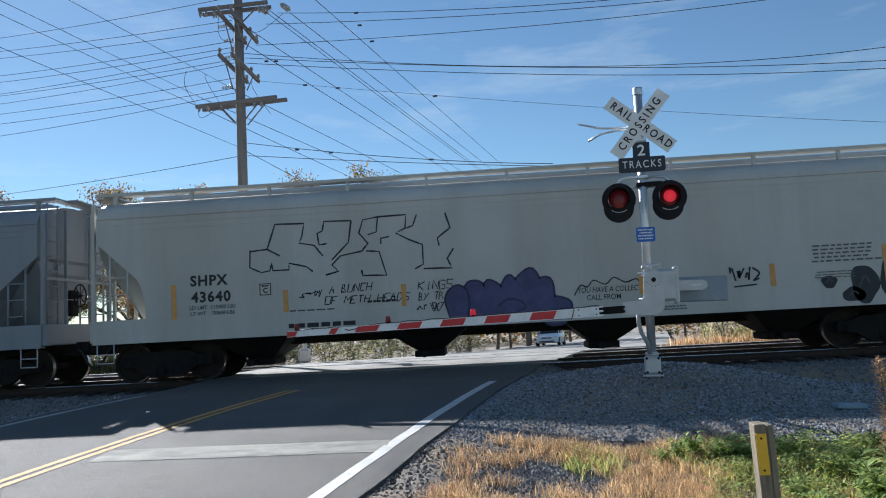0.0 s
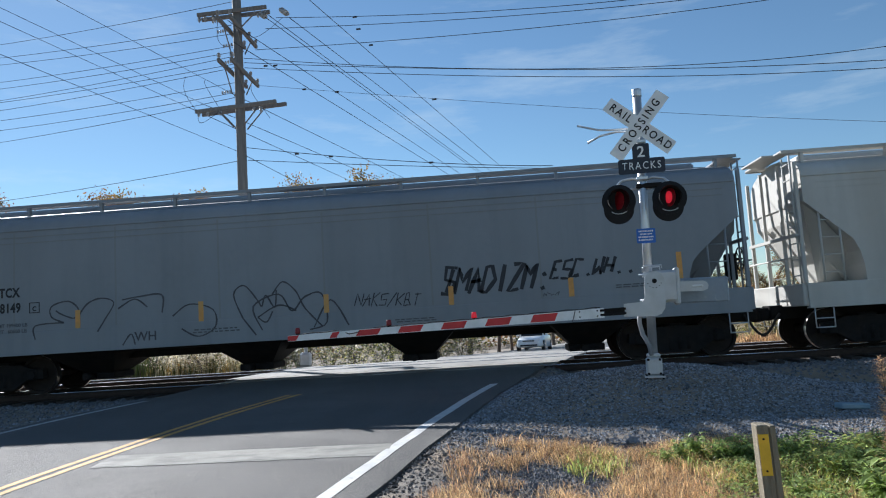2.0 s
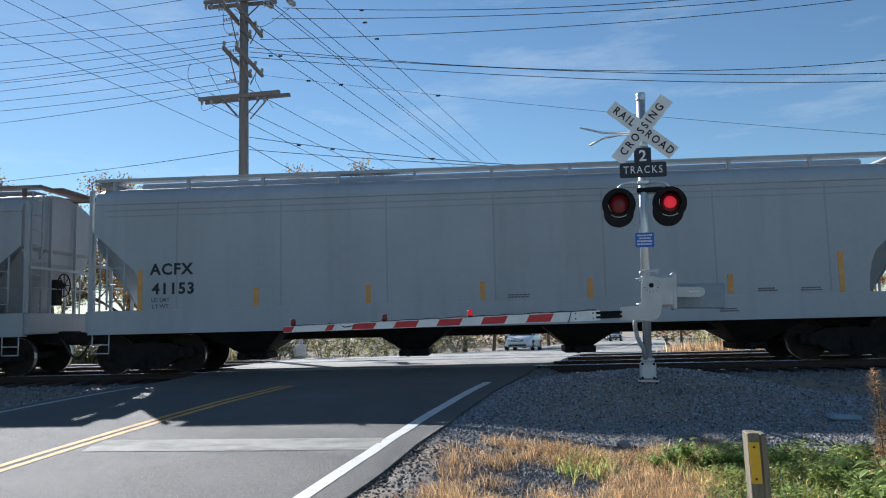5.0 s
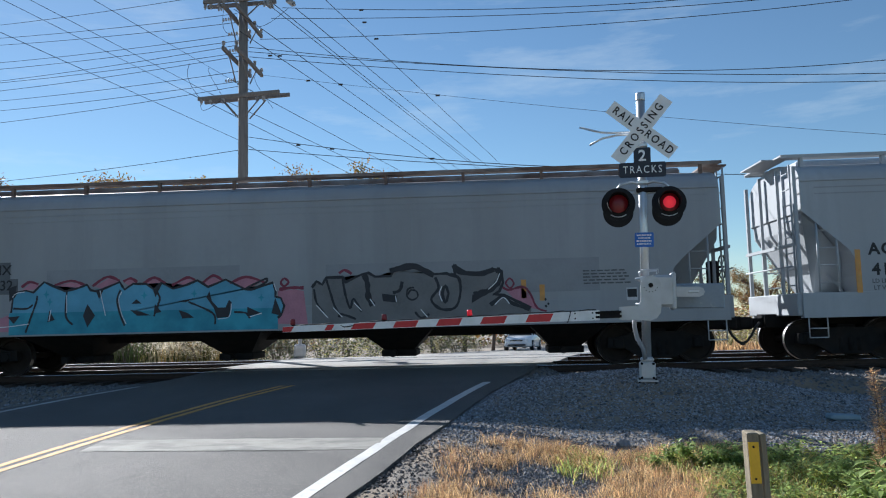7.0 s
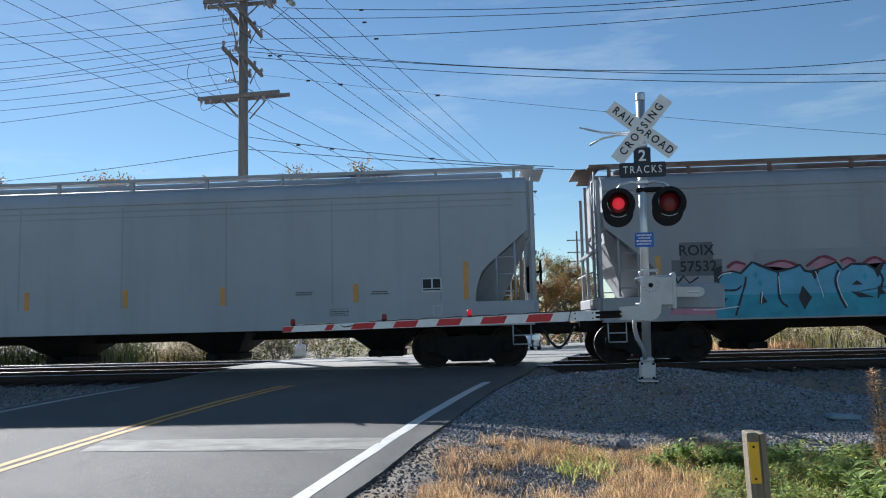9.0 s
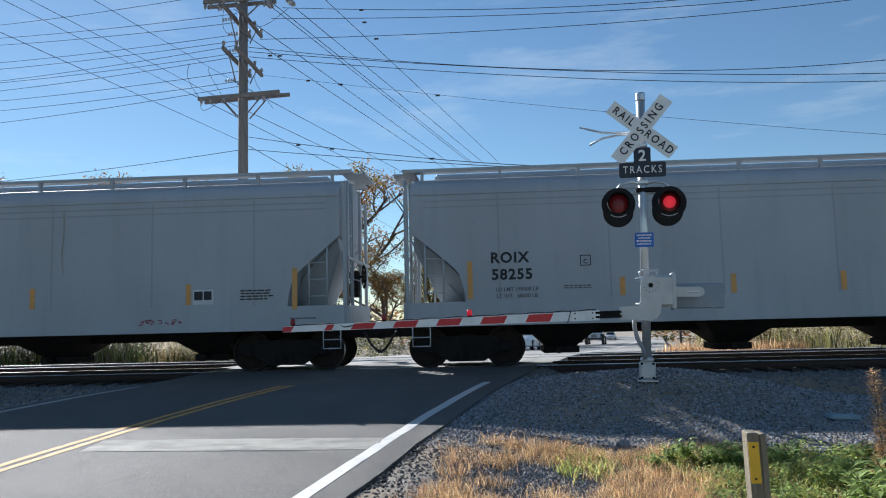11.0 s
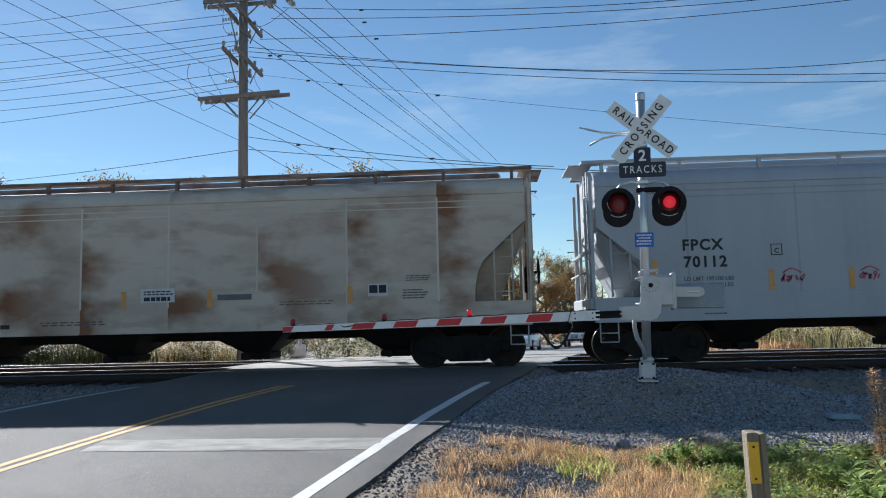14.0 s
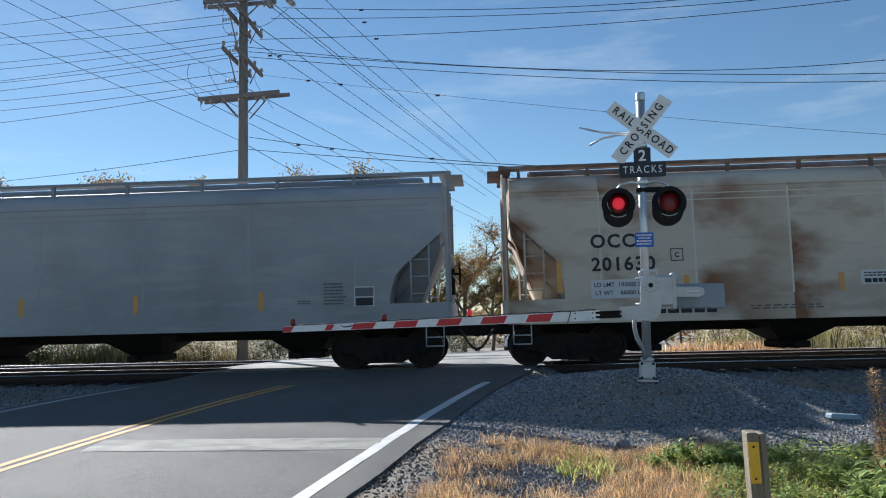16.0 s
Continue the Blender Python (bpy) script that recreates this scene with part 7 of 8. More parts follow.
for pts in ([(-7.0, 1.3), (-7.0, 1.62), (-6.3, 1.66)], [(-6.3, 1.66), (-6.6, 1.8), (-6.6, 2.05), (-6.2, 2.15), (-5.95, 1.95), (-6.05, 1.75), (-6.35, 1.85), (-6.5, 1.95)],
            [(-6.0, 1.7), (-5.75, 2.05), (-5.4, 2.17), (-5.1, 2.05), (-5.3, 1.7), (-5.5, 1.4)], [(-4.9, 2.1), (-4.5, 2.15), (-3.95, 2.16), (-3.95, 1.75)],
            [(-5.0, 1.9), (-4.6, 2.1), (-4.3, 1.9)], [(-3.7, 1.65), (-3.3, 1.9), (-2.75, 1.75), (-2.7, 1.35), (-3.1, 1.15), (-3.5, 1.35)],
            [(-2.05, 1.5), (-2.25, 2.05), (-2.0, 2.25), (-1.7, 1.9), (-1.6, 1.75), (-1.5, 2.0), (-1.3, 1.7), (-1.25, 2.1)],
            [(-1.35, 2.0), (-1.1, 2.28), (-0.8, 2.05), (-0.6, 1.65), (-0.2, 1.2)], [(-1.7, 1.5), (-1.2, 1.75), (-0.8, 1.6)], [(-2.05, 1.5), (-1.75, 1.1)], [(-1.7, 1.5), (-1.5, 1.38), (-1.35, 1.62)],
            [(-4.9, 1.05), (-4.7, 1.3), (-4.6, 1.05)]):
    stroke(c, SPRAY_THIN, pts, 0.035)
say(c, "WH", -4.35, 1.22, 0.3, SPRAY_THIN)
for pts in ([(-1.0, 1.2), (-1.2, 1.75), (-0.6, 2.0), (-0.3, 1.6), (0.0, 1.9), (0.4, 1.95), (0.5, 1.3), (0.1, 1.15)], [(0.2, 1.2), (0.6, 1.8), (1.0, 1.2)]):
    stroke(c, SPRAY_THIN, [(x - 0.6, z) for x, z in pts], 0.035)
tag(c, SPRAY, "NAKS/KBT", 0.55, 1.62, 1.5, 0.28, 0.022, 73, 0.3, -0.06)
bars(c, 1.9, 1.25, 0.9, 2, FADED_INK, 0.025, 0.05)
bars(c, -2.7, 1.3, 1.1, 2, FADED_INK, 0.03, 0.06, 7)

# pale grey car
c = car[2]
car_marks(c, "ACFX", "41153", -7.2, 2.42, 0.36, INK, 0.45)
say(c, "LD LMT", -7.45, 1.72, 0.13, FADED_INK, bold=0.002)
say(c, "LT WT", -7.45, 1.57, 0.13, FADED_INK, bold=0.002)
for x, z, h in ((-7.94, 1.95, 0.95), (-5.2, 1.74, 0.42), (-2.6, 1.74, 0.42), (0.0, 1.74, 0.42), (2.4, 1.74, 0.42), (5.48, 1.75, 0.42), (7.88, 1.95, 0.9)):
    strip(c, x, z, h)
for x, z, w in ((4.6, 1.63, 0.4), (6.25, 1.63, 0.4), (7.2, 1.62, 0.45), (5.4, 1.2, 0.4), (0.8, 1.63, 0.5)):
    bars(c, x, z, w, 2, FADED_INK, 0.025, 0.05)

# car with the large turquoise piece
c = car[3]
plate(c, -7.25, 2.48, 0.72, 0.42, PATCH, "paint_patch")
plate(c, -7.25, 2.12, 1.1, 0.36, PATCH, "paint_patch", 0.002)
say(c, "ROIX", -7.25, 2.50, 0.33, INK, lift=0.005)
say(c, "57532", -7.22, 2.14, 0.33, INK, lift=0.007)
plate(c, -3.7, 2.2, 4.6, 0.55, BUFFED, "paint_patch", -0.004)
plate(c, 3.7, 2.05, 6.2, 0.75, BUFFED, "paint_patch", -0.004)
fill(c, PINK, [(-6.58, 2.03), (-6.41, 2.18), (-6.22, 2.18), (-6.12, 2.05)], 0.001)
fill(c, PINK, [(-5.80, 2.09), (-5.41, 2.19), (-5.08, 2.11), (-5.06, 1.98), (-5.60, 1.99)], 0.001)
fill(c, PINK, [(-4.83, 2.07), (-4.50, 2.26), (-4.24, 2.16), (-4.51, 1.96)], 0.001)
fill(c, PINK, [(-4.12, 2.14), (-3.99, 2.23), (-3.83, 2.14), (-3.99, 2.05)], 0.001)
fill(c, PINK, [(-3.64, 2.11), (-3.41, 2.21), (-3.18, 2.09), (-3.35, 1.97)], 0.001)
fill(c, PINK, [(-2.97, 2.02), (-2.64, 2.19), (-2.46, 2.14), (-2.65, 2.01)], 0.001)
fill(c, PINK, [(-2.27, 2.07), (-2.03, 2.21), (-1.82, 2.12), (-2.08, 1.96)], 0.001)
fill(c, PINK, [(-1.61, 2.05), (-1.25, 2.19), (-0.88, 2.09), (-1.20, 1.91)], 0.001)
stroke(c, MAROON, [(-6.60, 2.10), (-6.41, 2.22), (-6.19, 2.16)], 0.06, 0.004)
stroke(c, MAROON, [(-5.80, 2.13), (-5.40, 2.22), (-5.06, 2.11)], 0.06, 0.004)
stroke(c, MAROON, [(-4.89, 2.08), (-4.54, 2.29), (-4.24, 2.19)], 0.06, 0.004)
stroke(c, MAROON, [(-4.15, 2.17), (-3.98, 2.24), (-3.82, 2.15)], 0.06, 0.004)
stroke(c, MAROON, [(-3.67, 2.12), (-3.41, 2.24), (-3.16, 2.10)], 0.06, 0.004)
stroke(c, MAROON, [(-2.99, 2.05), (-2.64, 2.22), (-2.45, 2.16)], 0.06, 0.004)
stroke(c, MAROON, [(-2.29, 2.07), (-2.03, 2.25), (-1.81, 2.14)], 0.06, 0.004)
stroke(c, MAROON, [(-1.63, 2.06), (-1.25, 2.20), (-0.82, 2.06)], 0.06, 0.004)
fill(c, PINK, [(-7.93, 1.09), (-7.69, 1.38), (-7.43, 1.27), (-6.91, 1.45), (-6.72, 1.06)], 0.001)
fill(c, PINK, [(-0.51, 1.85), (-0.14, 1.88), (0.09, 1.84), (0.18, 1.08), (-0.52, 1.10)], 0.001)
stroke(c, MAROON, [(-0.48, 1.89), (-0.20, 1.92), (0.09, 1.91)], 0.07, 0.004)
stroke(c, MAROON, [(-0.45, 2.05), (-0.36, 2.14), (-0.26, 2.05), (-0.37, 1.96), (-0.45, 2.05)], 0.05, 0.004)
fill(c, SKY_SPRAY, [(-6.83, 1.51), (-6.80, 1.84), (-6.71, 1.98), (-6.49, 2.02), (-6.31, 1.97), (-6.05, 2.21), (-5.86, 2.12), (-5.54, 1.98), (-5.21, 2.05), (-5.02, 2.12), (-4.93, 1.99), (-4.80, 1.96), (-4.57, 2.03), (-4.24, 2.16), (-4.12, 1.98), (-3.92, 2.11), (-3.60, 2.10), (-3.42, 1.97), (-3.25, 2.12), (-2.97, 1.97), (-2.65, 2.05), (-2.39, 2.15), (-2.14, 1.99), (-1.73, 2.15), (-1.26, 1.91), (-1.11, 1.90), (-0.63, 2.05), (-0.56, 1.86), (-0.57, 1.73), (-0.44, 1.69), (-0.36, 1.51), (-0.42, 1.33), (-0.51, 1.24), (-0.51, 0.99), (-6.83, 0.99)], 0.004)
fill(c, TURQ, [(-6.88, 1.50), (-0.48, 1.47), (-0.41, 1.33), (-0.51, 1.24), (-0.51, 0.99), (-6.88, 0.99)], 0.006)
stroke(c, SPRAY, [(-6.83, 1.51), (-6.80, 1.84), (-6.71, 1.98), (-6.49, 2.02), (-6.31, 1.97), (-6.05, 2.21), (-5.86, 2.12), (-5.54, 1.98), (-5.21, 2.05), (-5.02, 2.12), (-4.93, 1.99), (-4.80, 1.96), (-4.57, 2.03), (-4.24, 2.16), (-4.12, 1.98), (-3.92, 2.11), (-3.60, 2.10), (-3.42, 1.97), (-3.25, 2.12), (-2.97, 1.97), (-2.65, 2.05), (-2.39, 2.15), (-2.14, 1.99), (-1.73, 2.15), (-1.26, 1.91), (-1.11, 1.90), (-0.63, 2.05), (-0.56, 1.86), (-0.57, 1.73), (-0.44, 1.69), (-0.36, 1.51), (-0.42, 1.33), (-0.51, 1.24)], 0.05, 0.008, round_=False)
fill(c, SPRAY, [(-5.91, 1.55), (-5.95, 1.27), (-5.77, 1.32)], 0.011)
fill(c, SPRAY, [(-5.00, 1.67), (-5.10, 1.40), (-4.99, 1.13), (-4.81, 1.40)], 0.011)
fill(c, SPRAY, [(-4.80, 1.96), (-4.61, 2.00), (-4.72, 1.78), (-4.54, 1.35)], 0.011)
fill(c, SPRAY, [(-3.95, 1.65), (-3.83, 1.75), (-3.71, 1.65)], 0.011)
fill(c, SPRAY, [(-3.98, 1.51), (-3.81, 1.37), (-3.48, 1.37), (-3.74, 1.47)], 0.011)
fill(c, SPRAY, [(-3.45, 1.97), (-3.21, 2.12), (-3.38, 1.79)], 0.011)
fill(c, SPRAY, [(-3.39, 1.63), (-3.23, 1.44), (-3.42, 1.41)], 0.011)
fill(c, SPRAY, [(-2.86, 1.68), (-2.47, 1.74), (-2.66, 1.65)], 0.011)
fill(c, SPRAY, [(-2.83, 1.48), (-2.61, 1.40), (-2.46, 1.29), (-2.74, 1.28)], 0.011)
fill(c, SPRAY, [(-2.18, 1.75), (-2.11, 1.90), (-2.05, 1.67), (-1.91, 1.51), (-1.73, 1.51), (-1.65, 1.68), (-1.58, 1.62), (-1.65, 1.29), (-1.93, 1.27), (-2.00, 1.50)], 0.011)
fill(c, SPRAY, [(-1.22, 1.51), (-0.90, 1.36), (-1.22, 1.29)], 0.011)
fill(c, SPRAY, [(-0.57, 1.70), (-0.48, 1.47), (-0.41, 1.28), (-0.66, 1.35)], 0.011)
fill(c, SPRAY, [(-6.91, 1.41), (-6.62, 1.43), (-6.76, 1.25)], 0.011)
fill(c, SPRAY, [(-6.90, 2.09), (-6.71, 2.15), (-6.75, 1.87), (-6.88, 1.77)], 0.011)
stroke(c, SPRAY, [(-6.21, 1.89), (-6.23, 1.74), (-6.34, 1.42), (-6.47, 1.04)], 0.045, 0.011)
stroke(c, SPRAY, [(-5.50, 1.98), (-5.51, 1.41), (-5.34, 1.20)], 0.045, 0.011)
stroke(c, SPRAY, [(-4.21, 1.98), (-4.29, 1.76), (-4.22, 1.43), (-4.10, 1.15)], 0.045, 0.011)
stroke(c, SPRAY, [(-3.40, 1.96), (-3.28, 1.79), (-3.32, 1.60), (-3.41, 1.35)], 0.045, 0.011)
stroke(c, SPRAY, [(-2.60, 1.66), (-2.03, 1.39), (-1.97, 1.13)], 0.045, 0.011)
stroke(c, SPRAY, [(-1.26, 1.93), (-0.80, 2.14), (-0.79, 2.06), (-1.10, 1.91)], 0.045, 0.011)
stroke(c, SPRAY, [(-6.31, 1.69), (-6.45, 1.60), (-6.78, 1.61)], 0.045, 0.011)
stroke(c, SPRAY, [(-1.53, 1.40), (-1.25, 1.37), (-1.16, 1.25)], 0.045, 0.011)
stroke(c, WHITE_SPRAY, [(-7.39, 1.19), (-6.98, 1.18), (-6.39, 1.24)], 0.018, 0.014)
stroke(c, WHITE_SPRAY, [(-4.18, 1.94), (-4.25, 1.74), (-4.18, 1.43), (-4.07, 1.19)], 0.018, 0.014)
stroke(c, WHITE_SPRAY, [(-6.81, 1.87), (-6.71, 1.96), (-6.51, 1.99)], 0.018, 0.014)
stroke(c, WHITE_SPRAY, [(-5.50, 1.89), (-5.49, 1.48)], 0.018, 0.014)
stroke(c, WHITE_SPRAY, [(-4.70, 1.97), (-4.56, 1.39)], 0.018, 0.014)
stroke(c, WHITE_SPRAY, [(-1.59, 1.59), (-1.64, 1.30), (-1.90, 1.25)], 0.018, 0.014)
stroke(c, WHITE_SPRAY, [(-0.60, 2.03), (-0.54, 1.85)], 0.018, 0.014)
stroke(c, WHITE_SPRAY, [(-1.16, 1.28), (-0.88, 1.36)], 0.018, 0.014)
stroke(c, WHITE_SPRAY, [(-5.87, 1.55), (-5.91, 1.29)], 0.018, 0.014)
fill(c, TURQ, [(-6.07, 1.92), (-6.02, 1.94), (-5.99, 2.02), (-5.97, 1.94), (-5.92, 1.91), (-5.97, 1.89), (-5.99, 1.81), (-6.02, 1.89)], 0.007)
fill(c, TURQ, [(-5.98, 1.75), (-5.93, 1.77), (-5.90, 1.85), (-5.88, 1.77), (-5.83, 1.74), (-5.88, 1.72), (-5.91, 1.64), (-5.93, 1.72)], 0.007)
fill(c, TURQ, [(-3.73, 1.84), (-3.67, 1.86), (-3.65, 1.94), (-3.62, 1.86), (-3.57, 1.84), (-3.62, 1.81), (-3.65, 1.74), (-3.68, 1.81)], 0.007)
fill(c, TURQ, [(-0.97, 1.71), (-0.92, 1.74), (-0.89, 1.81), (-0.87, 1.74), (-0.82, 1.71), (-0.87, 1.69), (-0.90, 1.61), (-0.92, 1.69)], 0.007)
fill(c, TURQ, [(-2.54, 1.85), (-2.49, 1.87), (-2.46, 1.95), (-2.44, 1.87), (-2.39, 1.84), (-2.44, 1.82), (-2.47, 1.74), (-2.49, 1.82)], 0.007)
stroke(c, SPRAY, [(-7.85, 1.86), (-7.76, 1.99), (-7.69, 1.79), (-7.56, 1.94), (-7.43, 1.78), (-7.23, 1.91)], 0.04, 0.006, round_=False)
stroke(c, SPRAY, [(-7.69, 1.47), (-7.56, 1.36), (-7.24, 1.46)], 0.03, 0.006)
# the second, grey word
fill(c, GREY_FILL, [(0.28, 1.91), (0.39, 2.05), (0.52, 1.97), (0.61, 2.13), (0.99, 2.13), (1.06, 2.01), (1.43, 2.18), (1.59, 2.21), (1.74, 2.12), (2.10, 2.12), (2.16, 2.24), (2.66, 2.30), (3.05, 2.14), (3.37, 2.15), (3.57, 2.06), (3.54, 2.34), (3.82, 2.15), (4.13, 2.14), (4.42, 2.22), (4.62, 2.16), (4.64, 1.90), (4.55, 1.71), (4.40, 1.65), (4.65, 1.63), (5.00, 1.45), (5.25, 1.33), (5.25, 0.99), (0.28, 0.99)], 0.004)
stroke(c, SPRAY, [(0.28, 1.91), (0.39, 2.05), (0.52, 1.97), (0.61, 2.13), (0.99, 2.13), (1.06, 2.01), (1.43, 2.18), (1.59, 2.21), (1.74, 2.12), (2.10, 2.12), (2.16, 2.24), (2.66, 2.30), (3.05, 2.14), (3.37, 2.15), (3.57, 2.06), (3.54, 2.34), (3.82, 2.15), (4.13, 2.14), (4.42, 2.22), (4.62, 2.16), (4.64, 1.90), (4.55, 1.71), (4.40, 1.65), (4.65, 1.63), (5.00, 1.45), (5.25, 1.33)], 0.06, 0.008, round_=False)
stroke(c, SPRAY, [(2.08, 2.24), (2.37, 2.31), (2.66, 2.33), (3.08, 2.11)], 0.13, 0.011)
stroke(c, SPRAY, [(3.54, 2.34), (3.65, 2.18), (4.13, 2.12), (4.44, 2.21)], 0.11, 0.011)
stroke(c, SPRAY, [(4.49, 2.21), (4.59, 2.12), (4.51, 1.89), (4.28, 1.72), (3.97, 1.65)], 0.13, 0.011)
stroke(c, SPRAY, [(1.49, 2.17), (1.56, 1.97), (1.58, 1.66), (1.68, 1.47)], 0.12, 0.011)
stroke(c, SPRAY, [(0.33, 1.87), (0.39, 1.56), (0.57, 1.30)], 0.05, 0.011)
stroke(c, SPRAY, [(0.61, 2.11), (0.72, 1.74), (0.80, 1.49), (0.95, 1.22)], 0.05, 0.011)
stroke(c, SPRAY, [(0.99, 2.12), (1.05, 1.74), (1.16, 1.42), (1.24, 1.63), (1.42, 1.33)], 0.05, 0.011)
stroke(c, SPRAY, [(2.36, 1.99), (2.30, 1.80), (2.14, 1.74)], 0.07, 0.011)
stroke(c, SPRAY, [(3.11, 2.07), (3.18, 1.82), (3.01, 1.57), (3.22, 1.35), (3.54, 1.37), (3.67, 1.67), (3.65, 2.02), (3.46, 2.14)], 0.06, 0.011)
stroke(c, SPRAY, [(2.48, 1.69), (2.55, 1.79), (2.68, 1.76), (2.70, 1.63), (2.57, 1.57), (2.46, 1.66), (2.49, 1.82), (2.63, 1.85)], 0.04, 0.011)
stroke(c, SPRAY, [(2.64, 1.30), (2.77, 1.16), (2.96, 1.24)], 0.05, 0.011)
stroke(c, SPRAY, [(4.34, 1.41), (4.63, 1.61), (4.81, 1.45), (5.22, 1.29)], 0.08, 0.011)
stroke(c, SPRAY, [(0.90, 1.22), (0.96, 1.29), (1.29, 1.17)], 0.05, 0.011)
fill(c, SPRAY, [(1.89, 1.73), (2.24, 1.68), (2.21, 1.52), (1.91, 1.56)], 0.011)
fill(c, SPRAY, [(3.94, 1.65), (4.40, 1.74), (3.92, 1.46)], 0.011)
fill(c, SPRAY, [(3.23, 1.69), (3.27, 1.85), (3.34, 1.90), (3.40, 1.84), (3.43, 1.69), (3.39, 1.52), (3.32, 1.46), (3.26, 1.53)], 0.012)
fill(c, GREY_FILL, [(3.30, 1.69), (3.33, 1.82), (3.38, 1.69), (3.33, 1.55)], 0.014)
stroke(c, WHITE_SPRAY, [(0.38, 1.51), (0.64, 1.22)], 0.02, 0.014)
stroke(c, WHITE_SPRAY, [(0.77, 1.44), (0.98, 1.22)], 0.02, 0.014)
stroke(c, WHITE_SPRAY, [(1.25, 1.54), (1.42, 1.36)], 0.02, 0.014)
stroke(c, WHITE_SPRAY, [(1.62, 1.61), (1.73, 1.45)], 0.02, 0.014)
stroke(c, WHITE_SPRAY, [(4.57, 2.12), (4.48, 1.92), (4.30, 1.76)], 0.02, 0.014)
stroke(c, WHITE_SPRAY, [(4.44, 1.41), (4.63, 1.57), (4.77, 1.43)], 0.02, 0.014)
stroke(c, WHITE_SPRAY, [(3.26, 1.86), (3.20, 1.70), (3.26, 1.52)], 0.02, 0.014)
stroke(c, WHITE_SPRAY, [(2.20, 1.67), (2.22, 1.53)], 0.02, 0.014)
stroke(c, WHITE_SPRAY, [(2.77, 1.35), (2.92, 1.17)], 0.02, 0.014)
fill(c, PINK, [(4.67, 1.77), (4.82, 1.74), (5.08, 1.77), (5.26, 1.55), (5.46, 1.27), (5.00, 1.38)], 0.002)
stroke(c, MAROON, [(4.61, 1.82), (4.76, 1.74), (5.08, 1.80), (5.24, 1.64), (5.38, 1.33), (5.59, 1.24)], 0.05, 0.006)
stroke(c, MAROON, [(4.69, 1.89), (4.79, 2.00), (4.88, 1.88), (4.79, 1.78), (4.69, 1.89)], 0.04, 0.006)
stroke(c, MAROON, [(0.91, 2.22), (1.04, 2.29), (1.20, 2.20)], 0.06, 0.003)
fill(c, SPRAY, [(5.55, 1.51), (5.57, 1.54), (5.61, 1.51), (5.57, 1.47)], 0.004)
fill(c, SPRAY, [(5.61, 1.40), (5.63, 1.44), (5.67, 1.40), (5.63, 1.37)], 0.004)
fill(c, SPRAY, [(5.55, 1.36), (5.58, 1.39), (5.62, 1.35), (5.58, 1.32)], 0.004)
for x in (-6.57, -1.92, -4.2, 0.42, 2.7, 5.1):
    strip(c, x, 1.75, 0.42)
strip(c, 5.51, 1.66, 0.36)
strip(c, -8.1, 2.0, 0.8)
bars(c, 6.9, 2.12, 1.0, 5, FADED_INK, 0.03, 0.07, 5)
plate(c, 7.5, 1.58, 0.24, 0.28, PLACARD)
plate(c, 7.5, 1.60, 0.21, 0.18, INK, "placard_panel", 0.003)

# plain pale car with many strips
c = car[4]
car_marks(c, "ROIX", "58255", -7.10, 2.46, 0.33, INK)
say(c, "LD LMT 195000 LB", -6.95, 1.75, 0.12, FADED_INK, bold=0.002)
say(c, "LT WT   68000 LB", -6.95, 1.60, 0.12, FADED_INK, bold=0.002)
for x, h in ((8.11, 0.85), (5.59, 0.42), (2.5, 0.42), (0.2, 0.42), (-2.17, 0.42), (-4.6, 0.42), (-8.0, 0.85)):
    strip(c, x, 1.98 if h > 0.5 else 1.76, h)
plate(c, 7.33, 1.90, 0.44, 0.32, PLACARD)
plate(c, 7.22, 1.93, 0.19, 0.2, INK, "placard_panel", 0.003)
plate(c, 7.44, 1.93, 0.17, 0.2, INK, "placard_panel", 0.003)
plate(c, 7.33, 1.79, 0.40, 0.03, INK, "placard_panel", 0.003)
for x, z, w in ((4.39, 1.8, 0.4), (6.14, 1.78, 0.4), (5.2, 1.35, 0.35), (-5.6, 1.8, 0.6)):
    bars(c, x, z, w, 2, FADED_INK, 0.025, 0.05)
frame_box(c, 5.2, 1.33, 0.42, 0.16, 0.01, FADED_INK)
frame_box(c, 7.45, 1.32, 0.2, 0.22, 0.01, PLACARD)
frame_box(c, -5.4, 2.36, 0.24, 0.24)
say(c, "C", -5.4, 2.33, 0.14)

# pale car with small red tags
c = car[5]
car_marks(c, "FPCX", "70112", -6.86, 2.62, 0.34, INK)
say(c, "LD LMT 195100 LBS", -6.75, 1.87, 0.13, FADED_INK, bold=0.002)
say(c, "LT WT   68900 LBS", -6.75, 1.73, 0.13, FADED_INK, bold=0.002)
frame_box(c, -5.25, 2.48, 0.25, 0.25)
say(c, "C", -5.25, 2.45, 0.15)
for x, z, h in ((-7.92, 1.88, 0.85), (-5.39, 1.82, 0.45), (-3.67, 1.80, 0.45), (-0.85, 1.80, 0.45), (2.01, 1.82, 0.48), (5.74, 1.82, 0.48), (8.23, 1.9, 0.95)):
    strip(c, x, z, h)
for k, x in enumerate((-4.95, -3.28, -2.5)):
    scribble(c, TURQ_TAG, x, 1.84, 0.5, 0.18, 5, 0.03, 40 + k)
    stroke(c, TURQ_TAG, [(x - 0.2, 1.96), (x, 2.05), (x + 0.2, 1.95)], 0.025)
scribble(c, MAROON, -1.75, 1.9, 0.5, 0.45, 4, 0.025, 51)
bars(c, -2.1, 1.62, 0.4, 3, INK, 0.03, 0.07, 2)
bars(c, 0.0, 1.93, 1.3, 3, INK, 0.03, 0.06, 7)
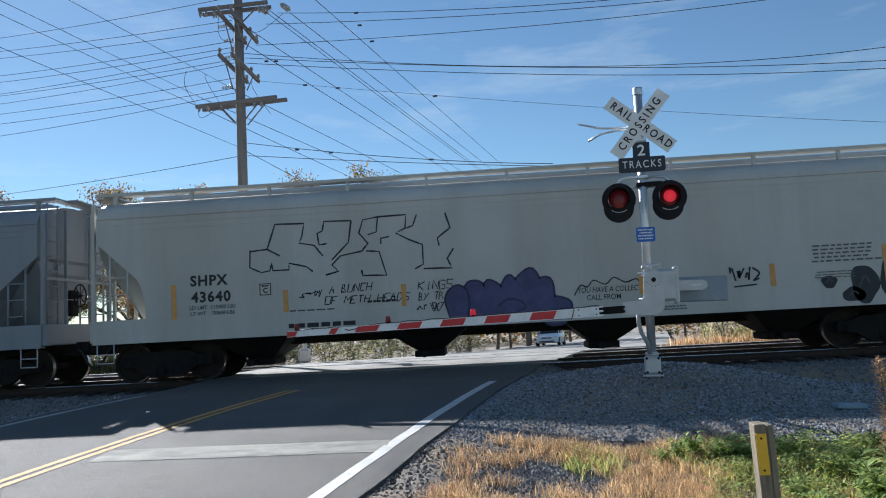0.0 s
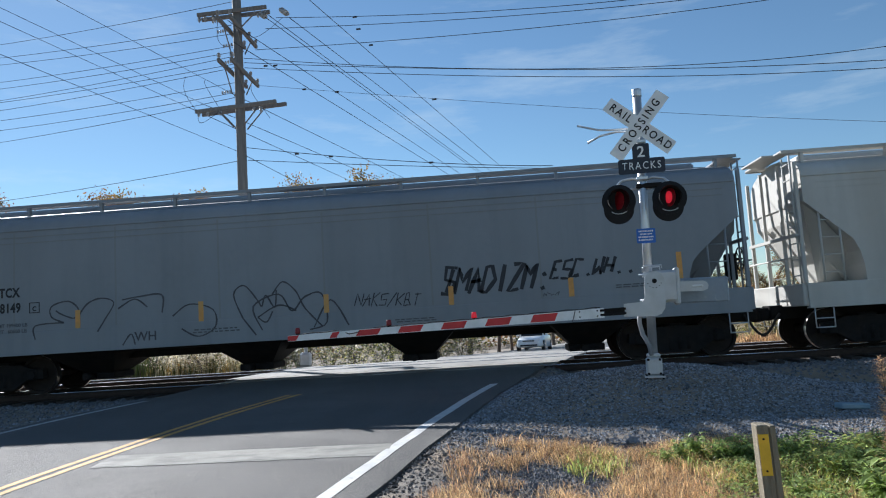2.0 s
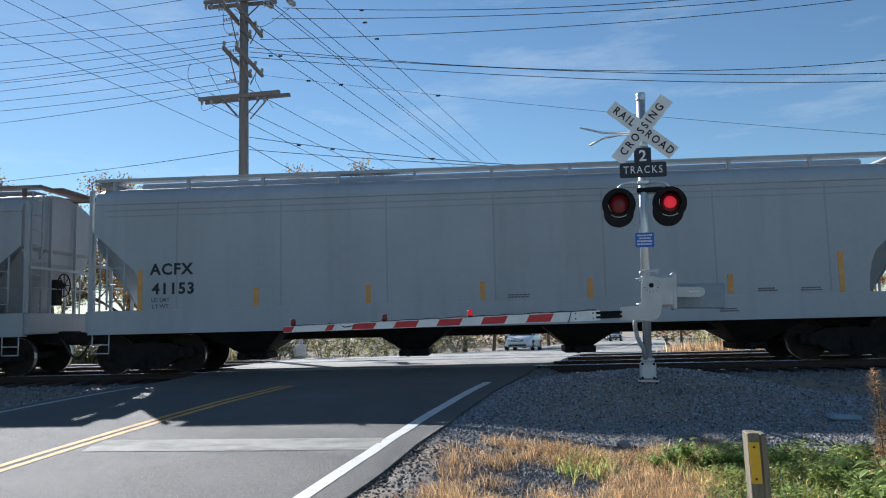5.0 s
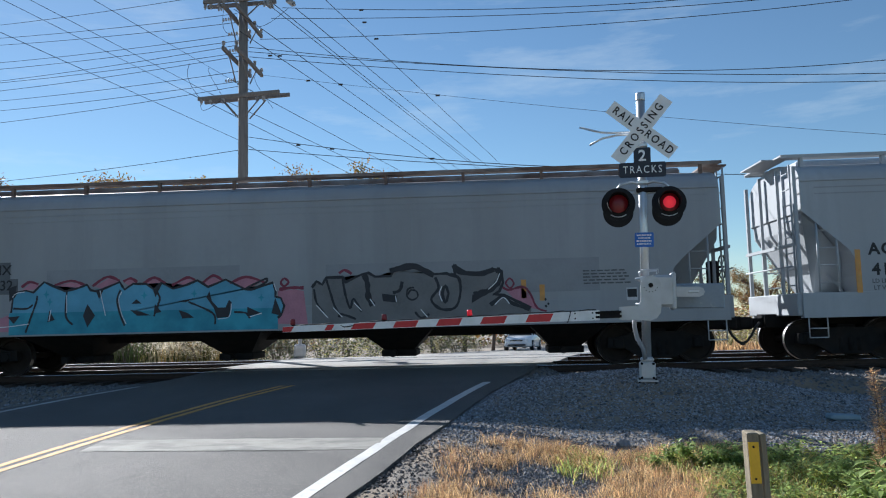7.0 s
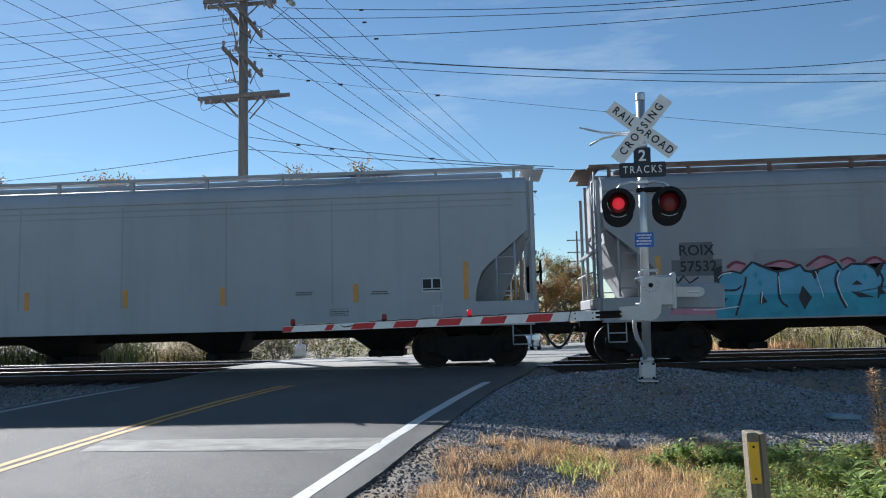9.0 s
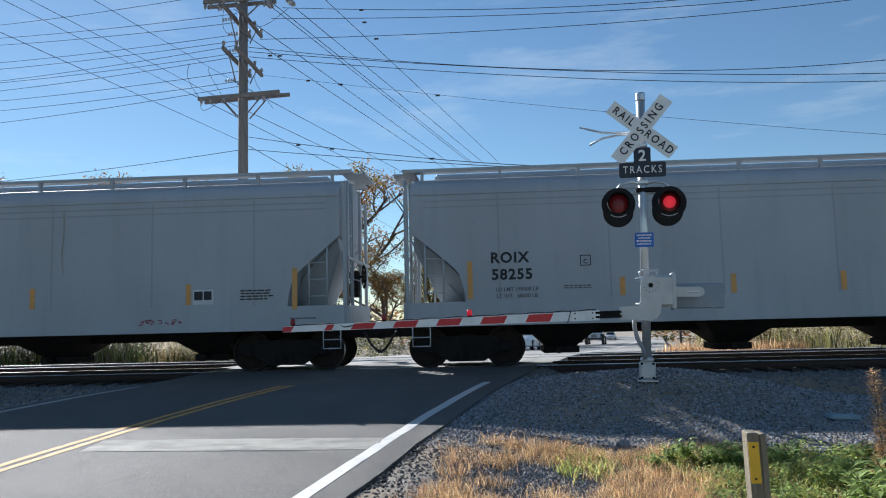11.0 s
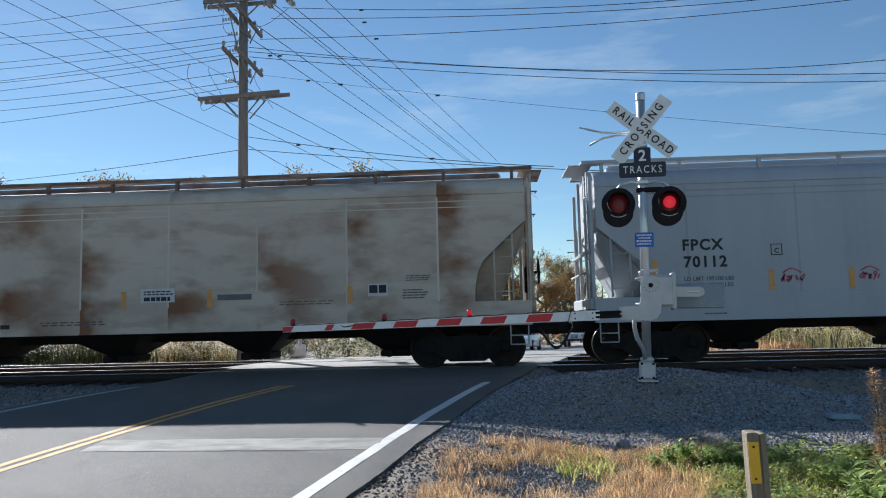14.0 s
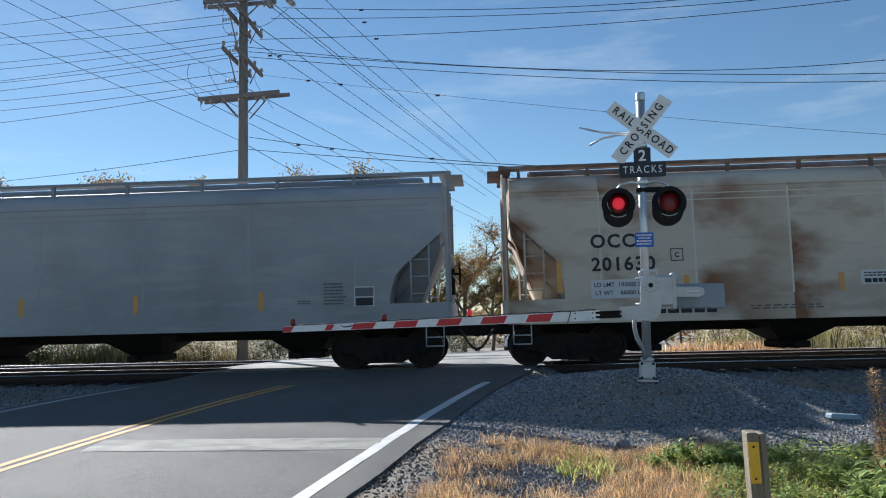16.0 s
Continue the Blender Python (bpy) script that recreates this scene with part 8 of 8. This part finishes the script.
plate(c, 0.0, 1.62, 0.75, 0.22, ORANGE_PLATE)
bars(c, 0.0, 1.58, 0.6, 1, INK, 0.07, 0.1, 4)
bars(c, 0.0, 1.68, 0.66, 1, INK, 0.025, 0.1, 6)
bars(c, -0.5, 1.25, 0.6, 2, FADED_INK, 0.025, 0.05)
plate(c, 6.09, 1.76, 0.48, 0.34, PLACARD)
plate(c, 5.98, 1.79, 0.2, 0.2, INK, "placard_panel", 0.003)
plate(c, 6.2, 1.79, 0.18, 0.2, INK, "placard_panel", 0.003)
bars(c, 7.3, 1.88, 0.7, 4, INK, 0.03, 0.065, 4)
scribble(c, MAROON, 5.1, 1.2, 1.1, 0.14, 7, 0.02, 55)
bars(c, -6.67, 1.1, 0.5, 1, FADED_INK, 0.03)
bars(c, 8.4, 1.22, 0.6, 1, FADED_INK, 0.03)
stroke(c, material("brown_rust_run", (0.33, 0.30, 0.24), 0.8, vary=0.2), [(2.72, 3.9), (2.74, 3.4), (2.7, 2.8), (2.75, 2.4)], 0.028, name="rust_run")

# rusty beige car
c = car[6]
car_marks(c, "OCCX", "201630", -5.62, 2.76, 0.42, INK, 0.52)
plate(c, -5.68, 1.70, 1.25, 0.42, PLACARD)
say(c, "LD LMT  195000 LB", -5.68, 1.79, 0.135, INK, bold=0.002, lift=0.004)
say(c, "LT WT    66000 LB", -5.68, 1.61, 0.135, INK, bold=0.002, lift=0.004)
frame_box(c, -4.38, 2.43, 0.28, 0.28)
say(c, "C", -4.38, 2.42, 0.15)
for x, z, h in ((-7.0, 1.98, 0.7), (-4.2, 1.75, 0.42), (-0.85, 1.73, 0.4), (1.19, 1.72, 0.4), (4.45, 1.72, 0.4)):
    strip(c, x, z, h)
plate(c, -0.04, 1.82, 0.8, 0.32, PLACARD)
bars(c, -0.04, 1.74, 0.66, 1, INK, 0.09, 0.1, 4)
bars(c, -0.04, 1.91, 0.66, 2, INK, 0.03, 0.06, 5)
plate(c, 1.77, 1.74, 0.8, 0.13, PATCH)
plate(c, 5.09, 1.82, 0.45, 0.28, PLACARD)
plate(c, 4.99, 1.84, 0.19, 0.18, INK, "placard_panel", 0.003)
plate(c, 5.2, 1.84, 0.17, 0.18, INK, "placard_panel", 0.003)
bars(c, 6.0, 2.12, 0.55, 3, FADED_INK, 0.02, 0.05)
bars(c, 5.9, 1.8, 0.5, 4, FADED_INK, 0.025, 0.06, 3)
bars(c, -4.25, 1.18, 1.35, 1, INK, 0.10, 0.1, 5)
bars(c, -2.07, 1.25, 1.6, 2, FADED_INK, 0.03, 0.06, 8)
bars(c, 3.4, 1.6, 1.2, 2, FADED_INK, 0.02, 0.06, 6)

# soot-darkened car
c = car[7]
plate(c, 8.09, 1.68, 0.46, 0.45, PLACARD)
plate(c, 8.09, 1.78, 0.42, 0.2, PATCH, "placard_panel", 0.003)
plate(c, 8.09, 1.56, 0.40, 0.18, INK, "placard_panel", 0.003)
bars(c, 7.37, 1.98, 0.45, 7, FADED_INK, 0.03, 0.075, 3)
strip(c, 5.7, 1.62, 0.42)
strip(c, 2.75, 1.62, 0.42)
strip(c, 0.0, 1.62, 0.42)
bars(c, 6.7, 1.6, 0.3, 2, FADED_INK, 0.025, 0.05)

# the marks sit a little off the cars' middles
for c, dx in zip(car, (0.125, 0.125, -0.285, -0.135, -0.1, -0.05, -0.205, -0.43)):
    for o in c.children:
        if o not in UNMARKED:
            o.matrix_basis = pose(dx, 0, 0) @ o.matrix_basis


def motions():
    for c, x in CARS:
        walk(c, [(float(t), pose(x + SPEED * t, TRACK_Y, 0)) for t in range(0, 17)])
    for w, x in WHEELSETS:
        walk(w, wheel_rows(SPEED, WHEEL_R, x, WHEEL_R))
    walk(white_sedan, [(t, on_far_road(y, extra=e)) for t, y, e in ((0.0, 57.0, 0.3), (1.0, 52.5, 0.3), (2.0, 49.3, 0.3), (3.0, 48.0, 0.3), (4.0, 47.4, 0.3), (5.0, 47.2, 0.3), (10.0, 47.2, 0.3), (16.0, 47.2, 0.3))])
    walk(white_jeep, [(t, on_far_road(y, extra=e)) for t, y, e in ((0.0, 150.0, 0.5), (4.0, 122.0, 1.5), (7.4, 98.0, 3.2), (8.0, 94.5, 3.3), (10.0, 80.0, 2.9), (11.5, 70.5, 2.5), (12.8, 65.0, 2.2), (13.8, 62.0, 2.1), (15.0, 60.5, 2.0), (16.0, 60.5, 2.0))])
    period, lit = 1.4335, 0.47
    for bulb, left, (x, y, z) in BULBS:
        rows, t = [], -1.4
        spin = 0.0
        first = 0.09
        # half a turn at each change
        events = []
        k = -1
        while first + k * period < 17:
            events.append((first + k * period, left))
            events.append((first + k * period + lit, not left))
            k += 1
        ang = 0.0 if (left is False) else 180.0
        rows = [(0.0, ang)]
        state = not left
        for te, on in events:
            if te < 0.06:
                continue
            for f, d in ((-0.05, 0), (-0.0166, 60), (0.0166, 120), (0.05, 180)):
                if 0 < te + f < 16:
                    rows.append((te + f, ang + d))
            ang += 180.0
        last = rows[-1][1]
        rows.append((16.0, last))
        walk(bulb, [(tt, pose(x, y, z, 0, 0, a)) for tt, a in rows])


motions()
